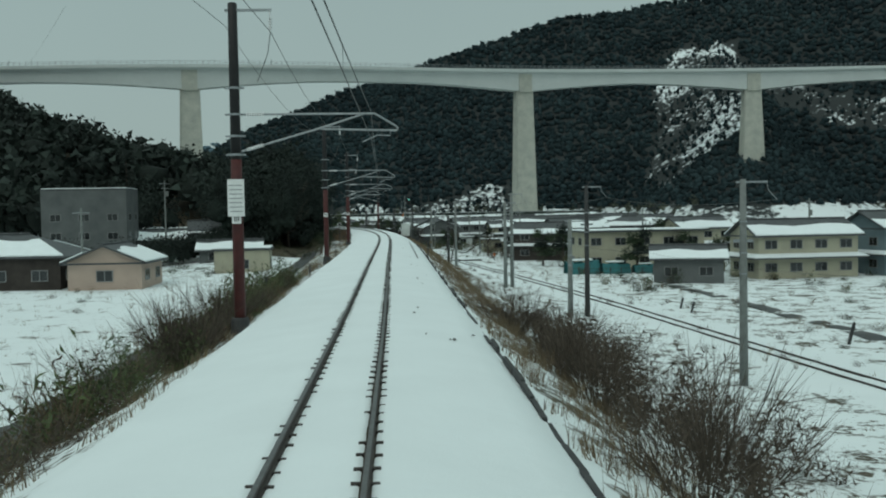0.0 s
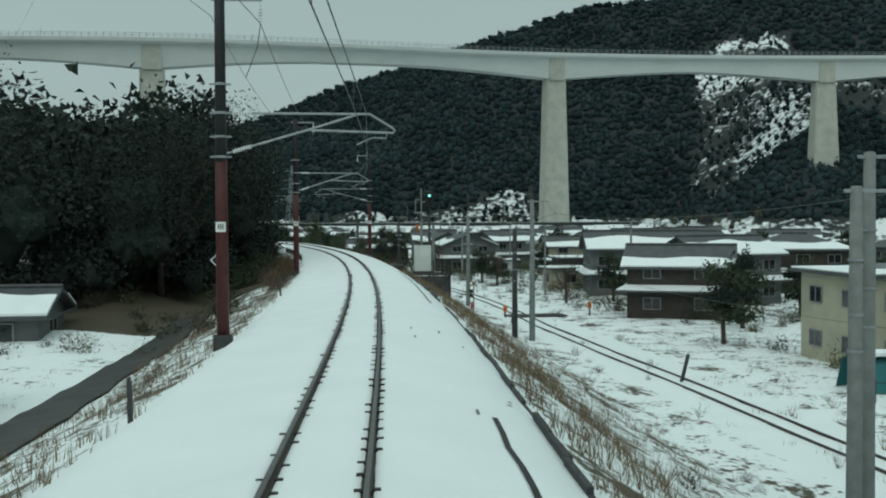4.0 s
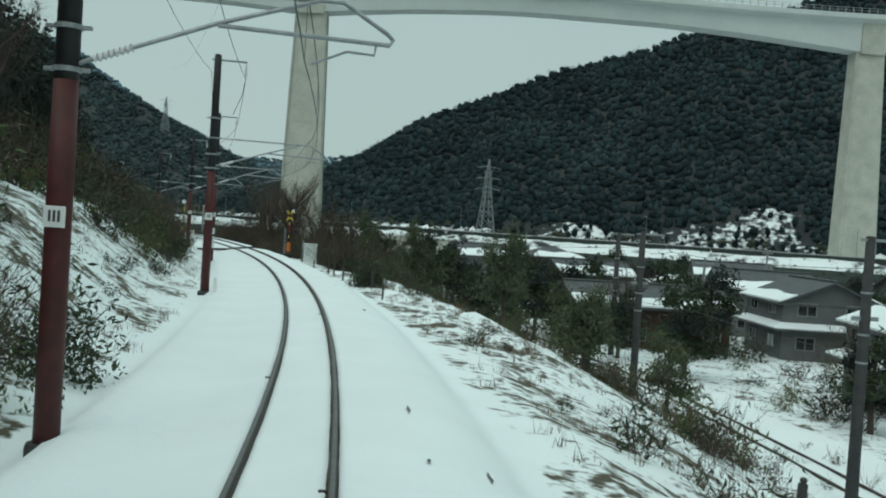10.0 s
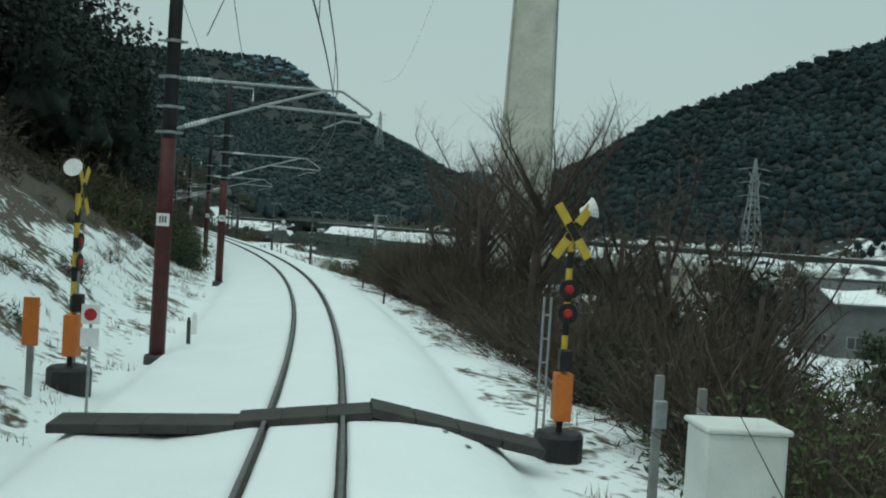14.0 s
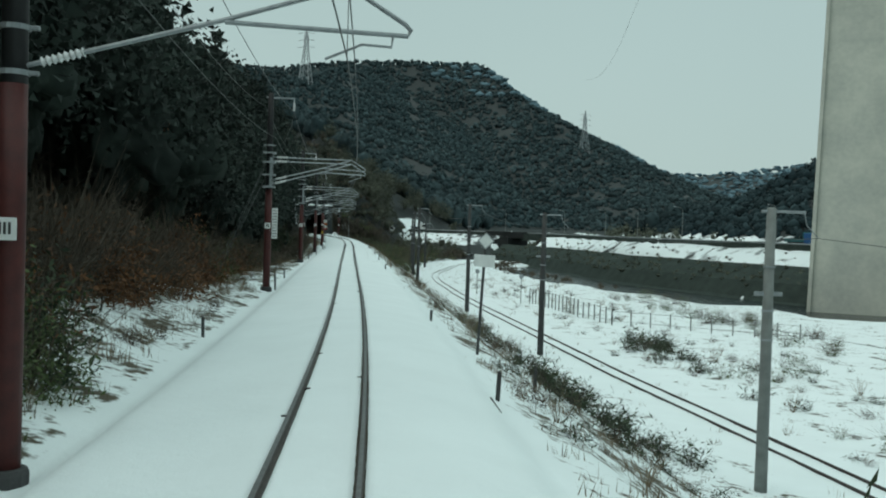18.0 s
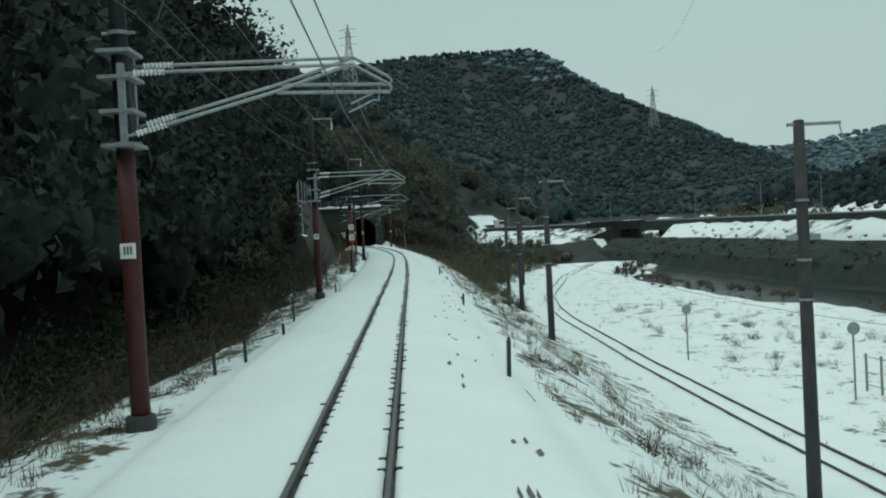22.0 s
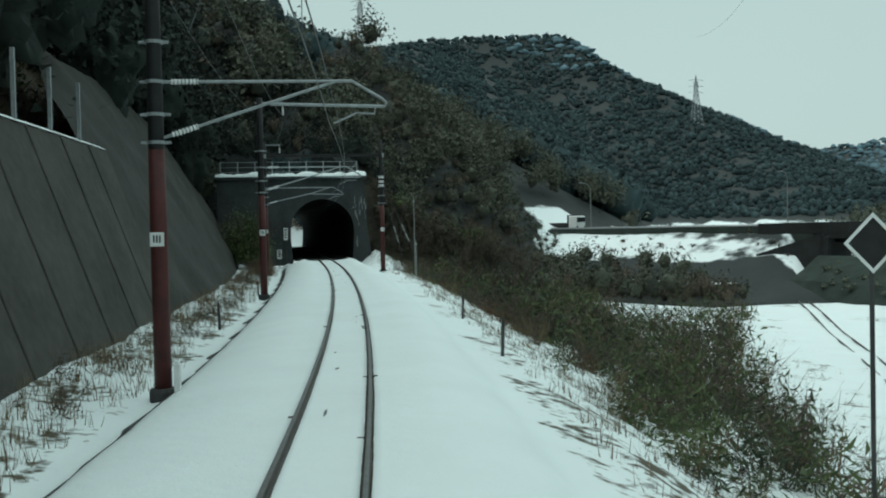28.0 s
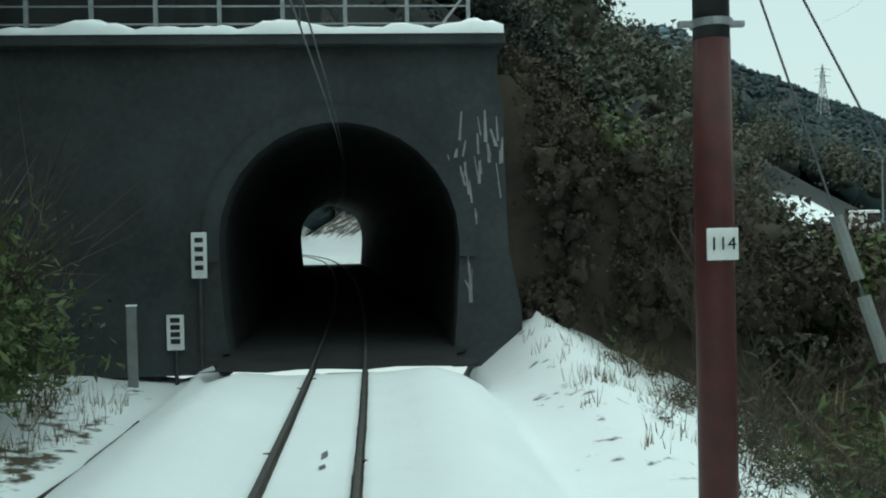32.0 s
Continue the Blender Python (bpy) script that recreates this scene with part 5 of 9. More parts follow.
# distant hills: their haze comes from the woods colour
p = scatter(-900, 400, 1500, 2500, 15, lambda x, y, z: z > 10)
crowns("woods_distant", p - (0, 0, 4), g0.uniform(13, 19, len(p)), 1, 0.05, M_HAZEWOODS, 4, "distant wooded hills", 0.55, core=0.95, loose=0.2)

# low brush on the far road's bank and over the valley floor
p = scatter(-300, 120, 430, 640, 2.2, lambda x, y, z: (z < 2.5) & (z > -7.2) & (near_line(x, y, ROAD_LINE)[0] > 5.4) & (near_line(x, y, ROAD_LINE)[0] < 10.6) & (thin(x, y) < 0.52))
s_, d_ = lateral(p[:, 0], p[:, 1])
p = p[~((s_ < 610) & (d_ < 30))]
crowns("bank_brush", p - (0, 0, 0.3), g0.uniform(0.4, 1.2, len(p)), 26, 0.11, M_SCRUB, 41, "brown brush standing in snow on the road's bank", 0.8, core=0.4, loose=2.0)
p = scatter(-212, 60, 420, 570, 1.5, lambda x, y, z: (near_line(x, y, ROAD_LINE)[1] < 0) & (near_line(x, y, ROAD_LINE)[0] > 10.6) & (near_line(x, y, ROAD_LINE)[0] < 15.5) & (thin(x, y) < 0.7))
p[:, 2] = -1.75 - 0.62 * (near_line(p[:, 0], p[:, 1], ROAD_LINE)[0] - 10.2)
crowns("bank_brush", p - (0, 0, 0.5), g0.uniform(0.9, 1.9, len(p)), 22, 0.10, M_SLOPE, 43, "dark evergreen brush above the river", 0.8, core=0.5, loose=1.6)
p = scatter(-202, -120, 450, 545, 1.7, lambda x, y, z: (near_line(x, y, NEAR_BANK)[0] < 2.4) & (thin(x, y) < np.interp(x, [-200, -178, -150, -120], [0.9, 0.8, 0.3, 0.1])))
p[:, 2] = -6.6
crowns("bank_brush", p, g0.uniform(0.7, 2.0, len(p)), 60, 0.07, M_SCRUB, 44, "brown brush at the edge of the river", 0.9, core=0.35, loose=2.0)
p = scatter(-260, 330, 500, 800, 7.0, lambda x, y, z: (z < 2) & (z > -8) & (near_line(x, y, ROAD_LINE)[0] > 14) & (near_line(x, y, ROAD_LINE)[1] > 0) & (thin(x, y) < 0.85))
crowns("valley_trees", p - (0, 0, 0.4), g0.uniform(3.0, 7.0, len(p)), 40, 0.1, M_SLOPE, 42, "dark scattered trees on the far valley floor", 1.1, core=0.45, loose=2.0)

# woods along the left of the line, on the near slopes
EDGE_S = [96, 118, 150, 172, 187, 195, 214, 300, 330, 410, 430, 468, 484, 500, 590, 600]
EDGE_L = [-70, -40, -11, -5.9, -6.3, -12.2, -16, -15, -12, -11.5, -10.8, -10.4, -11.6, -12.6, -13, -10.5]
lp = []
g0 = np.random.default_rng(12)
for s in np.arange(96, 600, 4.6):
    for d in np.arange(-118, -5, 5.0):
        s1, d1 = s + g0.uniform(-2, 2), d + g0.uniform(-2.2, 2.2)
        edge = np.interp(s1, EDGE_S, EDGE_L)
        if d1 < edge and not (s1 < 188 and d1 / s1 < -0.155 and not (s1 > 168 and d1 < -50) and d1 > -72):
            lp.append((s1, d1))
lp += [(174, -9.7), (180, -9.6), (186, -10.2), (191, -11.8), (177, -13), (184, -14)]
lp = np.array(lp)
lz = ground_z(lp[:, 0], lp[:, 1])
lx, ly, _ = on(lp[:, 0], lp[:, 1])
lpt = np.stack([lx, ly, lz], 1)
size = g0.uniform(6, 10, len(lp)) * np.interp(lp[:, 0], [96, 150, 190, 205, 300, 325, 345, 600], [0.75, 1.15, 1.2, 0.8, 0.85, 1.0, 1.4, 1.35])
size *= np.where((lp[:, 0] > 478) & (lp[:, 0] < 506) & (lp[:, 1] > -19), 0.62, 1.0)
size[-6:] = (10.5, 11.5, 11.5, 11, 12, 12.5)
rim_d = np.interp(lp[:, 0], EDGE_S, EDGE_L)
first = lp[:, 1] > rim_d - 6.5
near = (lp[:, 1] > -26) & ~first
crowns("woods_left_far", lpt[~near & ~first] - (0, 0, 1), size[~near & ~first], 60, 0.10, M_PINE, 5, "dark woods rising beside the line", 1.25, core=0.6, loose=2.0)
crowns("woods_left_near", lpt[near] - (0, 0, 0.6), size[near], 760, 0.036, M_PINE, 6, "dark evergreen trees close beside the line", 1.35, fine=2, core=0.45, loose=1.8)
passed = first & (lp[:, 0] < 215)
crowns("woods_edge", lpt[passed] - (0, 0, 0.9), size[passed], 7000, 0.013, M_PINE, 7, "dense dark evergreen trees at the edge of the wood", 1.35, fine=3, core=0.48, loose=1.6)
passed = first & (lp[:, 0] >= 215)
crowns("woods_edge", lpt[passed] - (0, 0, 0.9), size[passed], 1900, 0.022, M_PINE, 27, "dense dark evergreen trees at the edge of the wood", 1.35, fine=3, core=0.46, loose=1.6)
us = g0.uniform(112, 192, 330)
ud = np.interp(us, EDGE_S, EDGE_L) - g0.uniform(-0.5, 11, 330)
ux_, uy_, _ = on(us, ud)
crowns("woods_skirt", np.stack([ux_, uy_, ground_z(us, ud) - 0.5], 1), g0.uniform(2.6, 4.6, 330), 420, 0.034, M_PINE, 28, "dark evergreen undergrowth along the foot of the wood", 1.15, fine=1, core=0.4, loose=1.4)
ws_, wd_ = g0.uniform(150, 190, 160), -g0.uniform(24, 74, 160)
wx_, wy_, _ = on(ws_, wd_)
keep = wd_ / ws_ < -0.19
crowns("woods_skirt", np.stack([wx_, wy_, ground_z(ws_, wd_) - 0.5], 1)[keep & (ws_ > 168)], g0.uniform(4.0, 7.5, int((keep & (ws_ > 168)).sum())), 300, 0.04, M_PINE, 29, "dark evergreen trees behind the hamlet", 1.3, fine=1, core=0.4, loose=1.4)
brown = np.array([(352, -13.5, 6.5), (356, -14, 7.5), (360, -12.8, 5.5), (391, -14, 5), (398, -13.6, 6), (452, -13.5, 7), (470, -14.5, 6)])
bx, by, _ = on(brown[:, 0], brown[:, 1])
crowns("russet_trees", np.stack([bx, by, ground_z(brown[:, 0], brown[:, 1]) + brown[:, 2]], 1), np.full(len(brown), 4.5), 500, 0.03, M_RUSSET, 8, "russet-leaved trees among the evergreens", 1.0, fine=1, core=0.4)

# scrub that closes the slope round the tunnel mouth
sp = scatter(-330, -190, 480, 650, 2.2, lambda x, y, z: near_line(x, y, ROAD_LINE)[0] > 15)
s_, d_ = lateral(sp[:, 0], sp[:, 1])
ok = (s_ > 599) & (s_ < 662) & (np.abs(d_) < 45) & ((s_ > 602) | (d_ > 7.5) | (d_ < -10.5)) & ~((sp[:, 2] < -6.6) & (d_ > 27)) & ((d_ < 13.5 + 0.40 * (s_ - 594)) | (sp[:, 2] < -3.6))
sp = sp[ok]
half = g0.random(len(sp)) < 0.55
crowns("slope_scrub", sp[half] - (0, 0, 0.4), g0.uniform(1.8, 3.6, half.sum()), 195, 0.042, M_SCRUB, 12, "brown leafless scrub on the slope above the tunnel", 1.2, fine=1, core=0.42, loose=1.2)
crowns("slope_scrub", sp[~half] - (0, 0, 0.4), g0.uniform(2.2, 4.6, (~half).sum()), 195, 0.042, M_SLOPE, 13, "dark evergreen scrub on the slope above the tunnel", 1.2, fine=1, core=0.42, loose=1.2)

st_s, st_d = g0.uniform(598.5, 607, 260), g0.uniform(-42, -10.4, 260)
sx, sy, _ = on(st_s, st_d)
crowns("slope_scrub", np.stack([sx, sy, np.minimum(far_z(sx, sy), far_z(sx, sy) - 3 + g0.uniform(-5, 2.5, 260))], 1), g0.uniform(3, 5, 260), 546, 0.042, M_SLOPE, 14, "dark evergreens on the steep slope above the portal", 1.2, fine=1, core=0.42, loose=1.2)

ws, wd = g0.uniform(598.7, 606, 240), g0.uniform(5.0, 13, 240)
wx, wy, _ = on(ws, wd)
wz = np.maximum(far_z(wx, wy), np.interp(wd, [4.4, 10.5], [6.6, 0.2])) - 0.5
crowns("slope_scrub", np.stack([wx, wy, wz], 1), g0.uniform(1.0, 2.2, 240), 260, 0.042, M_SCRUB, 15, "brown scrub clinging beside the tunnel portal", 1.2, fine=1, core=0.42, loose=1.2)

# dark growth on the end of the spur above the road
es_ = scatter(-300, -236, 530, 590, 1.7, lambda x, y, z: (z > -2.5) & (near_line(x, y, ROAD_LINE)[0] > 6.5))
s_, d_ = lateral(es_[:, 0], es_[:, 1])
es_ = es_[(s_ > 606) & (d_ > 8) & (d_ < 16.5 + 0.44 * (s_ - 594))]
crowns("slope_scrub", es_ - (0, 0, 0.5), g0.uniform(1.0, 2.2, len(es_)), 150, 0.05, M_SLOPE, 20, "dark scrub on the end of the spur above the road", 1.2, core=0.35, loose=1.4)

# dense dark growth over the tunnel's crown
cs_, cd_ = g0.uniform(600.2, 616, 330), g0.uniform(-13, 9, 330)
cx_, cy_, _ = on(cs_, cd_)
crowns("slope_scrub", np.stack([cx_, cy_, far_z(cx_, cy_) - 0.5], 1), g0.uniform(1.4, 3.0, 330), 420, 0.036, M_PINE, 19, "dark evergreen growth over the tunnel's crown", 1.2, fine=0, core=0.2, loose=1.4)

# thick scrub up the hillside right of the portal
ts, td = g0.uniform(599, 616, 420), g0.uniform(6.5, 30, 420)
td = np.minimum(td, 12.5 + 0.38 * (ts - 594))
tx_, ty_, _ = on(ts, td)
tz_ = np.maximum(far_z(tx_, ty_), np.interp(td, [4.4, 12, 30], [6.0, 0.2, -5.0])) - 0.5
crowns("slope_scrub", np.stack([tx_, ty_, tz_], 1)[:250], g0.uniform(1.8, 3.4, 250), 240, 0.04, M_SCRUB, 17, "brown scrub up the hillside beside the portal", 1.3, fine=1, core=0.42, loose=1.2)
crowns("slope_scrub", np.stack([tx_, ty_, tz_], 1)[250:], g0.uniform(1.6, 3.2, 170), 240, 0.04, M_BAMBOO, 18, "olive bamboo scrub up the hillside beside the portal", 1.3, fine=1, core=0.42, loose=1.2)

# scrub rooted in the steep face right beside the portal
fs, fd = g0.uniform(598.3, 599.6, 150), g0.uniform(4.9, 12.0, 150)
fx, fy, _ = on(fs, fd)
fz = g0.uniform(-0.1, 1.0, 150) * np.interp(fd, [4.4, 12], [7.2, 1.0]) - 0.6
crowns("slope_scrub", np.stack([fx, fy, fz], 1), g0.uniform(0.8, 1.7, 150), 260, 0.042, M_SCRUB, 16, "brown scrub rooted in the steep face beside the portal", 1.2, fine=1, core=0.42, loose=1.2)


# ---- bushes, grass and trees beside the line ----
def leaf_mesh(name, count, leaf, material, seed, shape=(1, 1, 1), hollow=0.4):
    """Loose leaves through an uneven dome one metre across."""
    g = np.random.default_rng(seed)
    u = g.normal(size=(count, 3))
    u /= np.linalg.norm(u, axis=1, keepdims=True)
    u[:, 2] = np.abs(u[:, 2]) * 0.95
    r = (hollow + (1 - hollow) * g.random((count, 1))) * (1 + 0.35 * np.sin(5 * u[:, :1] + seed) * np.cos(4 * u[:, 1:2] + 2 * seed))
    c = u * r * np.array(shape) * 0.5
    a, b = g.normal(size=(count, 3)), g.normal(size=(count, 3))
    a /= np.linalg.norm(a, axis=1, keepdims=True)
    b -= a * (a * b).sum(1, keepdims=True)
    b /= np.linalg.norm(b, axis=1, keepdims=True)
    ln = leaf * (0.6 + 0.8 * g.random((count, 1)))
    v = np.stack([c + a * ln, c + 0.32 * b * ln, c - a * ln, c - 0.32 * b * ln], 1).reshape(-1, 3)
    f = np.arange(4 * count).reshape(-1, 4)
    return mesh_of(name, v, f, material)


def twig_mesh(name, count, material, seed, height=1.0, spread=0.6, r=0.009, forks=2):
    """Upright forked twigs from one foot."""
    g = np.random.default_rng(seed)
    v, f = [], []

    def strand(p, q, w, both=True):
        side = np.cross(q - p, g.normal(size=3))
        side = side / (np.linalg.norm(side) + 1e-9) * w
        o = len(v)
        v.extend([p - side, p + side, q])
        f.append((o, o + 1, o + 2))
        if not both:
            return
        up = np.cross(q - p, side)
        up = up / (np.linalg.norm(up) + 1e-9) * w
        o = len(v)
        v.extend([p - up, p + up, q])
        f.append((o, o + 1, o + 2))

    for _ in range(count):
        a = g.random() * 6.283
        base = np.array([math.cos(a), math.sin(a), 0]) * 0.12 * g.random()
        tip = base + np.array([math.cos(a) * spread * g.random() * 0.9, math.sin(a) * spread * g.random() * 0.9, height * (0.55 + 0.45 * g.random())])
        mid = base + (tip - base) * 0.5 + g.normal(size=3) * 0.05
        strand(base, mid, r)
        strand(mid - (mid - base) * 0.1, tip, r * 0.8)
        for _ in range(forks):
            k = 0.35 + 0.5 * g.random()
            p = base + (tip - base) * k
            strand(p, p + (tip - base) * (0.25 + 0.2 * g.random()) + g.normal(size=3) * 0.14, r * 0.6, False)
    return mesh_of(name, np.array(v), np.array(f), material)


KINDS = {}


def bush_kind(key, label, parts):
    """A bush to copy: twigs and, where it keeps them, leaves."""
    e = new("shrub" if "tree" not in key else "small_tree")
    e.empty_display_size = 0.2
    tagged(e, label, "shrub" if "tree" not in key else "tree", "shrubs along the line" if "tree" not in key else "small trees along the line")
    for nm, me in parts:
        child(new(nm, me), e)
    e.matrix_basis = pose(0, -300, -40)
    KINDS[key] = [e, False]


bush_kind("ever1", "dark evergreen bush dusted with snow", [("foliage", leaf_mesh("foliage", 1664, 0.030, M_LEAF, 1, (1, 1, 1.7))), ("branching", twig_mesh("branching", 16, M_BARK, 1, 0.55, 0.5))])
bush_kind("ever2", "low spreading dark evergreen bush", [("foliage", leaf_mesh("foliage", 1560, 0.030, M_LEAF, 2, (1.3, 1.0, 1.0))), ("branching", twig_mesh("branching", 14, M_BARK, 2, 0.4, 0.6))])
bush_kind("bamboo", "clump of yellow-green dwarf bamboo", [("foliage", leaf_mesh("foliage", 2210, 0.033, M_BAMBOO, 3, (1, 1, 2.1), 0.2)), ("stem_clump", twig_mesh("stem_clump", 30, M_STRAW, 3, 0.8, 0.45))])
bush_kind("bare1", "bare brown shrub with thin upright twigs", [("branching", twig_mesh("branching", 60, M_TWIG, 4, 1.0, 0.75, 0.0065, 7)), ("dead_foliage", leaf_mesh("dead_foliage", 160, 0.028, M_TWIG, 14, (0.9, 0.9, 1.7), 0.3))])
bush_kind("bare2", "tangled leafless brown shrub in snow", [("branching", twig_mesh("branching", 60, M_TWIG, 5, 0.8, 1.0, 0.0065, 7)), ("dead_foliage", leaf_mesh("dead_foliage", 170, 0.028, M_TWIG, 5, (1, 1, 1.5), 0.3))])
bush_kind("russet", "shrub still holding russet leaves", [("foliage", leaf_mesh("foliage", 1612, 0.030, M_RUSSET, 6, (1, 1, 1.8), 0.3)), ("branching", twig_mesh("branching", 40, M_TWIG, 6, 0.9, 0.7, 0.005, 3))])
bush_kind("olive", "dull olive thicket shrub beside the line", [("foliage", leaf_mesh("foliage", 2080, 0.025, M_BAMBOO, 7, (1.1, 1, 1.7), 0.3)), ("branching", twig_mesh("branching", 44, M_TWIG, 7, 0.9, 0.8, 0.005, 3))])
bush_kind("red", "shrub with dark red leaves", [("foliage", leaf_mesh("foliage", 1352, 0.030, M_REDLEAF, 8, (1.1, 1, 1.5), 0.3)), ("branching", twig_mesh("branching", 24, M_TWIG, 8, 0.7, 0.7))])
bush_kind("stubble", "tuft of dry brown weeds in the snow", [("stalk_tuft", twig_mesh("stalk_tuft", 34, M_STRAW, 9, 0.9, 0.7, 0.010, 1))])


def place(key, m):
    e, used = KINDS[key]
    if not used:
        KINDS[key][1] = True
        e.matrix_basis = m
        return e
    c = e.copy()
    scene.collection.objects.link(c)
    for k in e.children:
        o = k.copy()
        scene.collection.objects.link(o)
        o.parent = c
    c.matrix_basis = m
    return c


LITE = {}


def lite(key):
    """Triangles of a bush for the joined undergrowth: a share of its leaves, enlarged, and its twigs."""
    if key not in LITE:
        rows = []
        g = np.random.default_rng(len(LITE))
        for k in KINDS[key][0].children:
            me = k.data
            v = np.empty(len(me.vertices) * 3, np.float32)
            me.vertices.foreach_get("co", v)
            n = len(me.polygons[0].vertices)
            q = v.reshape(-1, n, 3)
            if n == 4:
                q = q[g.permutation(len(q))[: min(len(q), 130)]]
                c = q.mean(1, keepdims=True)
                q = c + (q - c) * 2.5
                q = np.stack([q[:, 0], q[:, 1] * 1.3 - 0.3 * c[:, 0], q[:, 2]], 1)
            else:
                q = q[g.permutation(len(q))[: min(len(q), 85)]]
                c = q.mean(1, keepdims=True)
                q = q + (q - c) * np.array([0.12, 0.12, 0.0])
            rows.append((q, me.materials[0]))
        LITE[key] = rows
    return LITE[key]


def undergrowth(spots, label):
    """Bushes that nobody could count, joined into one mesh."""
    mats, tris, idx = [], [], []
    for key, m in spots:
        a = np.array(m)
        for q, mt in lite(key):
            if mt not in mats:
                mats.append(mt)
            tris.append(q @ a[:3, :3].T + a[:3, 3])
            idx.append(np.full(len(q), mats.index(mt), np.int32))
    v, idx = np.concatenate(tris).reshape(-1, 3), np.concatenate(idx)
    k = len(idx)
    me = bpy.data.meshes.new("undergrowth")
    me.vertices.add(3 * k)
    me.vertices.foreach_set("co", v.astype(np.float32).ravel())
    me.loops.add(3 * k)
    me.loops.foreach_set("vertex_index", np.arange(3 * k, dtype=np.int32))
    me.polygons.add(k)
    me.polygons.foreach_set("loop_start", np.arange(0, 3 * k, 3, dtype=np.int32))
    me.polygons.foreach_set("loop_total", np.full(k, 3, np.int32))
    for mt in mats:
        me.materials.append(mt)
    me.polygons.foreach_set("material_index", idx)
    me.update(calc_edges=True)
    return tagged(new("undergrowth", me), label, "undergrowth", kind="stuff")


rb = random.Random(21)


SPOTS = []


def thicket(keys, s0, s1, d0, d1, n, lo, hi, sink=0.08):
    for _ in range(n):
        s, d = rb.uniform(s0, s1), rb.uniform(d0, d1)
        k = rb.uniform(lo, hi)
        if s > 512 and d > float(line2(s)) - 4.5 - k:
            continue
        z = float(ground_z(np.array([s]), np.array([d]))[0])
        x, y, _ = on(s, d)
        m = pose(float(x), float(y), z - sink * k, rb.uniform(-6, 6), rb.uniform(-6, 6), rb.uniform(0, 360))
        m = m @ Matrix.Diagonal((k * rb.uniform(0.85, 1.15), k, k * rb.uniform(0.8, 1.2), 1))
        SPOTS.append((abs(d) / (0.6 + k), s, d, rb.choice(keys), m))


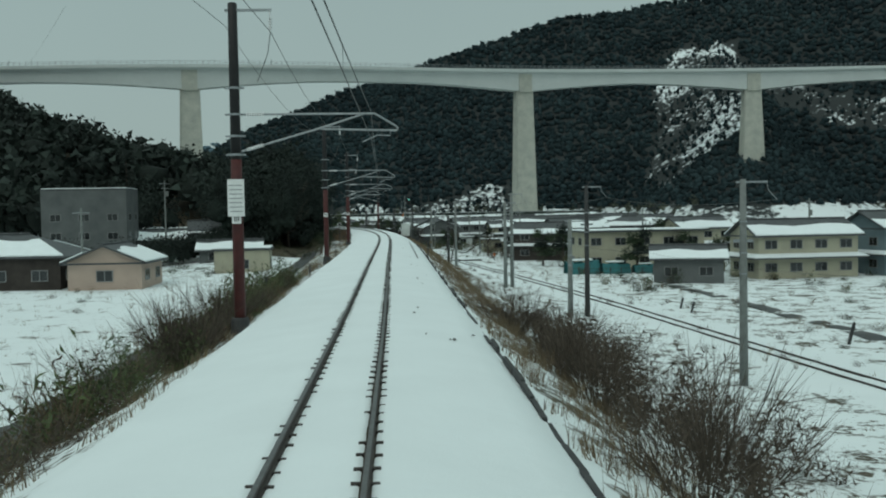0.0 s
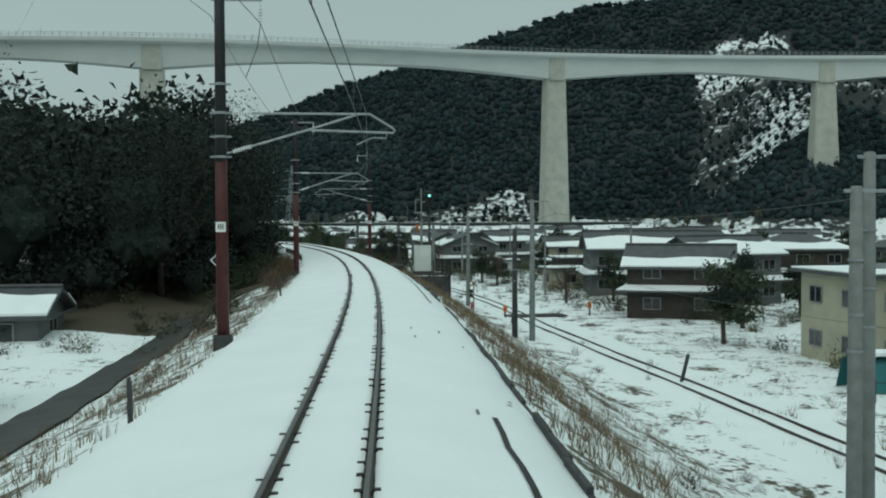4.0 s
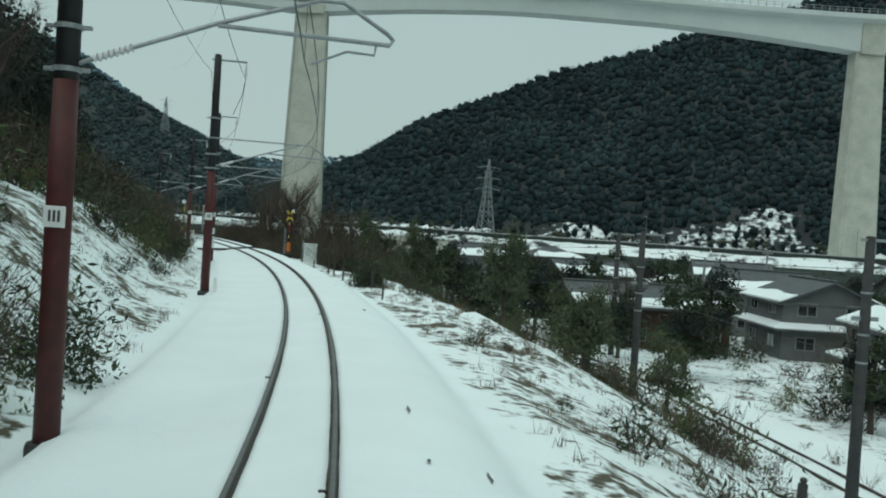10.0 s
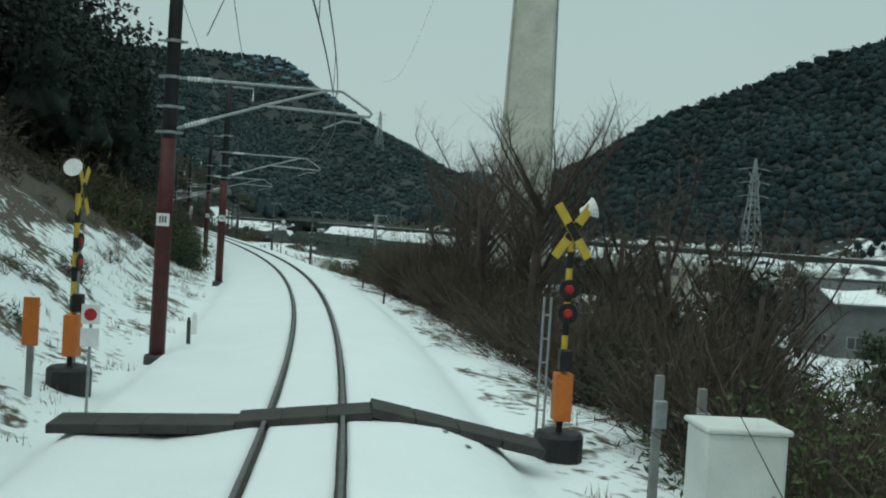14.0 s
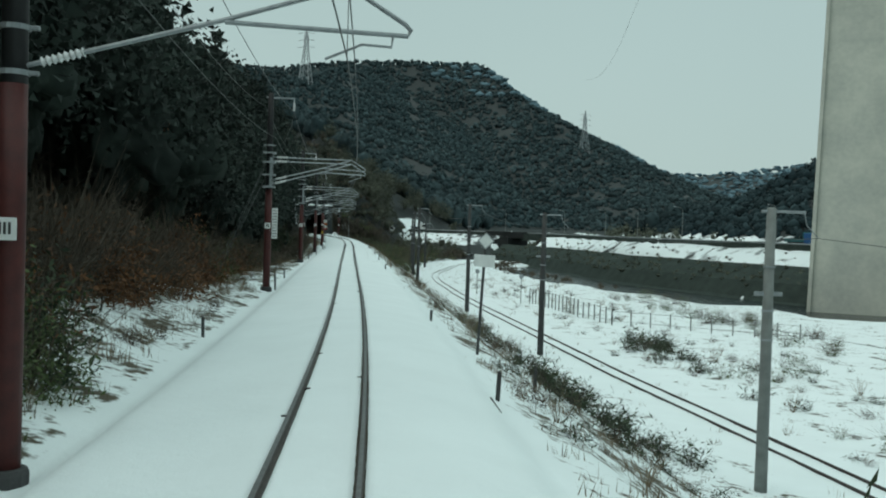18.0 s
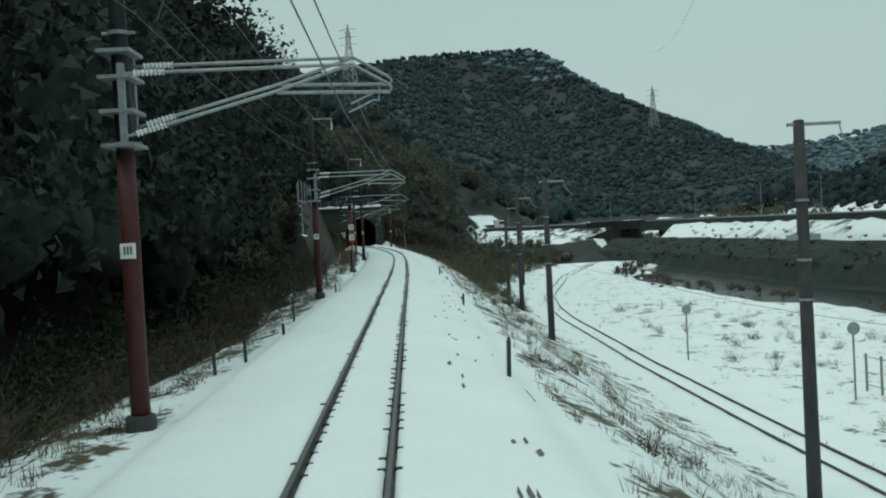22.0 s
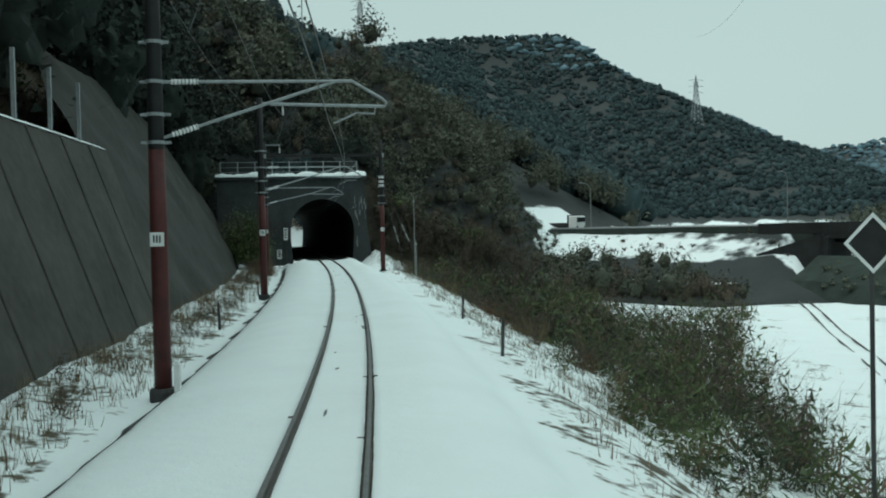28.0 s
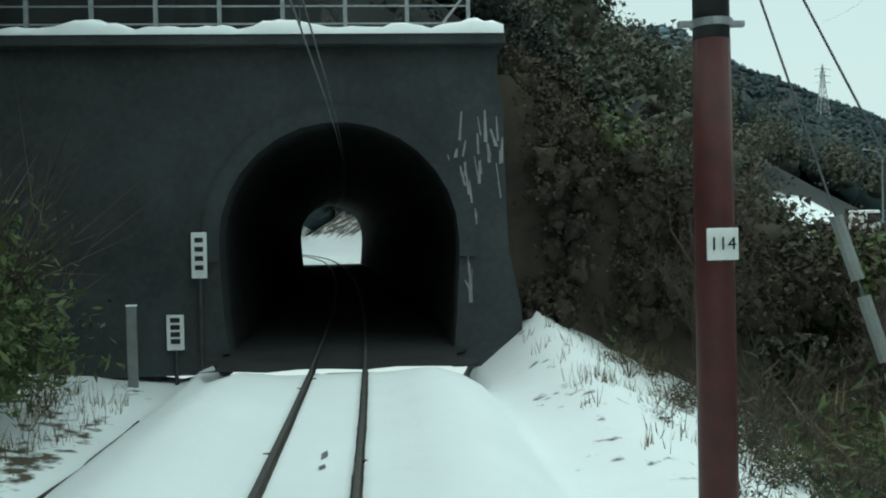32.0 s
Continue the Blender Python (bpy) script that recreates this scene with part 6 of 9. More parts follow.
BROWN, GREEN, MIXED = ("bare1", "bare2"), ("ever1", "ever2", "bamboo"), ("olive", "bare1", "ever1", "bare2", "bamboo")
THICKETS = [
    # right of the line
    (BROWN, 8, 46, 5.5, 12, 44, 1.3, 2.6), (BROWN, 22, 62, 9, 15, 50, 1.6, 3.2), (("stubble",), 8, 150, 3.9, 7, 100, 0.4, 0.9), (("bare2", "stubble"), 60, 150, 7, 11, 30, 0.5, 1.0),
    (("bare1", "russet", "stubble"), 162, 200, 5.5, 10.5, 50, 0.8, 1.7), (("ever1", "ever2", "bare1"), 180, 214, 6.5, 12, 50, 1.0, 2.2),
    (("ever1", "ever2", "stubble"), 212, 262, 5.4, 8, 24, 0.5, 1.0), (("ever1", "ever2", "bamboo", "bare1"), 222, 250, 12.5, 17.5, 50, 1.2, 2.4), (("ever1", "olive", "ever2"), 224, 252, 5.6, 10.5, 46, 0.4, 0.9), (("ever1", "olive", "ever2"), 254, 268, 7.8, 12, 40, 1.3, 2.5), (("ever1", "ever2"), 249, 252, 5.2, 6.4, 5, 0.8, 1.3), (("olive",), 257, 264, 7.6, 9.5, 4, 2.4, 3.2), (("ever1",), 243, 246, 4.6, 5.6, 3, 1.8, 2.4),
    (("bare1", "olive", "ever1", "bare2"), 263, 300, 7.0, 10, 62, 1.8, 3.4), (MIXED, 263, 318, 9.8, 15, 104, 2.6, 4.4), (MIXED, 262, 335, 14, 27, 120, 2.4, 4.4),
    (BROWN, 282, 320, 6.4, 11, 90, 2.4, 4.2), (("bare1", "bare2", "ever1"), 286, 330, 6.0, 8, 50, 1.0, 2.2), (("ever1", "olive", "bare2", "stubble"), 322, 346, 4.9, 13, 80, 0.9, 2.2), (("ever1", "olive", "ever2"), 324, 344, 6, 17, 130, 1.2, 2.2), (("olive", "bare2"), 326, 345, 16, 30, 70, 1.2, 2.4),
    (("ever1", "olive", "ever2"), 334, 345, 8, 18, 60, 1.2, 2.2), (("ever1", "olive", "ever2"), 322, 338, 6.8, 11.5, 60, 2.4, 3.8), (("ever1", "olive"), 332, 343, 9, 14, 40, 2.2, 3.4), (("ever2", "stubble", "bare2"), 350, 420, 4.5, 12, 80, 0.5, 1.3), (("ever2", "ever1"), 358, 400, 7.5, 12.5, 20, 1.0, 1.9), (("stubble", "bare2", "ever2"), 420, 500, 3.9, 10, 80, 0.4, 0.9),
    (("olive", "bamboo", "ever2"), 488, 540, 7.2, 11.5, 80, 1.0, 2.0), (("olive", "bare1", "russet", "stubble"), 536, 592, 8.0, 10.5, 70, 0.9, 1.8), (("stubble", "bare2"), 570, 597, 5.0, 8, 30, 0.5, 1.0),
    (("olive", "bamboo", "ever1", "bare1"), 520, 597, 9.5, 24, 280, 2.0, 3.6), (("olive", "bare2", "ever1", "bamboo"), 556, 598, 9.5, 18, 130, 2.0, 3.8), (("olive", "bare1", "ever2"), 588, 598, 6.4, 9.5, 26, 0.6, 1.5), (("olive", "ever2"), 580, 590, 7.2, 10, 28, 1.2, 2.2),
    (("ever2", "stubble", "bare2"), 20, 150, 26, 46, 120, 0.5, 1.1), (("ever2", "stubble", "bare2"), 360, 500, 19, 36, 150, 0.5, 1.3), (("stubble", "bare2", "ever2"), 180, 345, 15, 32, 150, 0.5, 1.2),
    (MIXED, 226, 345, 27, 50, 90, 1.5, 3.5), (MIXED, 150, 232, 25, 62, 110, 1.2, 2.8), (("bare2", "olive"), 345, 470, 36, 44, 70, 1.2, 2.6),
    (GREEN, 96, 240, 26, 64, 150, 1.2, 2.6), (("ever2", "olive", "ever1"), 200, 262, 28, 62, 90, 1.4, 3.0), (("stubble", "bare2"), 0, 150, 12, 30, 120, 0.4, 0.9),
    # left of the line
    (("olive", "bamboo", "bare1"), 22, 62, -9.4, -5.2, 80, 1.3, 2.5), (("ever1", "olive", "ever2", "bare2"), 328, 348, 8, 40, 230, 1.6, 3.2), (("ever2", "ever1"), 366, 373, 8.5, 13.5, 12, 1.2, 2.0), (("ever2", "olive"), 350, 400, 19, 34, 26, 1.0, 2.2), (("stubble", "bare2", "ever2"), 20, 130, -36, -13, 90, 0.4, 1.0), (("ever1", "olive", "ever2"), 108, 150, -44, -18, 34, 1.0, 2.0),
    (("bare1", "stubble", "russet", "bare2"), 6, 62, -9.2, -5.0, 70, 0.7, 1.7), (("ever1", "bamboo"), 44, 62, -8.5, -5.5, 12, 1.0, 1.9), (("stubble", "bare2"), 62, 140, -8.5, -4.6, 50, 0.4, 0.9),
    (("ever1", "olive", "bare2", "ever2"), 126, 192, -28, -6.5, 170, 0.9, 2.2), (("bare2", "stubble", "russet"), 136, 172, -5.8, -4.3, 70, 0.8, 1.6), (("ever1", "ever2"), 150, 196, -8, -5.0, 70, 1.6, 3.0),
    (("ever1", "ever2", "bare2"), 190, 262, -13, -5.2, 76, 0.5, 1.4), (("olive", "ever1", "bare1"), 196, 214, -11, -5.0, 50, 1.6, 3.0), (("ever1", "bamboo", "olive"), 240, 262, -9.5, -6.0, 22, 1.2, 2.6), (("olive", "bare1", "ever1"), 248, 268, -14, -6.4, 60, 1.8, 3.4),
    (("ever1", "olive", "bare1", "ever2"), 254, 283, -12.5, -5.9, 120, 1.4, 3.0), (("ever1", "bamboo", "bare1"), 200, 262, -18, -10, 90, 2.0, 4.4), (("ever1", "bare1", "bare2"), 262, 312, -18, -11.5, 70, 2.0, 4.0), (("ever2", "stubble", "bare2"), 262, 330, -11, -6.2, 70, 0.5, 1.2),
    (("olive", "ever1", "bamboo"), 316, 352, -9.4, -5.8, 110, 1.8, 3.4), (("bamboo", "olive", "bare1"), 312, 356, -12.5, -6.8, 110, 1.6, 3.2), (("olive", "bare1", "bare2", "ever1"), 316, 346, -9.6, -6.0, 90, 1.2, 2.4), (("bare1", "russet", "russet"), 350, 386, -12, -7.0, 110, 1.6, 3.4), (("ever1", "ever2"), 402, 408, 21.5, 25.5, 16, 1.6, 2.4), (("ever2", "ever1"), 392, 399, 21, 25, 9, 1.0, 1.7), (("ever2", "ever1"), 369, 378, 7.6, 10.6, 14, 1.0, 1.8),
    (("russet", "bare1", "bamboo", "olive"), 380, 416, -12.5, -7.2, 100, 1.6, 3.2), (("red",), 397, 404, -9.4, -8.0, 6, 1.8, 2.5), (("stubble", "bare2"), 330, 420, -7.0, -5.0, 90, 0.4, 0.9),
    (("olive", "bare2", "ever1", "bare1"), 414, 485, -10, -6.6, 120, 1.2, 2.6), (("ever1", "ever2"), 410, 484, -13, -9, 100, 2.4, 4.4), (("stubble", "ever2"), 414, 500, -7, -4.6, 60, 0.4, 0.9),
    (("olive", "bare1"), 474, 485, -10, -6.5, 24, 1.4, 2.8), (("ever1", "ever2", "olive"), 484, 504, -17, -10.4, 90, 2.0, 3.6), (("stubble", "bare2", "bare1"), 500, 597, -6.7, -5.2, 90, 0.5, 1.2), (MIXED, 497, 548, -14, -10.6, 70, 1.6, 3.4), (("bare1", "bare2", "russet", "olive"), 550, 596, -15.5, -13.2, 60, 1.6, 3.2),
    (("bamboo", "olive"), 590, 593.5, -7.4, -5.6, 7, 3.2, 4.3, -0.2), (("stubble", "russet"), 581, 584, -6.0, -4.7, 9, 1.2, 2.2),
]
for row in THICKETS:
    thicket(*row)
for _ in range(60):
    s = rb.uniform(530, 590)
    q = -rb.uniform(4.5, 13)
    d = float(line2(s)) + q
    thicket(("ever1", "olive", "bare1", "bamboo"), s, s + 0.01, d, d + 0.01, 1, 2.0, 3.8)
SPOTS.sort(key=lambda r: r[0])
for r in SPOTS[:300]:
    place(r[3], r[4])
rest = SPOTS[300:]
for s0 in range(0, 600, 75):
    for side in (1, -1):
        here = [(r[3], r[4]) for r in rest if s0 <= r[1] < s0 + 75 and r[2] * side > 0]
        if here:
            undergrowth(here, "brown and green undergrowth in snow " + ("below the line" if side > 0 else "on the slope"))


def grass(name, bands, seed, label):
    """Dead grass standing out of the snow: single blades in clumps, one mesh."""
    g = np.random.default_rng(seed)
    allv = []
    for s0, s1, d0, d1, n, h in bands:
        k = n // 9
        cs, cd = g.uniform(s0, s1, k), g.uniform(d0, d1, k)
        s = np.repeat(cs, 9) + g.normal(0, 0.13, 9 * k)
        d = np.repeat(cd, 9) + g.normal(0, 0.13, 9 * k)
        x, y, _ = on(s, d)
        z = ground_z(s, d) - 0.02
        b = np.stack([x, y, z], 1)
        a = g.uniform(0, 6.283, len(s))
        w = np.stack([np.cos(a), np.sin(a), 0 * a], 1) * g.uniform(0.006, 0.014, (len(s), 1))
        tip = b + np.stack([g.normal(0, 0.16, len(s)), g.normal(0, 0.16, len(s)), g.uniform(0.4, 1.0, len(s))], 1) * h
        allv.append(np.stack([b - w, b + w, tip], 1).reshape(-1, 3))
    v = np.concatenate(allv)
    o = new(name, mesh_of(name, v, np.arange(len(v)).reshape(-1, 3), M_STRAW))
    return tagged(o, label, "grass", kind="stuff")


grass("dead_grass", [(0, 160, 3.7, 6.5, 16000, 0.55), (0, 160, 6, 11.5, 9000, 0.45), (160, 345, 4.2, 11, 7000, 0.35), (345, 500, 3.8, 11, 9000, 0.35), (500, 598, 4.5, 10, 7000, 0.45),
                     (0, 560, 12, 34, 9000, 0.35)], 31, "dead grass on the bank to the right")
grass("dead_grass", [(0, 140, -9, -4.0, 11000, 0.45), (140, 310, -10, -4.2, 7000, 0.3), (310, 500, -9, -4.8, 12000, 0.4), (500, 597, -7.2, -4.6, 7000, 0.5), (10, 130, -40, -12, 5000, 0.3)], 32,
      "dead grass on the bank to the left")


# leafless trees with limbs
def bare_tree(m, h, seed, label, material=None, spread=0.55):
    g = np.random.default_rng(seed)
    material = material or M_TWIG
    e = empty("bare_tree", m, label, "tree", "leafless trees")
    trunk, limbs, tw = Build(), Build(), []
    trunk.tube([(0, 0, -0.4), (0.05 * h * g.normal() * 0.3, 0.02 * h, h * 0.35), (0.03 * h * g.normal(), 0.03 * h * g.normal(), h * 0.72)], [0.03 * h, 0.022 * h, 0.009 * h], 8)
    trunk.ob("trunk", M_BARK, e, smooth=True)
    for k in range(17):
        a = g.random() * 6.283
        z0 = h * g.uniform(0.18, 0.65)
        p = Vector((0, 0, z0))
        q = p + Vector((math.cos(a), math.sin(a), g.uniform(0.7, 1.5))) * h * g.uniform(0.14, 0.3) * spread * 1.6
        r = q + Vector((math.cos(a + g.normal() * 0.5) * 0.6, math.sin(a + g.normal() * 0.5) * 0.6, g.uniform(0.6, 1.3))) * h * 0.16
        limbs.tube([p, q, r], [0.007 * h, 0.004 * h, 0.0015 * h], 5)
        for _ in range(44):
            t = g.random()
            b = p.lerp(q, t * 2) if t < 0.5 else q.lerp(r, t * 2 - 1)
            tip = b + Vector((g.normal(), g.normal(), abs(g.normal()) + 0.4)) * h * 0.07
            w = Vector((g.normal(), g.normal(), 0)).normalized() * 0.0016 * h
            tw += [tuple(b - w), tuple(b + w), tuple(tip)]
            for _ in range(3):
                b2 = b.lerp(tip, g.uniform(0.3, 0.9))
                t2 = b2 + Vector((g.normal(), g.normal(), g.normal() * 0.7 + 0.4)) * h * 0.04
                tw += [tuple(b2 - w * 0.6), tuple(b2 + w * 0.6), tuple(t2)]
    limbs.ob("bough", M_BARK, e)
    child(new("branching", mesh_of("branching", np.array(tw), np.arange(len(tw)).reshape(-1, 3), material)), e)
    return e


def tree_at(s, d, h, seed, label, material=None):
    z = float(ground_z(np.array([float(s)]), np.array([float(d)]))[0])
    return bare_tree(at(s, d, z), h, seed, label, material)


for k, (s, d, h) in enumerate([(213, -9.5, 11.5), (221, -12, 7.5), (228, -12.5, 8), (240, -14, 7), (206, -12, 8)]):
    tree_at(s, d, h, 40 + k, "grey leafless tree on the snowy slope", M_BARK)
for k, (s, d, h) in enumerate([(294, 7.8, 8.0), (298, 9, 9.0), (302, 7.6, 8.2), (305, 10, 9.6), (309, 8.5, 9.0), (315, 9.5, 8.6), (289, 10.5, 7.5), (320, 11, 8.2), (299, 12.5, 9.2), (312, 12.5, 9.4), (317, 14, 9), (306, 14.5, 9.6), (284, 11, 6.5), (291, 13.5, 8)]):
    tree_at(s, d, h, 60 + k, "brown leafless tree at the edge of the line")
for k, (s, d, h) in enumerate([(600.5, 9, 6.5), (602, 11, 7), (598, 14, 6.5), (594, 13, 5.5), (588, 16, 6), (597, 19, 7), (596, 8.5, 5.0), (601, 6.5, 6), (599, 16.5, 7)]):
    z = float(ground_z(np.array([min(float(s), 598.0)]), np.array([float(d)]))[0])
    bare_tree(at(s, d, z), h, 80 + k, "brown leafless tree beside the tunnel mouth")
for k, (s, d, h) in enumerate([(150, -13, 9), (236, 29, 6), (204, 27, 5), (180, 26, 5), (226, 27, 5), (262, 29, 7), (250, 27, 5)]):
    tree_at(s, d, h, 100 + k, "leafless garden tree by the village houses")


# evergreen garden and wayside trees in the village and along the lower line
def leafy_tree(m, h, key, label, crown=None):
    e = empty("evergreen_tree", m, label, "tree", "evergreen trees in the valley")
    Build().tube([(0, 0, -0.3), (0.02 * h, 0, h * 0.4), (0, 0.02 * h, h * 0.8)], [0.03 * h, 0.022 * h, 0.008 * h], 8).ob("trunk", M_BARK, e)
    for k in range(5):
        o = new("crown", (crown or CROWN)[(key + k) % 3])
        o.parent = e
        a = 2.4 * k + key
        o.matrix_basis = Matrix.Translation((math.cos(a) * 0.14 * h, math.sin(a) * 0.14 * h, h * (0.28 + 0.11 * k))) @ Matrix.Diagonal((h * (0.62 - 0.07 * k), h * (0.62 - 0.07 * k), h * 0.5, 1))
    return e


CROWN = [leaf_mesh("crown", 520, 0.06, M_LEAF, 70 + k, (1, 1, 1), 0.25) for k in range(2)] + [leaf_mesh("crown", 520, 0.06, M_PINE, 73, (1, 1, 1), 0.25)]
GREENCROWN = [leaf_mesh("crown", 900, 0.045, M_SOFTLEAF, 80 + k, (1, 1, 1), 0.2) for k in range(3)]
for k, (x, y, h) in enumerate([(-3, 255, 7), (0, 268, 8), (-7, 262, 6), (24, 150, 6.5), (29, 160, 7), (42, 152, 8), (24, 186, 6), (9, 250, 5), (40, 190, 7), (24, 236, 6), (-14, 296, 7), (-2, 302, 8),
                               (16, 280, 7), (40, 255, 8), (56, 226, 8), (-22, 330, 7), (5, 350, 8), (60, 180, 7), (46, 130, 6), (-40, 362, 7), (-35, 385, 8), (-5, 400, 8), (30, 330, 8), (56, 310, 8), (30, 140, 6), (50, 165, 7), (34, 176, 5), (14, 214, 5), (30, 206, 7), (52, 208, 7), (70, 200, 8), (18, 262, 6), (66, 150, 7), (-8, 318, 7), (22, 312, 7), (-28, 350, 7), (76, 240, 8), (36, 290, 8)]):
    leafy_tree(pose(x, y, -6.3, 0, 0, 50 * k), h, k, "dark evergreen tree standing among the houses")
for k in range(16):
    s, d = 262 + 3.1 * k + 2 * (k % 3), 16.5 + (k * 7) % 15
    z = float(ground_z(np.array([float(s)]), np.array([float(d)]))[0])
    leafy_tree(at(s, d, z), 5.5 + (k * 5) % 4, k, "dark evergreen tree below the line by the village")
for k, (s, d, h, w) in enumerate([(276, 11.2, 7.6, 0.6), (260.5, 10.9, 6.4, 0.55), (246.5, 13.0, 6.8, 0.7), (234, 13.2, 4.4, 0.95), (238, 15.0, 5.0, 0.9), (243, 15.8, 5.4, 0.9), (230, 15.5, 4.2, 0.9), (268, 14.5, 6.0, 0.7), (283, 16, 6.6, 0.7), (256, 17, 5.2, 0.8)]):
    z = float(ground_z(np.array([float(s)]), np.array([float(d)]))[0])
    leafy_tree(at(s, d, z) @ Matrix.Diagonal((w, w, 1, 1)), h, k, "soft green tree standing in snow below the line", GREENCROWN)
for k, (s, d, h) in enumerate([(160, -18, 8), (168, -20, 8)]):
    z = float(ground_z(np.array([float(s)]), np.array([float(d)]))[0])
    leafy_tree(at(s, d, z), h, k, "dark evergreen tree at the edge of the wood")


def tiered_pine(m, h, label):
    e = empty("pine_tree", m, label, "tree")
    Build().tube([(0, 0, -0.5), (0, 0, h)], [0.02 * h, 0.006 * h], 8).ob("trunk", M_BARK, e)
    for k in range(6):
        o = new("bough", CROWN[2])
        o.parent = e
        w = h * (0.62 - 0.085 * k)
        o.matrix_basis = Matrix.Translation((0.03 * h * (-1) ** k, 0.02 * h, h * (0.42 + 0.095 * k))) @ Matrix.Rotation(k * 1.1, 4, "Z") @ Matrix.Diagonal((w, w * 0.85, h * 0.10, 1))
    return e


for s, d, h in ((160, -62, 13), (178, -40, 10)):
    z = float(ground_z(np.array([float(s)]), np.array([float(d)]))[0])
    tiered_pine(at(s, d, z + 2), h, "tall tiered pine rising above the wood")


# ---- houses ----
def house(x, y, z, rz, w, dep, h, roof="gable", wall=None, label="", snow=0.8, pitch=0.42, eave=0.6, floors=1, group=""):
    e = empty("house", pose(x, y, z, 0, 0, rz), label, "house", group)
    wall = wall or M_GREYW
    Build().box(-w / 2, w / 2, -dep / 2, dep / 2, -0.5, h, 0.02).ob("wall", wall, e)
    rh = pitch * dep / 2
    a, b = w / 2 + eave, dep / 2 + eave
    dz = pitch * eave
    r = Build()
    if roof == "flat":
        r.box(-a, a, -b, b, h, h + 0.22, 0.03)
        Build().box(-a + 0.1, a - 0.1, -b + 0.1, b - 0.1, h + 0.22, h + 0.36, 0.06).ob("snow", M_SNOW, e)
        ro = r.ob("roof", M_ROOF, e)
    else:
        hip = b if roof == "hip" else 0.0
        v = [(-a, -b, h - dz), (a, -b, h - dz), (a, b, h - dz), (-a, b, h - dz), (-a + hip, 0, h + rh), (a - hip, 0, h + rh)]
        lo = [(p[0], p[1], p[2] - 0.18) for p in v]
        f = [(0, 1, 5, 4), (2, 3, 4, 5), (1, 2, 5), (3, 0, 4)]
        r.add(v + lo, (f if hip else f[:2]) + [tuple(6 + i for i in q[::-1]) for q in (f if hip else f[:2])] + [(0, 6, 7, 1), (1, 7, 8, 2), (2, 8, 9, 3), (3, 9, 6, 0)]
              + ([] if hip else [(0, 4, 10, 6), (4, 3, 9, 10), (1, 7, 11, 5), (5, 11, 8, 2)]))
        ro = r.ob("roof", M_ROOF, e)
        if not hip:
            for sx in (-1, 1):
                g = Build()
                xx = sx * (w / 2 - 0.02)
                g.add([(xx, -dep / 2, h - 0.02), (xx, dep / 2, h - 0.02), (xx, 0, h + rh - 0.06), (xx - sx * 0.15, -dep / 2, h - 0.02), (xx - sx * 0.15, dep / 2, h - 0.02), (xx - sx * 0.15, 0, h + rh - 0.06)],
                      [(0, 1, 2), (3, 5, 4), (0, 2, 5, 3), (1, 4, 5, 2)])
                g.ob("gable", wall, e)
        Build().tube([(-a + hip, 0, h + rh + 0.05), (a - hip, 0, h + rh + 0.05)], 0.13, 6).ob("ridge_cap", M_ROOF, ro)
        rs = random.Random(int(x * 7 + y * 13))
        for sy in (-1, 1):
            q = Build()
            n = 14
            cover = snow * (1.0 if sy < 0 else 0.85)
            if cover < 0.1:
                continue
            lo0 = 0.02
            rows = []
            for k in range(n + 1):
                u = k / n
                t = cover * (0.86 + 0.10 * math.sin(u * 9 + x) + 0.06 * rs.random())
                xl = (-a + 0.05) + (2 * a - 0.1) * u
                for w_ in (lo0, min(t, 0.97)):
                    shrink = hip * w_ / max(a, 1e-6)
                    px = xl * (1 - shrink * (1 if hip else 0) * 0.98)
                    rows.append((px, sy * b * (1 - w_), h - dz + (rh + dz) * w_))
            up = [(p[0], p[1], p[2] + 0.02) for p in rows]
            top = [(p[0], p[1], p[2] + 0.15) for p in rows]
            m = len(rows)
            f = []
            for k in range(n):
                i = 2 * k
                f += [(m + i, m + i + 2, m + i + 3, m + i + 1), (i, i + 2, m + i + 2, m + i), (i + 1, m + i + 1, m + i + 3, i + 3)]
            f += [(0, m, m + 1, 1), (m - 2, m - 1, 2 * m - 1, 2 * m - 2)]
            q.add(up + top, f).ob("snow", M_SNOW, ro, label="snow lying on the roof")
    if floors == 2 and roof == "hip":
        # a lean-to along the near side
        k = -1 if int(x + y) % 2 else 1
        x0, x1 = sorted((k * w * 0.08, k * (w / 2 - 0.15)))
        y0, y1 = -dep / 2 - 2.4, -dep / 2 + 0.05
        le = Build().box(x0, x1, y0, y1, -0.5, 2.2, 0.02).ob("lean_to", M_BROWNW if int(y) % 2 else wall, e, label="low lean-to against the house")
        sl = [(x0 - 0.4, y0 - 0.5, 2.15), (x1 + 0.4, y0 - 0.5, 2.15), (x1 + 0.4, y1, 3.05), (x0 - 0.4, y1, 3.05)]
        fc = [(0, 1, 2, 3), (7, 6, 5, 4), (0, 4, 5, 1), (1, 5, 6, 2), (2, 6, 7, 3), (3, 7, 4, 0)]
        Build().add([(p[0], p[1], p[2] + 0.14) for p in sl] + sl, fc).ob("roof", M_ROOF, le)
        sn = [(x0 - 0.3, y0 - 0.4, 2.33), (x1 + 0.3, y0 - 0.4, 2.33), (x1 + 0.25, y1 - 0.9, 2.86), (x0 - 0.2, y1 - 0.6, 2.95)]
        Build().add([(p[0], p[1], p[2] + 0.1) for p in sn] + [(p[0], p[1], p[2] - 0.02) for p in sn], fc).ob("snow", M_SNOW, le, label="snow lying on the lean-to roof")
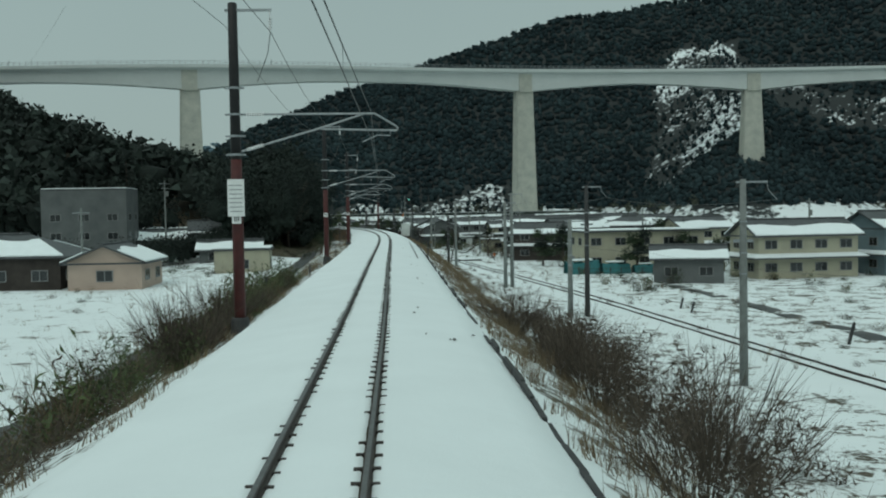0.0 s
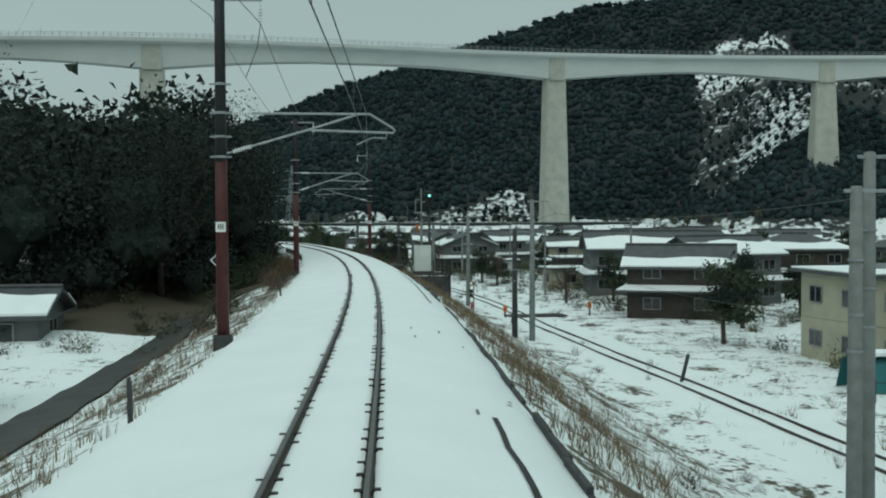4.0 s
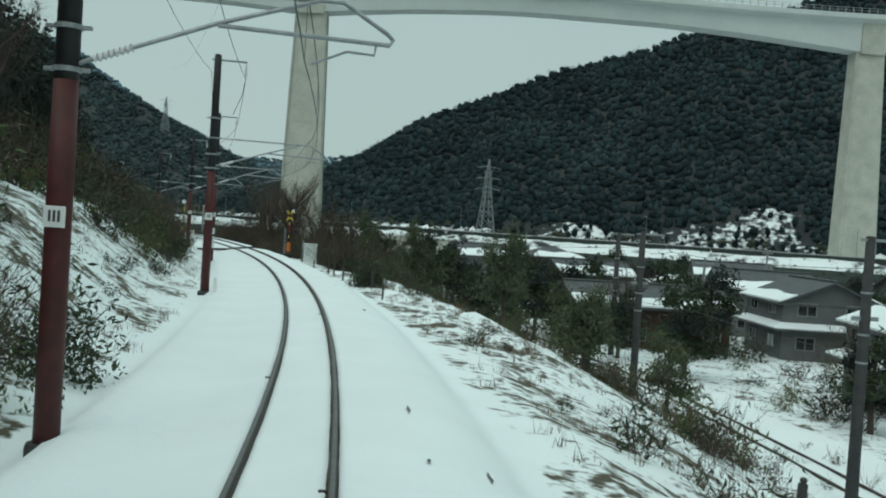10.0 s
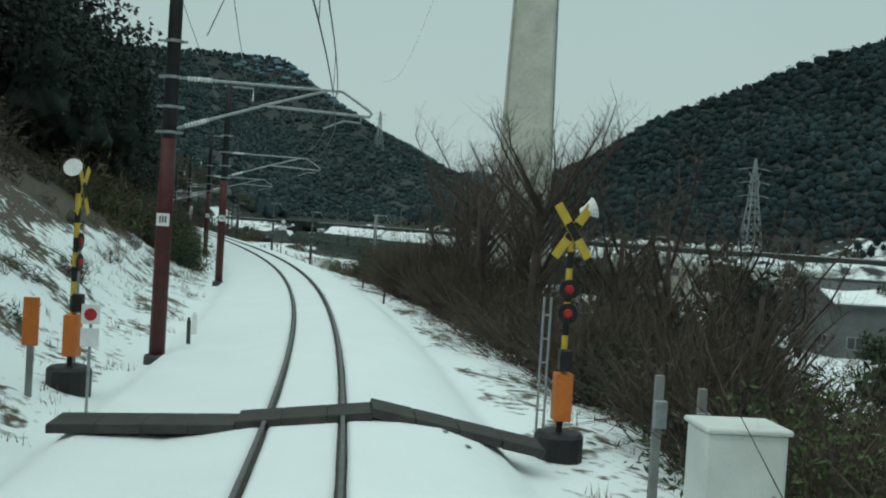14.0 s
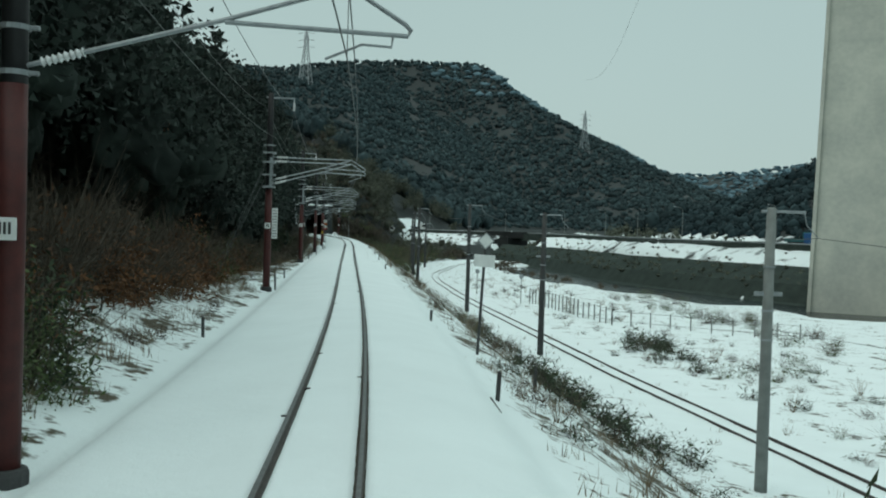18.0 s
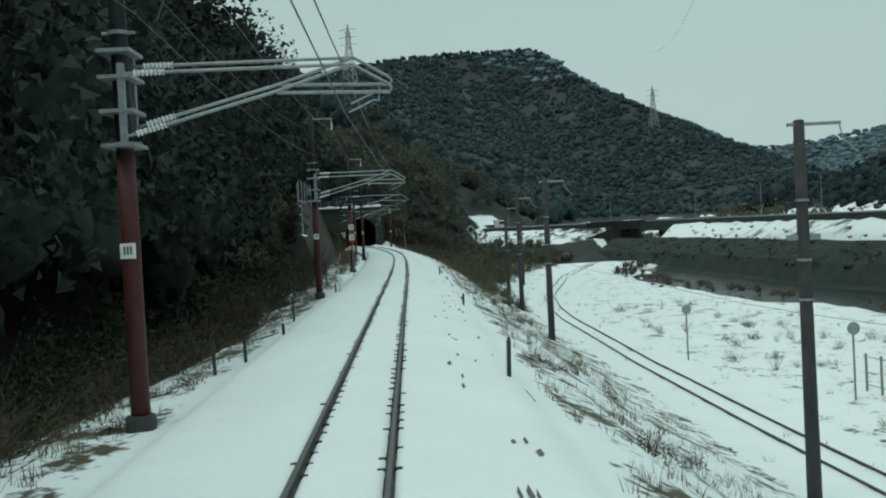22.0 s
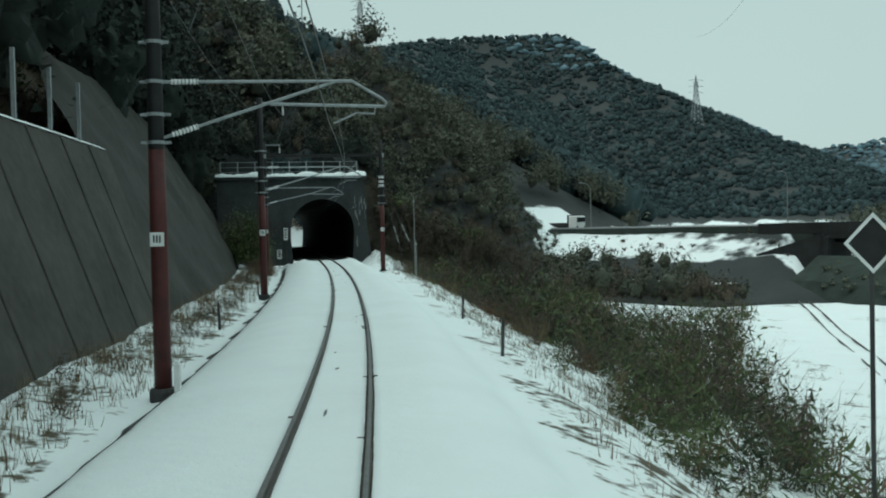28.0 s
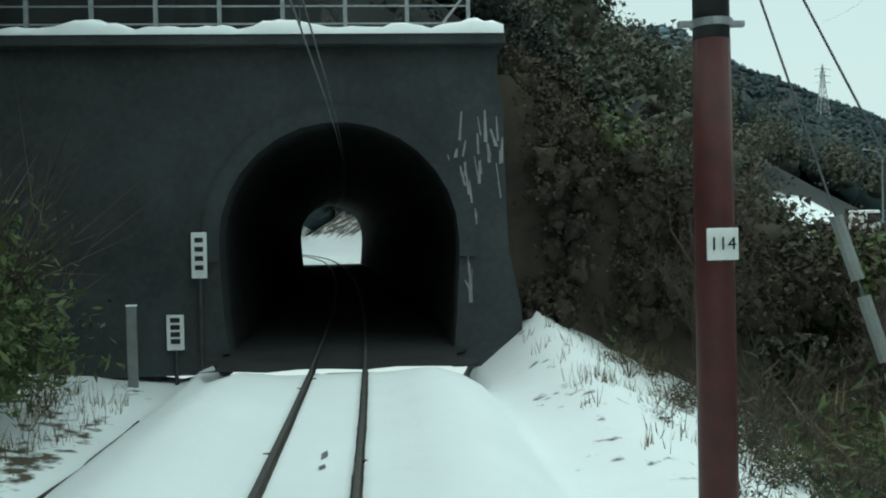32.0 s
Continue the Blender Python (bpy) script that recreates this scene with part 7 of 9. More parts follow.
        Build().box(x0 + 0.4, x0 + 1.9, y0 - 0.04, y0 + 0.04, 0.0, 1.7, 0.01).ob("sliding_door", M_FRAME, le)
    if floors == 2 and roof != "flat":
        # a skirt roof over the lower storey, with snow on it
        x0, y0, ex, ey = w / 2, dep / 2, w / 2 + 1.0, dep / 2 + 1.0
        sq = [(-1, -1), (1, -1), (1, 1), (-1, 1)]
        for nm, mt, lift, out, part_of in (("skirt_roof", M_ROOF, 0.0, 0.0, e), ("snow", M_SNOW, 0.10, 0.12, e)):
            top = [(px * x0, py * y0, 3.05 + lift) for px, py in sq]
            rim = [(px * (ex - out), py * (ey - out), 2.62 + lift + out * 0.4) for px, py in sq]
            low = [(p[0], p[1], p[2] - 0.12) for p in rim]
            ring = [(k, 4 + k, 4 + (k + 1) % 4, (k + 1) % 4) for k in range(4)] + [(4 + k, 8 + k, 8 + (k + 1) % 4, 4 + (k + 1) % 4) for k in range(4)] + [(8 + k, k, (k + 1) % 4, 8 + (k + 1) % 4) for k in range(4)]
            Build().add(top + rim + low, [q[::-1] for q in ring]).ob(nm, mt, part_of, label="snow lying on the skirt roof" if nm == "snow" else "")
    for fl in range(floors):
        zz = 0.9 + fl * 2.8
        if zz + 1.3 > h:
            continue
        for sy in (-1, 1):
            k = max(1, int(w // 3.2))
            for j in range(k):
                xx = -w / 2 + (j + 0.5) * w / k
                window(e, pose(xx, sy * (dep / 2 + 0.03), zz, 0, 0, 0))
        for sx in (-1, 1):
            k = max(1, int(dep // 3.6))
            for j in range(k):
                yy = -dep / 2 + (j + 0.5) * dep / k
                window(e, pose(sx * (w / 2 + 0.03), yy, zz, 0, 0, 90))
    return e


_win = {}


def window(parent, m):
    if not _win:
        _win["f"] = mesh_of("window", *(lambda b: (b.v, b.f))(Build().box(-0.8, -0.72, -0.05, 0.05, 0, 1.1).box(0.72, 0.8, -0.05, 0.05, 0, 1.1).box(-0.72, 0.72, -0.05, 0.05, 0, 0.07)
                              .box(-0.72, 0.72, -0.05, 0.05, 1.03, 1.1).box(-0.03, 0.03, -0.05, 0.05, 0.07, 1.03)), M_FRAME)
        _win["g"] = mesh_of("pane", *(lambda b: (b.v, b.f))(Build().box(-0.72, 0.72, -0.02, 0.02, 0.07, 1.03)), M_GLASS)
    o = new("window", _win["f"])
    o.parent, o.matrix_basis = parent, m
    child(new("pane", _win["g"]), o)
    return o


ZR = -6.25
VILLAGE = [
    (36.5, 141, 4, 18, 8, 5.6, "flat", M_CREAM, "long two-storey cream building with a flat snowy roof", 2),
    (36, 114, -15, 8, 6, 3.2, "gable", M_GREYW, "small grey shed-like house with a gabled roof", 1),
    (51, 119, 5, 13, 8, 5.6, "gable", M_CREAM, "pale green-cream house with a shallow roof", 2),
    (66, 122, 10, 10, 9, 6.2, "gable", M_BLUEW, "blue-grey two-storey house under a snowy gable", 2),
    (27, 171, -20, 9, 8, 5.0, "gable", M_BROWNW, "dark timber house with a half-snowed tile roof", 2),
    (35, 184, 20, 10, 8, 5.6, "gable", M_GREYW, "grey village house with a snowy tile roof", 2),
    (30, 198, -5, 13, 9, 5.8, "gable", M_GREYW, "large grey house with a broad snow-striped roof", 2),
    (22.5, 208, 10, 5, 4, 2.6, "flat", M_CREAM, "low pale shed with snow on its flat roof", 1),
    (29.5, 228, 5, 10, 6, 3.2, "flat", M_BROWNW, "low dark house under a flat white roof", 1),
    (28.5, 238, 8, 9, 6.5, 5.0, "gable", M_CREAM, "pale two-storey house with a snowy roof", 2),
    (17.5, 241, 5, 4.6, 3, 2.3, "flat", M_GIRD, "small white shed with a flat snowy roof", 1),
    (33, 247, 80, 10, 8, 5.8, "gable", M_CREAM, "cream two-storey house with its gable to the line", 2),
    (12, 251, 96, 11, 9, 5.0, "gable", M_GREYW, "large grey house, gable to the line, snowy skirt roof", 2),
    (9.5, 279, 100, 9, 8, 5.0, "gable", M_GREYW, "grey house with a bright snowy roof", 2),
    (21, 264, 25, 10, 8, 5.4, "gable", M_GREYW, "grey village house with a snowy tile roof", 2),
    (-5, 275, 20, 13, 7, 3.9, "gable", M_RUSTW, "long rust-brown shed with a flat snowy roof", 1),
    (8, 296, 5, 9, 8, 5.0, "gable", M_GREYW, "grey village house with a snowy tile roof", 1),
    (24, 288, -12, 10, 8, 5.4, "hip", M_BROWNW, "dark village house with a hipped tile roof", 2),
    (44, 226, 12, 11, 8, 5.6, "gable", M_GREYW, "grey village house with a snowy tile roof", 2),
    (50, 200, -8, 11, 8, 5.6, "hip", M_BROWNW, "dark village house with a hipped tile roof", 2),
    (54, 168, 15, 10, 8, 5.6, "gable", M_CREAM, "cream village house with a snowy tile roof", 2),
    (48, 268, 5, 11, 8, 5.6, "gable", M_GREYW, "grey village house with a snowy tile roof", 2),
    (66, 242, -18, 10, 8, 5.6, "gable", M_BROWNW, "dark village house with a snowy tile roof", 2),
    (70, 206, 8, 11, 8, 5.6, "hip", M_GREYW, "grey village house with a hipped snowy roof", 2),
    (30, 312, 10, 10, 8, 5.2, "gable", M_GREYW, "grey village house with a snowy tile roof", 1),
    (-10, 316, 22, 9, 7, 4.6, "gable", M_BROWNW, "dark timber house with a snowy roof", 1),
    (10, 334, 0, 10, 8, 5.0, "gable", M_GREYW, "grey village house with a snowy tile roof", 1),
    (-28, 352, 30, 11, 8, 5.0, "gable", M_GREYW, "grey house with broad snow stripes on its roof", 1),
    (-18, 378, 25, 10, 8, 5.0, "hip", M_BROWNW, "dark house with a hipped snowy roof", 1),
    (62, 290, 0, 11, 8, 5.6, "gable", M_GREYW, "grey village house with a snowy tile roof", 2),
    (76, 320, 10, 11, 8, 5.6, "gable", M_CREAM, "cream village house with a snowy tile roof", 2),
    (45, 345, 0, 11, 8, 5.6, "gable", M_GREYW, "grey village house with a snowy tile roof", 2),
]
for x, y, rz, w, dep, h, roof, wall_m, lab, fl in VILLAGE:
    house(x, y, ZR, rz, w, dep, h, roof, wall_m, lab, snow=0.42 + 0.36 * ((x * 37 + y * 11) % 10) / 10, floors=fl, group="village houses below the line")
# left of the line
ZL = -4.3
house(-17, 113.5, ZL, 5, 6.2, 6.6, 3.0, "flat", M_CREAM, "small cream concrete hut with a flat snowy roof", floors=1, eave=0.25)
house(-40, 100, ZL, 0, 16, 9, 3.6, "hip", M_BROWNW, "long dark farmhouse with snow on its hipped roof", floors=1)
house(-27, 97, ZL, 90, 8, 7, 3.0, "gable", M_PINKW, "low pinkish house with a gabled porch roof", floors=1)
house(-25.5, 151, ZL, 10, 10.5, 8, 4.6, "gable", M_GREYW, "dark weathered house at the foot of the wood", floors=1, snow=0.12)
house(-38, 160, ZL, 8, 10.5, 7, 3.4, "gable", M_GREYW, "low house with a snow-white roof", floors=1)
house(-46.5, 152, ZL, 4, 12.5, 9, 11.2, "flat", M_GREYW, "plain grey three-storey block with a flat roof", floors=3, eave=0.05)
house(-22, 134, ZL, 5, 8, 5, 2.6, "gable", M_GREYW, "low shed with a snow-white roof", floors=1)

# garden trees filling the village
rv = random.Random(77)
n_tree = 0
while n_tree < 34:
    x, y = rv.uniform(-15, 84), rv.uniform(122, 335)
    if min(math.hypot(x - r[0], y - r[1]) for r in VILLAGE) < 7.2:
        continue
    sv, dv = lateral([x], [y])
    if dv[0] < 28:
        continue
    leafy_tree(pose(x, y, -6.3, 0, 0, rv.uniform(0, 360)), rv.uniform(3.2, 7.0), n_tree, "dark evergreen tree standing among the houses")
    n_tree += 1


# ---- things beside the line ----
def gz(s, d):
    return float(ground_z(np.array([float(s)]), np.array([float(d)]))[0])


# dark uneven earth edge along the right shoulder, stood in for by added short pieces
edge = empty("shoulder_edging", Matrix(), "dark uneven earth edge under the snowy shoulder, made of added short pieces", "edging")
edge["kind"] = "structure"
re_ = random.Random(5)
EDGE_D = lambda s: float(np.interp(s, [0, 90, 150, 345, 420, 480], [3.42, 3.42, 3.45, 3.15, 3.12, 3.3]))  # noqa: E731
for s in list(np.arange(4, 148, 1.6)) + list(np.arange(346, 498, 1.6)):
    d, jut = EDGE_D(s), re_.uniform(-0.16, 0.05)
    Build().box(-0.045, 0.045, -0.8, 0.8, -1.1 + jut, -0.68 + jut).ob("edging_board", M_POLE2, edge, at(s, d + re_.uniform(-0.03, 0.03), 0, re_.uniform(-1.2, 1.2)))

# cable and trough lines that show through the snow
def strip(name, s0, s1, d, w, material, label, lift=0.012, step=1.0, wob=0.04):
    n = int((s1 - s0) / step) + 1
    s = np.linspace(s0, s1, n)
    dd = (d(s) if callable(d) else np.full(n, d)) + wob * np.sin(s * 1.9) * np.cos(s * 0.6)
    v, f = [], []
    for k in range(n):
        for q in (-w / 2, w / 2):
            x, y, _ = on(s[k], dd[k] + q)
            v.append((float(x), float(y), gz(s[k], dd[k] + q) + lift))
        if k:
            f.append((2 * k - 2, 2 * k - 1, 2 * k + 1, 2 * k))
    return tagged(new(name, mesh_of(name, v, f, material)), label, "strip", kind="structure")


strip("cable_line", 64, 97, 2.45, 0.09, M_BLACK, "dark cable lying in a rift of the snow", 0.02)
strip("cable_line", 118, 142, 2.55, 0.05, M_POLE2, "dark cable lying in a rift of the snow", 0.02)
strip("drain_edge", 520, 592, -3.75, 0.34, M_POLE2, "dark edge of a drain along the snowy shoulder", 0.02, 0.7, 0.16)
strip("lane", 22, 140, lambda s: np.interp(s, [22, 60, 110, 140], [-10.6, -11.0, -10.5, -9.6]), 2.3, M_ASPH, "narrow wet asphalt lane at the foot of the bank", 0.10)
strip("farm_track", 40, 110, 33, 1.6, M_ASPH, "muddy track across the snowy field", 0.03)

pits = Build()
rp = random.Random(17)
for s0, s1, d0, d1, n in ((412, 500, 1.5, 2.9, 70), (20, 110, 1.4, 3.0, 26), (160, 176, 2.0, 2.9, 8), (560, 592, -0.3, 0.3, 10), (505, 560, -0.3, 0.3, 8), (200, 330, 1.6, 2.8, 10)):
    for _ in range(n):
        s, d, ln, w = rp.uniform(s0, s1), rp.uniform(d0, d1), rp.uniform(0.10, 0.45), rp.uniform(0.02, 0.07)
        row = [(s - ln, d - 0.3 * w), (s - 0.3 * ln, d + w), (s + ln, d + 0.6 * w), (s + 0.2 * ln, d - 0.6 * w)]
        pits.add([(*[float(v) for v in on(a, b)[:2]], float(ground_z(np.array([a]), np.array([b]))[0]) + 0.012) for a, b in row], [(0, 3, 2, 1)])
tagged(pits.ob("melt_pits", M_STONE), "small dark pits melted into the snow of the shoulder", "snow", kind="stuff")

# small posts
def post(s, d, h, w, material, label, lean=0.0):
    e = empty("marker_post", at(s, d, gz(s, d)) @ pose(0, 0, 0, lean, lean * 0.6, 0), label, "post", "small posts along the line")
    Build().box(-w / 2, w / 2, -w / 2, w / 2, -0.3, h - 0.02, 0.01).ob("shaft", material, e)
    Build().box(-w * 0.42, w * 0.42, -w * 0.42, w * 0.42, h - 0.02, h + 0.05, 0.02).ob("cap", M_SNOW if h < 0.6 else material, e)
    return e


for s, d, h in [(79, 3.65, 1.25), (203, 5.9, 1.7), (424, 2.9, 0.75), (352, 3.4, 0.6), (470, 2.8, 0.5), (534, 4.4, 1.1), (545, 4.6, 1.0), (263, 4.0, 0.6), (257, 4.1, 0.9), (250, 4.0, 0.9), (254.6, 4.1, 0.8),
                (243, 4.6, 1.0), (238, 4.4, 0.8), (316, 4.2, 0.8), (306, 3.9, 0.7), (444, 3.0, 0.5), (404, 2.8, 0.4), (366, 3.0, 0.4), (358, 5.3, 0.6)]:
    post(s, d, h, 0.09, M_POLE2, "thin dark post in the snow beside the line", 3)
for s, d, h in [(79, -3.9, 1.1), (69, -4.0, 0.7), (58, -4.2, 0.8), (52, -6, 1.4), (194, -3.3, 0.5), (362, -4.4, 0.6), (384, -3.9, 0.9), (396, -4.2, 0.6), (430, -4.6, 0.9), (432, -4.1, 0.7), (436, -3.5, 0.4),
                (446, -4.4, 0.8), (457, -3.4, 0.5), (542, -4.6, 1.0), (559, -4.5, 0.8), (286, -3.1, 0.6), (40, -6.5, 1.2), (46, -7, 1.0), (100, -4.0, 0.8), (130, -4.0, 1.0), (470, -5.0, 1.6)]:
    post(s, d, h, 0.09, M_POLE2, "thin dark post in the snow beside the line", -3)
for s, d in [(527, -3.4), (288, -3.2), (456, -3.1), (233, -3.3)]:
    post(s, d, 0.55, 0.13, M_WHITE, "short white distance post beside the line")
for s, d, h in [(133, 17.6, 1.6), (161, 14.2, 2.1), (60, 30, 1.3), (62, 31, 1.3), (80, 26, 1.0), (84, 26.3, 1.0)]:
    post(s, d, h, 0.16, M_POLE2, "leaning dark post beside the lower line", 14)
for s, d, h in [(80, -5.0, 1.5)]:
    post(s, d, h, 0.18, M_WHITE, "white leaning marker post by the lane", 8)

# ---- relay cabinet on its platform, and the colour-light signal ----
cab = empty("relay_cabinet", at(157.0, 6.0, -1.15), "white relay cabinet on a railed platform", "cabinet")
Build().box(-0.62, 0.62, -0.45, 0.45, 0.0, 1.95, 0.02).ob("body", M_CABI, cab)
Build().box(-0.66, 0.66, -0.50, 0.50, 1.95, 2.02, 0.02).ob("lid", M_CABI, cab)
Build().box(-0.55, -0.02, -0.465, -0.45, 0.12, 1.85, 0.005).ob("door", M_CABI, cab)
Build().box(0.02, 0.55, -0.465, -0.45, 0.12, 1.85, 0.005).ob("door", M_CABI, cab)
Build().box(-0.72, 0.72, -0.55, 0.55, -0.14, 0.0).ob("plinth", M_POLE2, cab)
plat = empty("platform", at(157.0, 6.6, -1.3), "dark steel inspection platform with handrails", "platform")
Build().box(-1.6, 1.5, -1.1, 1.1, -0.12, 0.0).ob("deck", M_POLE2, plat)
for x, y in ((-1.5, -1.0), (1.4, -1.0), (-1.5, 1.0), (1.4, 1.0)):
    Build().box(x - 0.07, x + 0.07, y - 0.07, y + 0.07, -4.2, -0.1).ob("leg", M_BLACK, plat)
Build().box(-1.5, 1.4, -1.04, -0.96, -3.0, -0.2).ob("skirt", M_POLE2, plat)
for x, y in [(0.1, -1.05), (0.75, -1.05), (1.45, -1.05), (1.45, -0.4), (1.45, 0.3), (1.45, 1.0), (0.9, -0.75), (1.15, -0.75)]:
    Build().box(x - 0.035, x + 0.035, y - 0.035, y + 0.035, 0, 1.05).ob("rail_post", M_BLACK, plat)
for z in (0.5, 1.02):
    Build().box(0.1, 1.48, -1.08, -1.02, z, z + 0.05).ob("handrail", M_BLACK, plat)
    Build().box(1.42, 1.48, -1.08, 1.03, z, z + 0.05).ob("handrail", M_BLACK, plat)
Build().tube([(0.75, -1.05, 0.02), (1.45, -1.05, 1.0)], 0.03, 6).ob("brace", M_BLACK, plat)
Build().tube([(1.45, -1.05, -0.1), (0.6, -1.05, -1.2)], 0.04, 6).ob("strut", M_BLACK, plat)
back = empty("handrail_fence", at(163.5, 5.6, -1.5), "low dark handrail on the bank", "fence")
for x in (-0.9, 0.0, 0.95):
    Build().box(x - 0.04, x + 0.04, -0.04, 0.04, -0.6, 1.1).ob("post", M_BLACK, back)
for z in (0.5, 1.05):
    Build().box(-0.95, 1.0, -0.03, 0.03, z, z + 0.05).ob("rail", M_BLACK, back)
sig = empty("railway_signal", at(158.6, 6.15, 0), "colour-light railway signal showing green on a tall grey post", "signal")
Build().tube([(0, 0, -3.2), (0, 0, 3.6)], 0.11, 10).ob("post", M_POLE3, sig)
Build().tube([(0.02, 0.1, 3.4), (0.02, 0.1, 5.4)], 0.06, 8).ob("upper_post", M_POLE3, sig)
Build().box(-0.55, 0.35, -0.3, 0.3, 3.42, 3.50).ob("stage", M_STEEL, sig)
Build().tube([(-0.5, -0.25, 3.5), (-0.5, -0.25, 4.5), (-0.15, -0.25, 4.5)], 0.025, 6).ob("stage_rail", M_STEEL, sig)
headp = Build().turned([(0.02, -0.70), (0.22, -0.62), (0.33, -0.42), (0.34, 0.42), (0.22, 0.62), (0.02, 0.70)], 18, Matrix.Translation((0.62, -0.2, 4.55)) @ Matrix.Diagonal((1, 0.28, 1, 1)))
hob = headp.ob("signal_head", M_BLACK, sig, label="black oval signal head", smooth=True)
for k, (z, mt, nm) in enumerate(((4.83, M_GREENLAMP, "green_lamp"), (4.55, M_BLACK, "unlit_lamp"), (4.27, M_BLACK, "unlit_lamp"))):
    Build().turned([(0.085, 0), (0.09, 0.02), (0.05, 0.035)], 14, Matrix.Translation((0.62, -0.29, z)) @ Matrix.Rotation(radians(90), 4, "X")).ob(nm, mt, hob)
    hood = Build()
    arc = [(0.62 + 0.12 * math.cos(radians(q)), z + 0.12 * math.sin(radians(q))) for q in range(-20, 201, 20)]
    hood.add([(x, y, w) for y in (-0.28, -0.44) for x, w in arc], [(j, j + 1, 12 + j + 1, 12 + j) for j in range(11)])
    hood.ob("hood", M_BLACK, hob)
Build().tube([(0.0, 0, 4.3), (0.62, -0.15, 4.4)], 0.04, 6).ob("head_arm", M_STEEL, sig)
nb = Build().box(-0.13, 0.13, -0.16, -0.13, 2.75, 3.1, 0.01).ob("number_plate", M_BLACK, sig)
words("numerals", "5", 0.3, M_WHITE, nb, Matrix.Translation((0, -0.168, 2.92)) @ Matrix.Rotation(radians(90), 4, "X"))
ob_ = Build().box(-0.42, -0.22, -0.05, -0.02, 2.0, 2.55, 0.01).ob("orange_plate", M_ORANGE, sig, label="orange plate with writing")
for z in (2.1, 2.28, 2.44):
    Build().box(-0.37, -0.27, -0.056, -0.051, z, z + 0.07).ob("writing", M_BLACK, ob_)
Build().tube([(-0.32, -0.02, 1.9), (-0.32, -0.02, 3.3)], 0.02, 6).ob("plate_bar", M_BLACK, sig)
twin = empty("cable_pole", at(158.4, 7.1, -3.0), "grey pole beside the signal", "pole")
Build().turned([(0.13, -1), (0.11, 5.4), (0.04, 5.45)], 10).ob("shaft", M_POLE3, twin)
Build().box(-0.3, 0.3, -0.03, 0.03, 4.9, 4.97).ob("crossarm", M_STEEL, twin)
blk = Build().box(-0.55, 0.55, -0.4, 0.4, 0, 0.55, 0.12).ob("concrete_block", M_POLE2, None, at(159.8, 4.3, gz(159.8, 4.3) - 0.05))
tagged(blk, "dark worn concrete block in the snow", "block")

# ---- rust-brown screen and fence on the left ----
scr = empty("sheet_screen", Matrix(), "rust-brown sheet screen shoring the bank", "screen")
scr["kind"] = "structure"
for s in np.arange(159, 171, 2.0):
    Build().box(-0.04, 0.04, -0.99, 0.99, -2.4, -0.72 + 0.05 * math.sin(s)).ob("panel", M_RUSTW, scr, at(s, -3.75, 0))
lf = empty("edge_fence", Matrix(), "dark steel railing with upright bars along the edge of the bank", "fence")
for k, s in enumerate(np.arange(161.5, 187, 0.85)):
    thick = 0.05 if k % 3 == 0 else 0.028
    Build().box(-thick, thick, -thick, thick, -1.5, 0.06 if k % 3 == 0 else 0.0).ob("upright", M_MASTTOP, lf, at(s, -3.36, 0))
for s in np.arange(161.5, 186.5, 2.55):
    for z in (-0.62, -0.04):
        Build().box(-0.025, 0.025, -1.275, 1.275, z - 0.03, z + 0.03).ob("rail", M_MASTTOP, lf, at(s + 1.275, -3.36, 0))
rscr = empty("sheet_screen", Matrix(), "rust-brown sheet screen on the bank by the mast", "screen")
for s in np.arange(163, 172, 2.0):
    Build().box(-0.04, 0.04, -0.99, 0.99, -2.4, -0.75 - 0.05 * (s - 163)).ob("panel", M_RUSTW, rscr, at(s, 4.6 + 0.05 * (s - 163), 0))
    Build().box(-0.06, 0.06, -0.06, 0.06, -2.4, -0.5 - 0.05 * (s - 163)).ob("post", M_BROWNW, rscr, at(s + 1, 4.65 + 0.05 * (s - 163), 0))

# ---- footpath crossing ----
cro = empty("foot_crossing", Matrix(), "narrow dark plank crossing laid over the rails", "crossing")
cro["kind"] = "structure"
for d in np.arange(-3.3, 3.7, 0.66):
    x, y, z = bed(276.0, min(max(d, -1.3), 1.3), 0.014)
    x, y, _ = on(276.0, d)
    z = float(z) - max(0, d - 1.3) * 0.20 - max(0, -1.3 - d) * 0.035 - (0.03 if abs(d) > 1.3 else 0)
    tilt = float(np.interp(276, ss, cc)) if abs(d) < 1.3 else (11.0 if d > 0 else -2.0)
    Build().box(-0.33, 0.33, -0.42, 0.42, -0.14, 0.0, 0.012).ob("panel", M_RUBBER, cro, pose(float(x), float(y), z, 0, tilt, turn(276)))


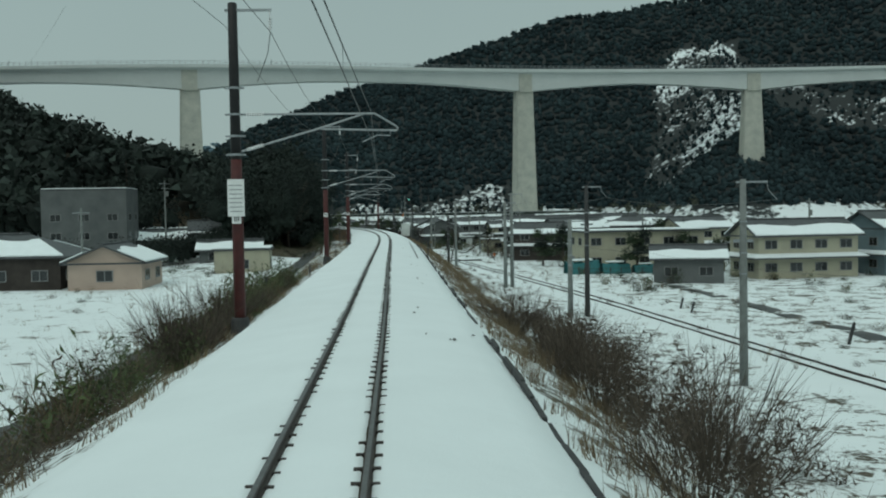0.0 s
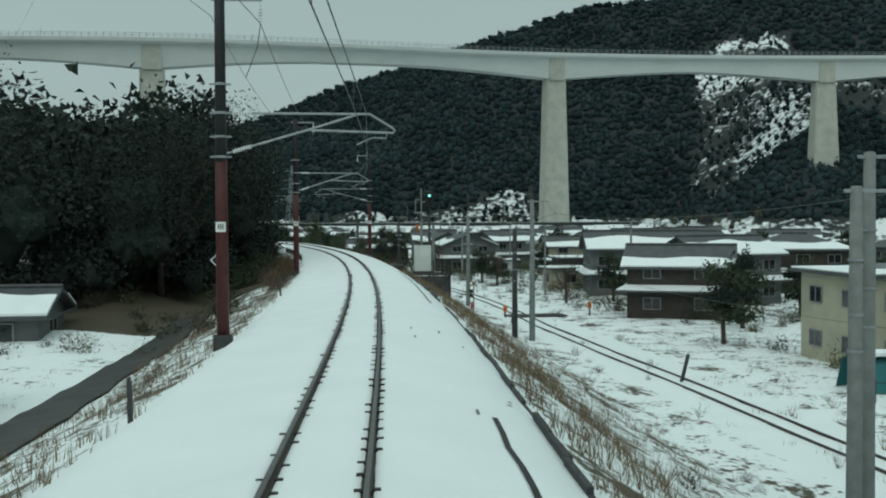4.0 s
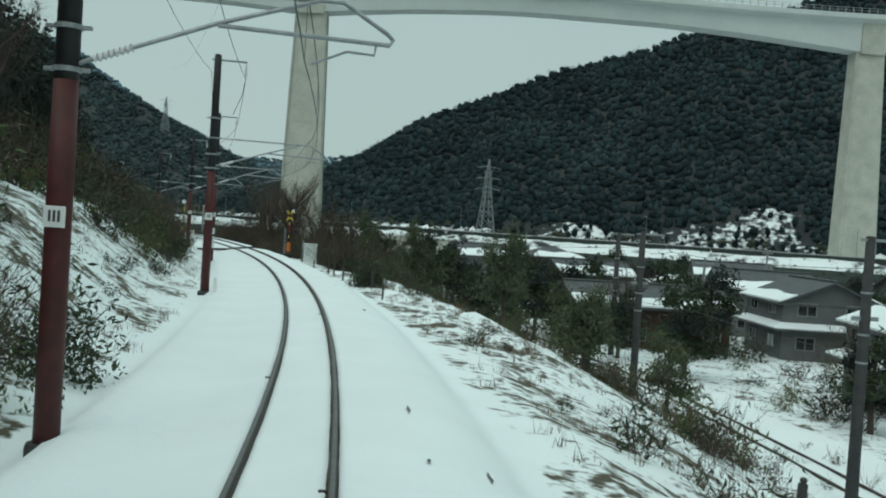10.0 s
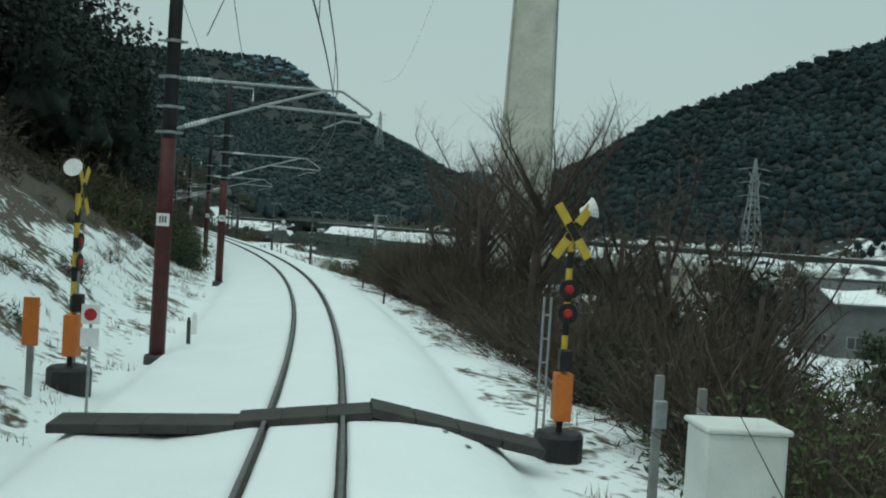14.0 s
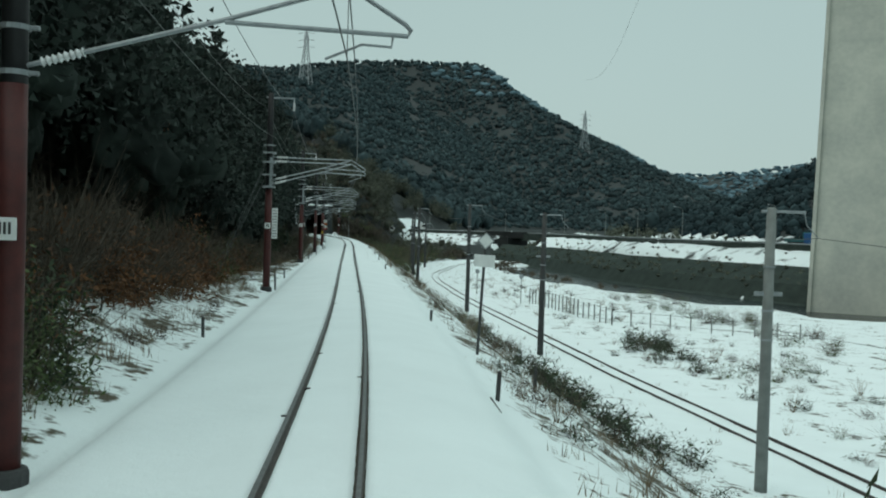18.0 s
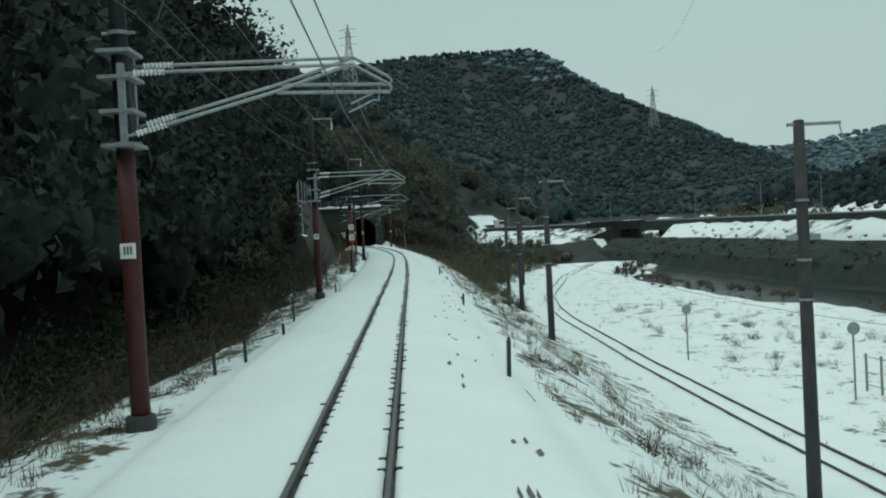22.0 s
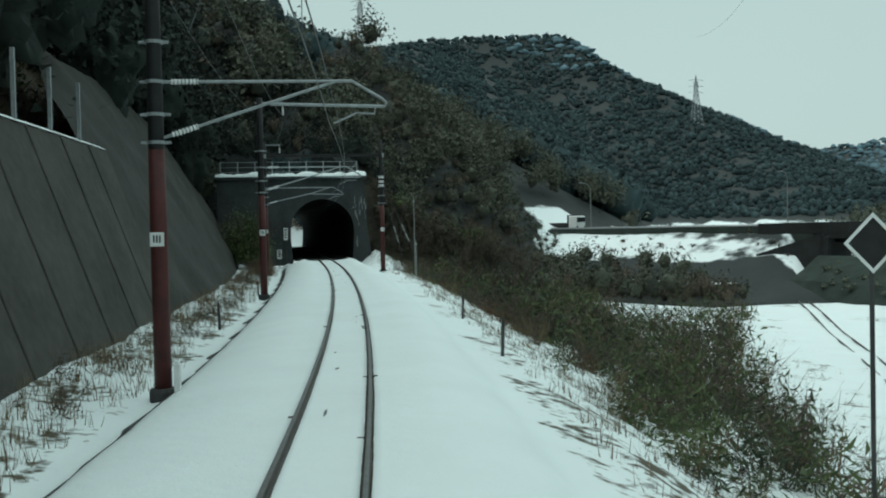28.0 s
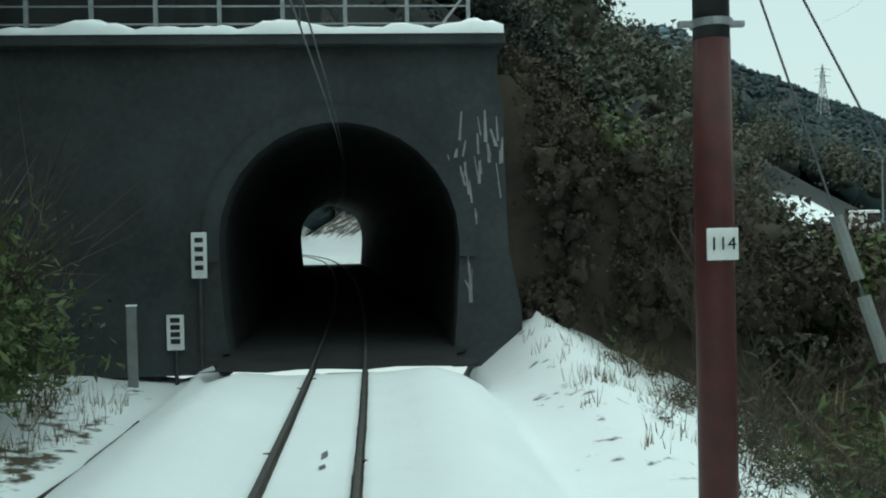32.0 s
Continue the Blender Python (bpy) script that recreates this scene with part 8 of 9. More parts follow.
def crossing_signal(m, label, mirror=1):
    e = empty("crossing_signal", m, label, "crossing signal", "signals at the foot crossing")
    Build().turned([(0.42, -0.6), (0.42, 0.30), (0.36, 0.36)], 14).ob("base", M_BLACK, e)
    for k in range(13):
        Build().turned([(0.055, 0.3 + 0.28 * k), (0.055, 0.58 + 0.28 * k)], 12).ob("pole_band", M_YELLOW if k % 2 else M_BLACK, e)
    for a in (38, -38):
        Build().box(-0.52, 0.52, -0.03, -0.005, -0.075, 0.075, 0.008).ob("cross_board", M_YELLOW, e, pose(0, -0.06 - 0.02 * (a > 0), 3.72, 0, a * 1.5, 0), "yellow board of the crossing's cross")
        Build().box(-0.16, 0.16, -0.036, -0.031, -0.07, 0.07).ob("black_stripe", M_BLACK, e, pose(0, -0.06 - 0.02 * (a > 0), 3.72, 0, a * 1.5, 0))
    Build().turned([(0.05, 0), (0.09, 0.12), (0.17, 0.24), (0.18, 0.26)], 12, Matrix.Translation((0.12 * mirror, 0.0, 4.05)) @ Matrix.Rotation(radians(70 * mirror), 4, "Y")).ob("loudspeaker", M_WHITE, e)
    Build().box(-0.14, 0.16, -0.16, 0.12, 0.55, 1.35, 0.02).ob("orange_box", M_ORANGE, e)
    Build().box(-0.1, 0.1, -0.2, 0.0, 1.4, 1.75, 0.02).ob("lamp_box", M_BLACK, e)
    for z in (2.35, 2.75):
        lamp = Build().turned([(0.17, 0), (0.17, 0.02)], 14, Matrix.Translation((0.0, -0.08, z)) @ Matrix.Rotation(radians(90), 4, "X")).ob("lamp_backboard", M_BLACK, e)
        Build().turned([(0.08, 0.02), (0.06, 0.05)], 12, Matrix.Translation((0.0, -0.08, z)) @ Matrix.Rotation(radians(90), 4, "X")).ob("red_lens", M_REDP, lamp)
    for x in (-0.38, -0.26):
        Build().tube([(x * mirror, 0.05, -0.4), (x * mirror, 0.05, 2.6)], 0.022, 6).ob("ladder_stile", M_STEEL, e)
    for k in range(6):
        Build().tube([(-0.38 * mirror, 0.05, 0.3 + 0.4 * k), (-0.26 * mirror, 0.05, 0.3 + 0.4 * k)], 0.016, 5).ob("rung", M_STEEL, e)
    return e


crossing_signal(at(277.2, 4.2, -0.75), "yellow and black crossing signal with a cross board")
crossing_signal(at(280.5, -4.6, -0.55, 84), "yellow and black crossing signal against the slope", -1)
cb = empty("equipment_cabinet", at(272.8, 5.35, -1.05), "off-white equipment cabinet on a concrete pad", "cabinet")
Build().box(-0.5, 0.5, -0.35, 0.35, 0.05, 1.72, 0.02).ob("body", M_CABI, cb)
Build().box(-0.54, 0.54, -0.40, 0.40, 1.72, 1.79, 0.02).ob("lid", M_CABI, cb)
Build().box(-0.45, 0.45, -0.362, -0.35, 0.15, 1.64, 0.005).ob("door", M_CABI, cb)
Build().box(0.33, 0.37, -0.385, -0.362, 0.8, 1.0).ob("handle", M_STEEL, cb)
Build().box(-0.6, 0.6, -0.45, 0.45, -0.5, 0.05).ob("pad", M_POLE3, cb)
for s, d, h, mt, lab in [(275.0, 5.1, 1.9, M_POLE3, "grey post with a small box by the crossing"), (275.6, 6.0, 1.7, M_POLE3, "short grey post by the crossing"), (278.6, -5.6, 1.6, M_POLE3, "grey post on the slope by the crossing")]:
    e = empty("box_post", at(s, d, gz(s, d)), lab, "post", "posts at the foot crossing")
    Build().box(-0.06, 0.06, -0.06, 0.06, -0.4, h, 0.01).ob("shaft", mt, e)
    Build().box(-0.09, 0.09, -0.17, -0.06, h - 0.75, h - 0.35, 0.01).ob("box", M_STEEL, e)
st = empty("stop_board", at(279.0, -4.9, gz(279, -4.9)), "orange timber board on a post by the crossing", "board")
Build().box(-0.05, 0.05, -0.05, 0.05, -0.3, 1.0).ob("post", M_POLE3, st)
Build().box(-0.14, 0.14, -0.07, -0.05, 0.9, 1.75, 0.01).ob("board", M_ORANGE, st)
st = empty("warning_sign", at(279.0, -3.9, gz(279, -3.9)), "red and white warning plates on a thin post", "sign")
Build().tube([(0, 0, -0.3), (0, 0, 2.0)], 0.03, 6).ob("post", M_STEEL, st)
Build().box(-0.16, 0.16, -0.05, -0.03, 1.65, 2.0, 0.01).ob("plate", M_WHITE, st)
Build().turned([(0.11, 0), (0.11, 0.006)], 16, Matrix.Translation((0, -0.051, 1.82)) @ Matrix.Rotation(radians(90), 4, "X")).ob("red_disc", M_REDP, st)
Build().box(-0.16, 0.16, -0.05, -0.03, 1.25, 1.58, 0.01).ob("plate", M_WHITE, st)

# ---- line signs ----
e = empty("speed_board", at(478.3, -3.6, -0.6), "speed board with two white number plates on a thin post", "sign")
Build().tube([(0, 0.03, -0.4), (0, 0.03, 4.05)], 0.03, 8).ob("post", M_STEEL, e)
for z0, z1, mt, figure in ((3.62, 4.02, M_WHITE, "105"), (3.28, 3.57, M_ORANGE, ""), (2.80, 3.20, M_WHITE, "100"), (2.60, 2.77, M_REDP, "")):
    pl = Build().box(-0.225, 0.225, -0.03, 0.0, z0, z1, 0.01).ob("plate", mt, e)
    if figure:
        words("numerals", figure, 0.3, M_BLACK, pl, Matrix.Translation((0, -0.036, (z0 + z1) / 2)) @ Matrix.Rotation(radians(90), 4, "X"))
    elif z1 > 3.2:
        Build().box(-0.16, 0.16, -0.036, -0.031, z0 + 0.09, z0 + 0.14).box(-0.12, 0.12, -0.036, -0.031, z0 + 0.17, z0 + 0.21).ob("writing", M_BLACK, pl)


def diamond(m, zc, half, face, rim, label, h, plate=None, lean=0.0):
    e = empty("diamond_sign", m @ pose(0, 0, 0, 0, lean, 0), label, "sign", "diamond signs")
    Build().tube([(0, 0, -1.2), (0, 0, h)], 0.045, 8).ob("post", M_POLE2, e)
    Build().prism([(0, zc - half), (half, zc), (0, zc + half), (-half, zc)], -0.06, -0.045).ob("plate", face, e)
    f = Build()
    o = [(0, zc - half), (half, zc), (0, zc + half), (-half, zc)]
    i = [(0, zc - half * 0.84), (half * 0.84, zc), (0, zc + half * 0.84), (-half * 0.84, zc)]
    v = [(x, -0.064, z) for x, z in o + i] + [(x, -0.060, z) for x, z in o + i]
    q = [(k, (k + 1) % 4, 4 + (k + 1) % 4, 4 + k) for k in range(4)]
    f.add(v, q + [tuple(8 + j for j in t[::-1]) for t in q])
    f.ob("border", rim, e)
    if plate:
        Build().box(-plate[0], plate[0], -0.06, -0.04, plate[1], plate[2], 0.01).ob("board", M_WHITE, e)
    return e


diamond(at(361.5, 4.1, -1.6), 4.1, 0.27, M_WHITE, M_STEEL, "white diamond sign over a blank white board on a leaning post", 3.95, (0.33, 3.28, 3.66), 2.5)
diamond(at(523.5, 9.6, -3.4), 5.75, 0.55, M_BLACK, M_WHITE, "black diamond sign with a white border on a post", 5.3)
diamond(at(118, -5.3, -1.8), 3.2, 0.30, M_BLACK, M_WHITE, "small dark diamond sign with a white border above the lane", 3.0)
for s, d, h in ((462.0, 17.6, 3.2), (447, 21, 3.4)):
    e = empty("round_sign", at(s, d, -6.2), "small weathered sign on a post beside the lower line", "sign", "signs of the lower line")
    Build().tube([(0, 0, -0.3), (0, 0, h)], 0.05, 8).ob("post", M_POLE3, e)
    Build().turned([(0.3, 0), (0.3, 0.03)], 16, Matrix.Translation((0, -0.05, h)) @ Matrix.Rotation(radians(90), 4, "X")).ob("plate", M_STEEL, e)

# ---- level crossing of the lower line ----
for k, (s, d) in enumerate(((165.8, 14.9), (167.5, 23.5), (170, 12.9))):
    e = empty("level_crossing_lamp", at(s, d, -6.2), "red-hooded crossing lamp post beside the lower line", "crossing signal", "lamps of the lower crossing")
    Build().tube([(0, 0, -0.3), (0, 0, 1.2)], 0.08, 8).ob("post", M_POLE2, e)
    Build().box(-0.16, 0.16, -0.14, 0.14, 0.75, 1.35, 0.06).ob("hood", M_ORANGE if k < 2 else M_REDP, e)
    Build().turned([(0.1, 0), (0.09, 0.03)], 12, Matrix.Translation((0, -0.14, 1.05)) @ Matrix.Rotation(radians(90), 4, "X")).ob("lens", M_REDP, e)
e = empty("crossing_post", at(159.5, 10.6, -5.2), "tall crossing signal with a pale cross and round lamps", "crossing signal")
Build().tube([(0, 0, -0.6), (0, 0, 2.9)], 0.06, 8).ob("post", M_POLE3, e)
for a in (40, -40):
    Build().box(-0.38, 0.38, -0.04, -0.02, -0.06, 0.06).ob("cross_board", M_STRAW, e, pose(0, -0.03 - 0.02 * (a > 0), 2.85, 0, a, 0))
for z in (2.2, 1.85):
    Build().turned([(0.16, 0), (0.16, 0.04)], 12, Matrix.Translation((-0.22, -0.05, z)) @ Matrix.Rotation(radians(90), 4, "X")).ob("lamp", M_BLACK, e)
deck = empty("lower_crossing_deck", at(168.2, float(line2(168)), LINE2_Z), "snow-free planked deck of the level crossing", "crossing")
deck["kind"] = "structure"
for x in np.arange(-3.6, 3.7, 0.9):
    Build().box(x - 0.43, x + 0.43, -1.1, 1.1, -0.12, 0.006 if abs(abs(x) - 0.566) > 0.5 else -0.02).ob("plank", M_RUBBER, deck)

# ---- the road on its bank ----
rd = Build()
pts = [Vector((x, y, 1.32)) for x, y in ROAD_LINE]
dense = []
for a, b in zip(pts, pts[1:]):
    dense += [a.lerp(b, k / 8) for k in range(8)]
dense.append(pts[-1])
v, f = [], []
for k, p in enumerate(dense):
    w = (dense[min(k + 1, len(dense) - 1)] - dense[max(k - 1, 0)]).normalized()
    n = Vector((-w.y, w.x, 0))
    v += [tuple(p + n * 3.6), tuple(p - n * 3.6)]
    if k:
        f.append((2 * k - 2, 2 * k - 1, 2 * k + 1, 2 * k))
road = rd.add(v, f).ob("road", M_ASPH)
tagged(road, "wet asphalt road along the top of the river bank", "road", kind="structure")
guard = empty("guard_rail", Matrix(), "pale steel guard rail along the road", "guard rail")
for k, p in enumerate(dense[:-1]):
    q = dense[k + 1]
    w = (q - p).normalized()
    n = Vector((-w.y, w.x, 0))
    a, b = p + n * 4.2, q + n * 4.2
    g_ = Build()
    g_.add([(a.x, a.y, 1.75), (b.x, b.y, 1.75), (b.x, b.y, 2.1), (a.x, a.y, 2.1), (a.x + n.x * 0.08, a.y + n.y * 0.08, 1.92), (b.x + n.x * 0.08, b.y + n.y * 0.08, 1.92)],
           [(0, 1, 5, 4), (4, 5, 2, 3), (3, 2, 1, 0)])
    g_.ob("beam", M_STEEL, guard)
    Build().box(-0.07, 0.07, -0.07, 0.07, 0.8, 2.1).ob("post", M_STEEL, guard, Matrix.Translation((a.x, a.y, 0)))
low = Build()
LOW = [(9.6, -2.3), (9.9, -1.66), (10.4, -1.72), (12.4, -2.9), (14.6, -4.3), (16.4, -6.9), (19.5, -8.6)]
kept = [k for k, p in enumerate(dense) if p.x > -211]
for k in kept:
    p = dense[k]
    w = (dense[k + 1] - dense[max(k - 1, 0)]).normalized()
    n = Vector((-w.y, w.x, 0))
    low.v += [(p.x + n.x * (r + 0.12 * math.sin(3 * k + j)), p.y + n.y * (r + 0.12 * math.sin(3 * k + j)), z + 0.10 * math.sin(5 * k + 2 * j)) for j, (r, z) in enumerate(LOW)]
for k in range(len(kept) - 1):
    low.f += [(7 * k + j, 7 * k + j + 1, 7 * k + j + 8, 7 * k + j + 7) for j in range(6)]
tagged(low.ob("river_bank", M_LOWBANK), "dark overgrown earth bank between the snow and the river", "river bank", kind="structure")
kw = empty("parapet_wall", Matrix(), "dark concrete edge wall below the road", "wall")
kw["kind"] = "structure"
for k, p in enumerate(dense[:-1]):
    q = dense[k + 1]
    w = (q - p).normalized()
    n = Vector((-w.y, w.x, 0))
    a, b = p + n * 4.6, q + n * 4.6
    c, d_ = p + n * 4.9, q + n * 4.9
    Build().add([(a.x, a.y, -0.2), (b.x, b.y, -0.2), (b.x, b.y, 1.85), (a.x, a.y, 1.85), (c.x, c.y, -0.2), (d_.x, d_.y, -0.2), (d_.x, d_.y, 1.85), (c.x, c.y, 1.85)],
                [(0, 1, 2, 3), (7, 6, 5, 4), (3, 2, 6, 7), (0, 4, 5, 1), (0, 3, 7, 4), (1, 5, 6, 2)]).ob("panel", M_LOWBANK, kw)
for k in range(4, len(dense), 6):
    p = dense[k]
    w = (dense[min(k + 1, len(dense) - 1)] - dense[k - 1]).normalized()
    n = Vector((-w.y, w.x, 0))
    e = empty("street_lamp", Matrix.Translation((p.x - n.x * 4.6, p.y - n.y * 4.6, 1.2)), "thin grey street lamp beside the road", "street lamp", "street lamps of the road")
    Build().tube([(0, 0, -0.3), (0, 0, 7.0), (n.x * 0.5, n.y * 0.5, 7.7), (n.x * 1.6, n.y * 1.6, 7.9)], [0.09, 0.06, 0.05, 0.04], 8).ob("pole", M_POLE3, e)
    Build().box(-0.3, 0.3, -0.12, 0.12, -0.06, 0.06, 0.02).ob("lamp_head", M_STEEL, e, Matrix.Translation((n.x * 1.9, n.y * 1.9, 7.9)))


def truck(m, cab_m, body_m, label):
    e = empty("truck", m, label, "truck")
    Build().box(-1.05, 1.05, -3.2, -1.5, 0.55, 2.55, 0.12).ob("cab", cab_m, e)
    Build().box(-0.92, 0.92, -3.23, -3.19, 1.55, 2.3, 0.02).ob("windscreen", M_GLASS, e)
    Build().box(-1.1, 1.1, -1.4, 3.2, 0.95, 1.5, 0.03).ob("bed", body_m, e)
    Build().box(-1.1, 1.1, -1.4, -1.3, 1.5, 2.7, 0.02).ob("headboard", body_m, e)
    Build().box(-0.5, 0.5, -3.0, 3.1, 0.5, 0.95).ob("chassis", M_BLACK, e)
    for x in (-0.85, 0.85):
        Build().box(x - 0.16, x + 0.16, -3.25, -3.2, 0.75, 0.98).ob("headlight", M_GLASS, e)
        for y in (-2.4, 1.6):
            t = Build().turned([(0.28, -0.14), (0.45, -0.12), (0.45, 0.12), (0.28, 0.14)], 16, Matrix.Translation((x, y, 0.45)) @ Matrix.Rotation(radians(90), 4, "Y")).ob("tyre", M_BLACK, e)
            Build().turned([(0.26, -0.11), (0.26, 0.11)], 12, Matrix.Translation((x, y, 0.45)) @ Matrix.Rotation(radians(90), 4, "Y")).ob("rim", M_STEEL, t)
    return e


truck(pose(-258.5, 583.2, 1.33, 0, 0, 78), M_WHITE, M_BLACK, "white flatbed truck standing on the road by the spur")
truck(pose(-110, 491.0, 1.33, 0, 0, 55), M_BLUEP, M_TEAL, "blue truck on the road above the river")

# the road's bridge over the lower line: two dark abutments, deck and parapets
ob_ = empty("road_bridge", Matrix(), "dark concrete road bridge over the lower railway", "bridge")
ux, uy = LINE2_END[0][0] - LINE2_END[1][0], LINE2_END[0][1] - LINE2_END[1][1]
un = math.hypot(ux, uy)
ux, uy = -ux / un, -uy / un
bx, by = -210.0, 576.0
turn_b = math.degrees(math.atan2(-ux, uy))
for side in (-1, 1):
    Build().box(side * 5.2 - 0.5, side * 5.2 + 0.5, -7.5, 7.5, -7.0, 0.5, 0.04).ob("abutment", M_NEARBLACK, ob_, pose(bx, by, 0, 0, 0, turn_b))
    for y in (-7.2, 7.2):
        Build().prism([(side * 5.3, -7.0), (side * 13.0, -7.0), (side * 13.0, -1.5), (side * 5.3, 0.9)], y - 0.3, y + 0.3).ob("wing_wall", M_NEARBLACK, ob_, pose(bx, by, 0, 0, 0, turn_b))
Build().box(-6.6, 6.6, -6.4, 6.4, 0.3, 1.18, 0.05).ob("deck", M_NEARBLACK, ob_, pose(bx, by, 0, 0, 0, turn_b))
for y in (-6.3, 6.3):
    Build().box(-13.0, 13.0, y - 0.15, y + 0.15, 0.9, 2.2, 0.03).ob("parapet", M_NEARBLACK, ob_, pose(bx, by, 0, 0, 0, turn_b))
# ---- pylons ----
def pylon(m, h, label):
    e = empty("pylon", m, label, "pylon", "power line pylons")
    w = h * 0.10
    for sx in (-1, 1):
        for sy in (-1, 1):
            Build().tube([(sx * w, sy * w, 0), (sx * w * 0.35, sy * w * 0.35, h * 0.62), (sx * 0.15, sy * 0.15, h)], h * 0.006, 4).ob("leg", M_STEEL, e)
    for k in range(8):
        z0, z1 = h * 0.11 * k, h * 0.11 * (k + 1)
        a, b = w * (1 - 0.65 * min(1, z0 / (0.62 * h))), w * (1 - 0.65 * min(1, z1 / (0.62 * h)))
        br = Build()
        for sy in (-1, 1):
            br.tube([(-a, sy * a, z0), (b, sy * b, z1)], h * 0.0035, 4).tube([(a, sy * a, z0), (-b, sy * b, z1)], h * 0.0035, 4)
            br.tube([(sy * a, -a, z0), (sy * b, b, z1)], h * 0.0035, 4).tube([(sy * a, a, z0), (sy * b, -b, z1)], h * 0.0035, 4)
        br.ob("lattice", M_STEEL, e)
    for k, z in enumerate((0.66, 0.78, 0.90)):
        Build().tube([(-h * 0.15, 0, h * z), (0, 0, h * (z + 0.025)), (h * 0.15, 0, h * z)], h * 0.005, 4).ob("crossarm", M_STEEL, e)
    return e


pylon(pose(-56, 588, -5, 0, 0, 30), 37, "grey lattice pylon before the eastern hill")
for x, y, h, rz in ((-770, 1085, 62, 20), (-588, 1392, 52, 50)):
    pylon(pose(x, y, float(far_z(np.array([float(x)]), np.array([float(y)]))[0]) - 2, 0, 0, rz), h, "distant lattice pylon on the ridge")
wire("power_line", [(-588 + k * 30, 1392 - k * 52, 190 - 30 * math.sin(math.pi * k / 10)) for k in range(11)], 0.08, "distant power line across the valley")

# ---- fences, tarpaulins and clutter in the valley ----
def mesh_fence(p, q, n, h, label, material=None):
    e = empty("field_fence", Matrix(), label, "fence", "fences of the river field")
    a, b = Vector(p), Vector(q)
    for k in range(n + 1):
        c = a.lerp(b, k / n)
        Build().box(-0.05, 0.05, -0.05, 0.05, 0, h).ob("post", material or M_POLE3, e, Matrix.Translation((c.x, c.y, -6.3)))
    for z in (0.5, h - 0.15):
        Build().tube([(a.x, a.y, -6.3 + z), (b.x, b.y, -6.3 + z)], 0.025, 4).ob("rail", material or M_POLE3, e)
    return e


fl = [tuple(map(float, on(s, d)[:2])) for s, d in ((449, 22.5), (432, 24.5), (424, 26), (413, 40))]
mesh_fence((*fl[0], 0), (*fl[1], 0), 14, 2.0, "grey post fence round the snowy river field")
mesh_fence((*fl[1], 0), (*fl[2], 0), 6, 1.8, "grey post fence round the snowy river field")
mesh_fence((*fl[2], 0), (*fl[3], 0), 9, 1.6, "grey post fence round the snowy river field")
mesh_fence((24, 128, 0), (35, 126, 0), 8, 1.2, "low broken fence before the tarpaulins", M_BROWNW)
mesh_fence((8.5, 238, 0), (14.5, 229, 0), 14, 0.9, "low hedge-like fence of a village garden", M_BROWNW)
rk = random.Random(13)
for x, y, w, h, dp in ((26.5, 131.5, 4.6, 2.0, 2.4), (31, 131, 4.0, 1.7, 2.4), (35, 130.5, 3.2, 1.4, 2.0)):
    b = Build()
    v, f = [], []
    for i in range(9):
        for j in range(5):
            px, py = (i / 8 - 0.5) * w, (j / 4 - 0.5) * dp
            v.append((px, py, h * (1 - (2 * j / 4 - 1) ** 4) * (0.75 + 0.25 * rk.random()) if 0 < j < 4 else 0.0))
            if i and j:
                k = i * 5 + j
                f.append((k, k - 1, k - 6, k - 5))
    o = new("tarpaulin_cover", mesh_of("tarpaulin_cover", v, f, M_TEAL))
    o.matrix_basis = pose(x, y, -6.25, 0, 0, 6)
    tagged(o, "stack of goods under a teal tarpaulin in the snow", "tarpaulin", "tarpaulin stacks")
    s_ = Build().box(-w * 0.3, w * 0.3, -dp * 0.25, dp * 0.25, h * 0.93, h * 1.05, 0.05).ob("snow", M_SNOW, o)
fac = empty("factory", pose(-50, 420, -6.3, 0, 0, 126), "long pale factory building with a flat roof", "building")
Build().box(-25, 25, -6, 6, -0.5, 6.2, 0.05).ob("wall", M_CONC, fac)
Build().box(-25.3, 25.3, -6.3, 6.3, 6.2, 6.5, 0.05).ob("roof", M_GIRD, fac)
for k in range(9):
    window(fac, pose(-22 + 5.4 * k, 6.03, 3.8) @ Matrix.Diagonal((1.6, 1, 1.2, 1)))
    window(fac, pose(-22 + 5.4 * k, -6.03, 3.8) @ Matrix.Diagonal((1.6, 1, 1.2, 1)))
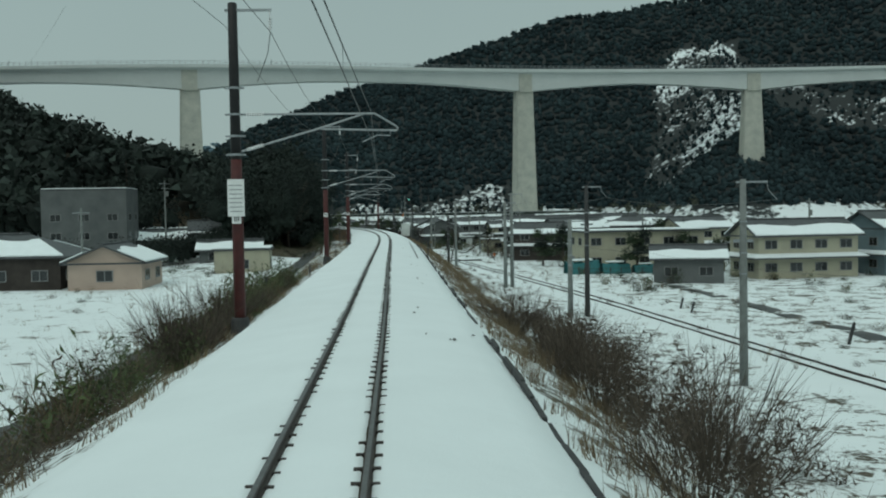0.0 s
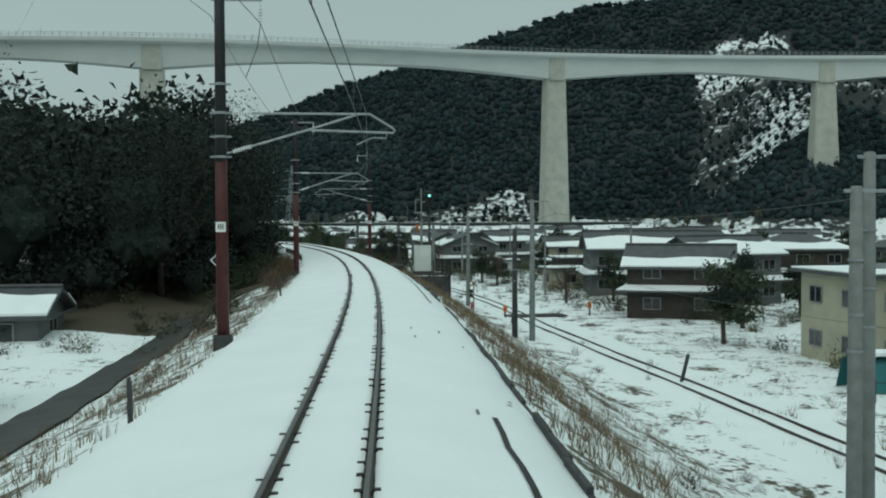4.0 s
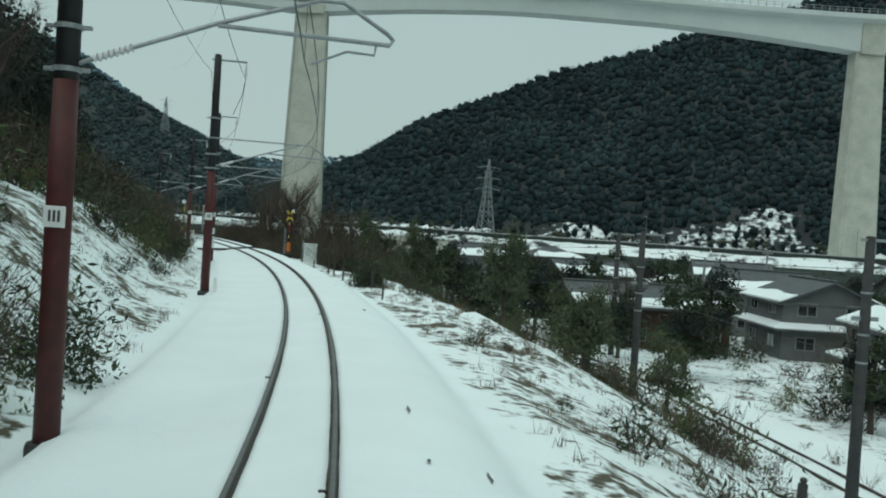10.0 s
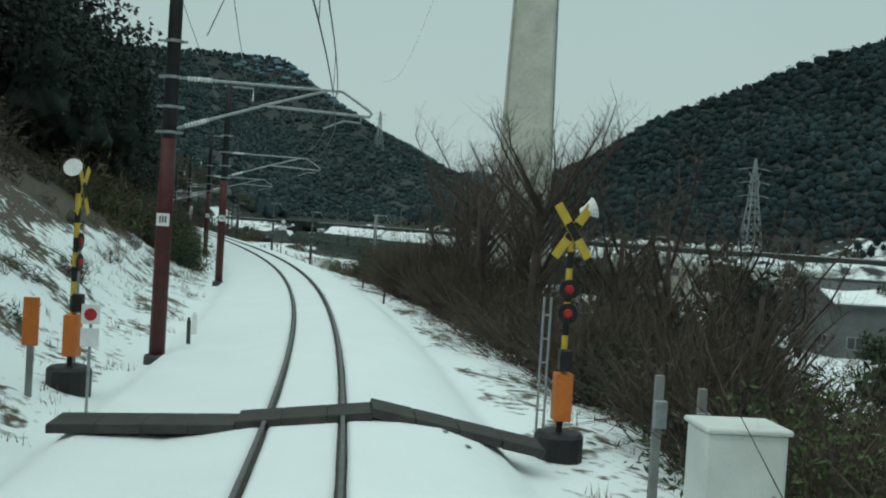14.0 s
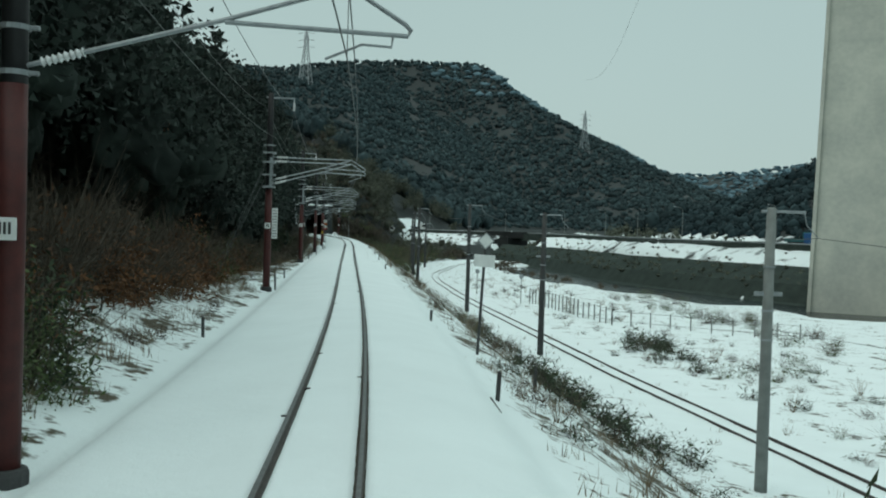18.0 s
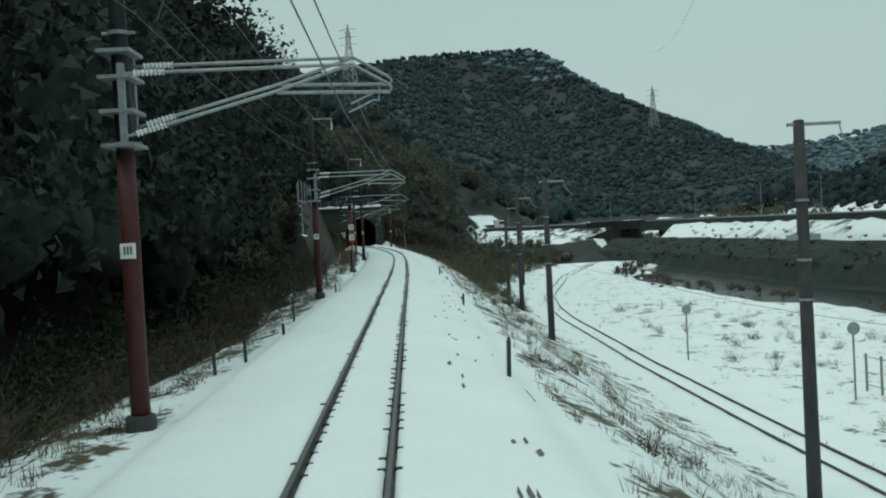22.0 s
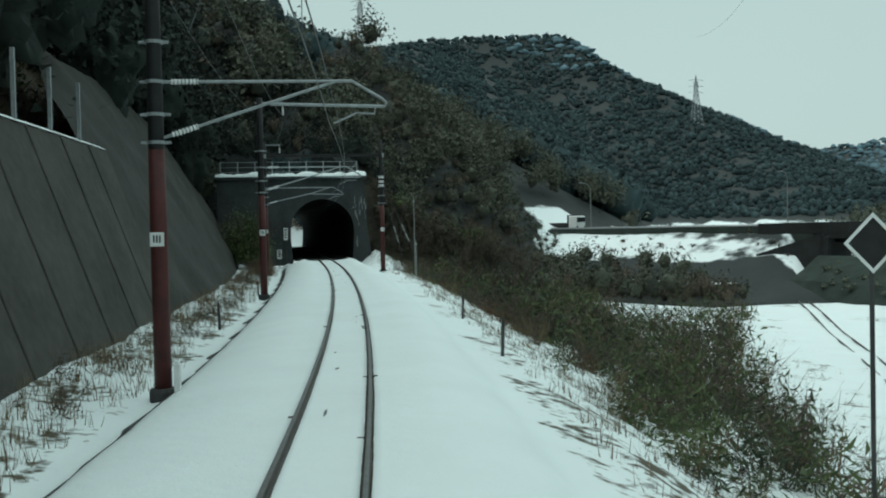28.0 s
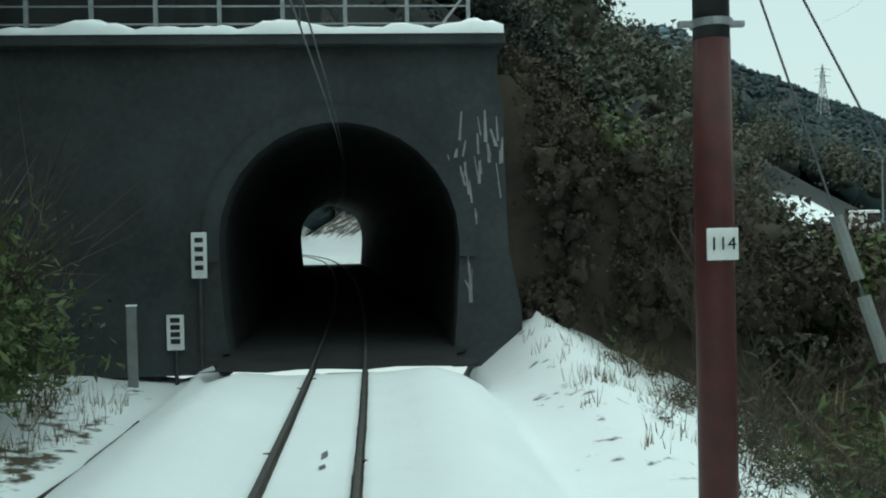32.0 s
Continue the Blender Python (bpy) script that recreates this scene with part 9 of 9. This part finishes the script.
# poles of the village and of the hamlet on the left
for x, y, z, h, lab in ((-34.5, 149.5, -4.3, 12.5, 1), (-23, 148, -4.3, 8.6, 0), (-16.9, 171.4, -3.5, 6.4, 0), (-30, 96, -4.3, 8, 0), (42, 158, -6.3, 9, 0), (24, 178, -6.3, 9, 0), (18, 196, -6.3, 8, 0), (36, 214, -6.3, 9, 0),
                        (10, 226, -6.3, 8, 0), (20, 250, -6.3, 9, 1), (44, 240, -6.3, 9, 0), (58, 130, -6.3, 10, 1), (0, 275, -6.3, 8, 0), (10, 305, -6.3, 9, 1), (-20, 340, -6.3, 9, 0)):
    e = empty("utility_pole", pose(x, y, z, 0, 0, 25 * lab + 10), "grey utility pole standing among the houses", "pole", "utility poles")
    Build().turned([(0.16, -0.5), (0.10, h), (0.03, h + 0.02)], 10).ob("shaft", M_POLE3, e)
    Build().box(-0.8, 0.8, -0.05, 0.05, h - 0.5, h - 0.4).ob("crossarm", M_STEEL, e)
    if lab:
        Build().box(-0.6, 0.6, -0.05, 0.05, h - 1.2, h - 1.1).ob("crossarm", M_STEEL, e)
        Build().turned([(0.22, h - 2.4), (0.24, h - 2.3), (0.24, h - 1.7), (0.2, h - 1.6)], 10, Matrix.Translation((0.36, 0, 0))).ob("transformer", M_POLE3, e)
# guy wires of the mast with twin cantilevers
for q in ((-2.8, -1.0, -0.2), (-3.2, 0.6, -0.2)):
    for z in (6.2, 7.0):
        x, y, _ = on(383, -4.3)
        m = at(383, -4.3, -0.6)
        tagged(Build().tube([m @ Vector((0, 0, z)), m @ Vector(q)], 0.014, 5).ob("guy_wire", M_WIRE), "guy wire staying the mast", "wire", "guy wires")

# river wall with a snowy ledge below the road's bank
rw = empty("river_wall", Matrix(), "dark river wall with a narrow snowy ledge", "wall")
rw["kind"] = "structure"
for k, p in enumerate(dense[:-1]):
    q = dense[k + 1]
    w = (q - p).normalized()
    n = Vector((-w.y, w.x, 0))
    if p.x < -262:
        break
    if p.x > -215:
        continue
    a, b, c, d_ = p + n * 20.6, q + n * 20.6, p + n * 18.4, q + n * 18.4
    box8 = [(v.x, v.y, z) for z in (-9.0, -4.6) for v in (a, b, d_, c)]
    Build().add(box8, [(0, 1, 5, 4), (1, 2, 6, 5), (2, 3, 7, 6), (3, 0, 4, 7), (4, 5, 6, 7)]).ob("panel", M_POLE2, rw)
    Build().add([(v.x, v.y, -4.57) for v in (a, b, d_, c)] + [((c.x + a.x) / 2, (c.y + a.y) / 2, -4.4), ((b.x + d_.x) / 2, (b.y + d_.y) / 2, -4.4)], [(0, 1, 5, 4), (4, 5, 2, 3)]).ob("snow", M_SNOW, rw)

for h0, h1, w, mt in ((-1.0, 5.0, 0.035, M_POLE3), (-1.2, 1.7, 0.06, M_POLE3)):
    e = empty("thin_pole", at(579.5 + w, 6.1 + 3 * w, 0), "thin grey pole in the scrub beside the stay mast", "pole", "thin poles by the tunnel")
    Build().turned([(w, h0), (w, h1), (w * 0.5, h1 + 0.02)], 8).ob("shaft", mt, e)
    Build().box(-w * 1.6, w * 1.6, -w * 1.4, w * 1.4, h1 - 0.3, h1 - 0.16, 0.005).ob("clamp", M_STEEL, e)
e = empty("concrete_post", at(597.2, -4.95, 0), "grey concrete post at the foot of the portal", "post")
Build().box(-0.11, 0.11, -0.09, 0.09, -1.1, 1.2, 0.02).ob("shaft", M_POLE3, e)
Build().box(-0.12, 0.12, -0.10, 0.10, 1.2, 1.24, 0.01).ob("cap", M_SNOW, e)

# snow-free ballast at the tunnel mouth, with the tunnel's shade put into its colour
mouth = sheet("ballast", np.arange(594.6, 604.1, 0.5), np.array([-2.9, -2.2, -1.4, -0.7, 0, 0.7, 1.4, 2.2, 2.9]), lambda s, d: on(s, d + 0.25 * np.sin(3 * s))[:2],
              lambda s, d: -0.085 + 0.03 * np.sin(7 * s + 3 * d), lambda s, d: 0 * s + 1, M_NEARBLACK)
tagged(mouth, "snow-free ballast at the tunnel mouth, coloured dark for the tunnel's shade", "ballast", kind="structure")
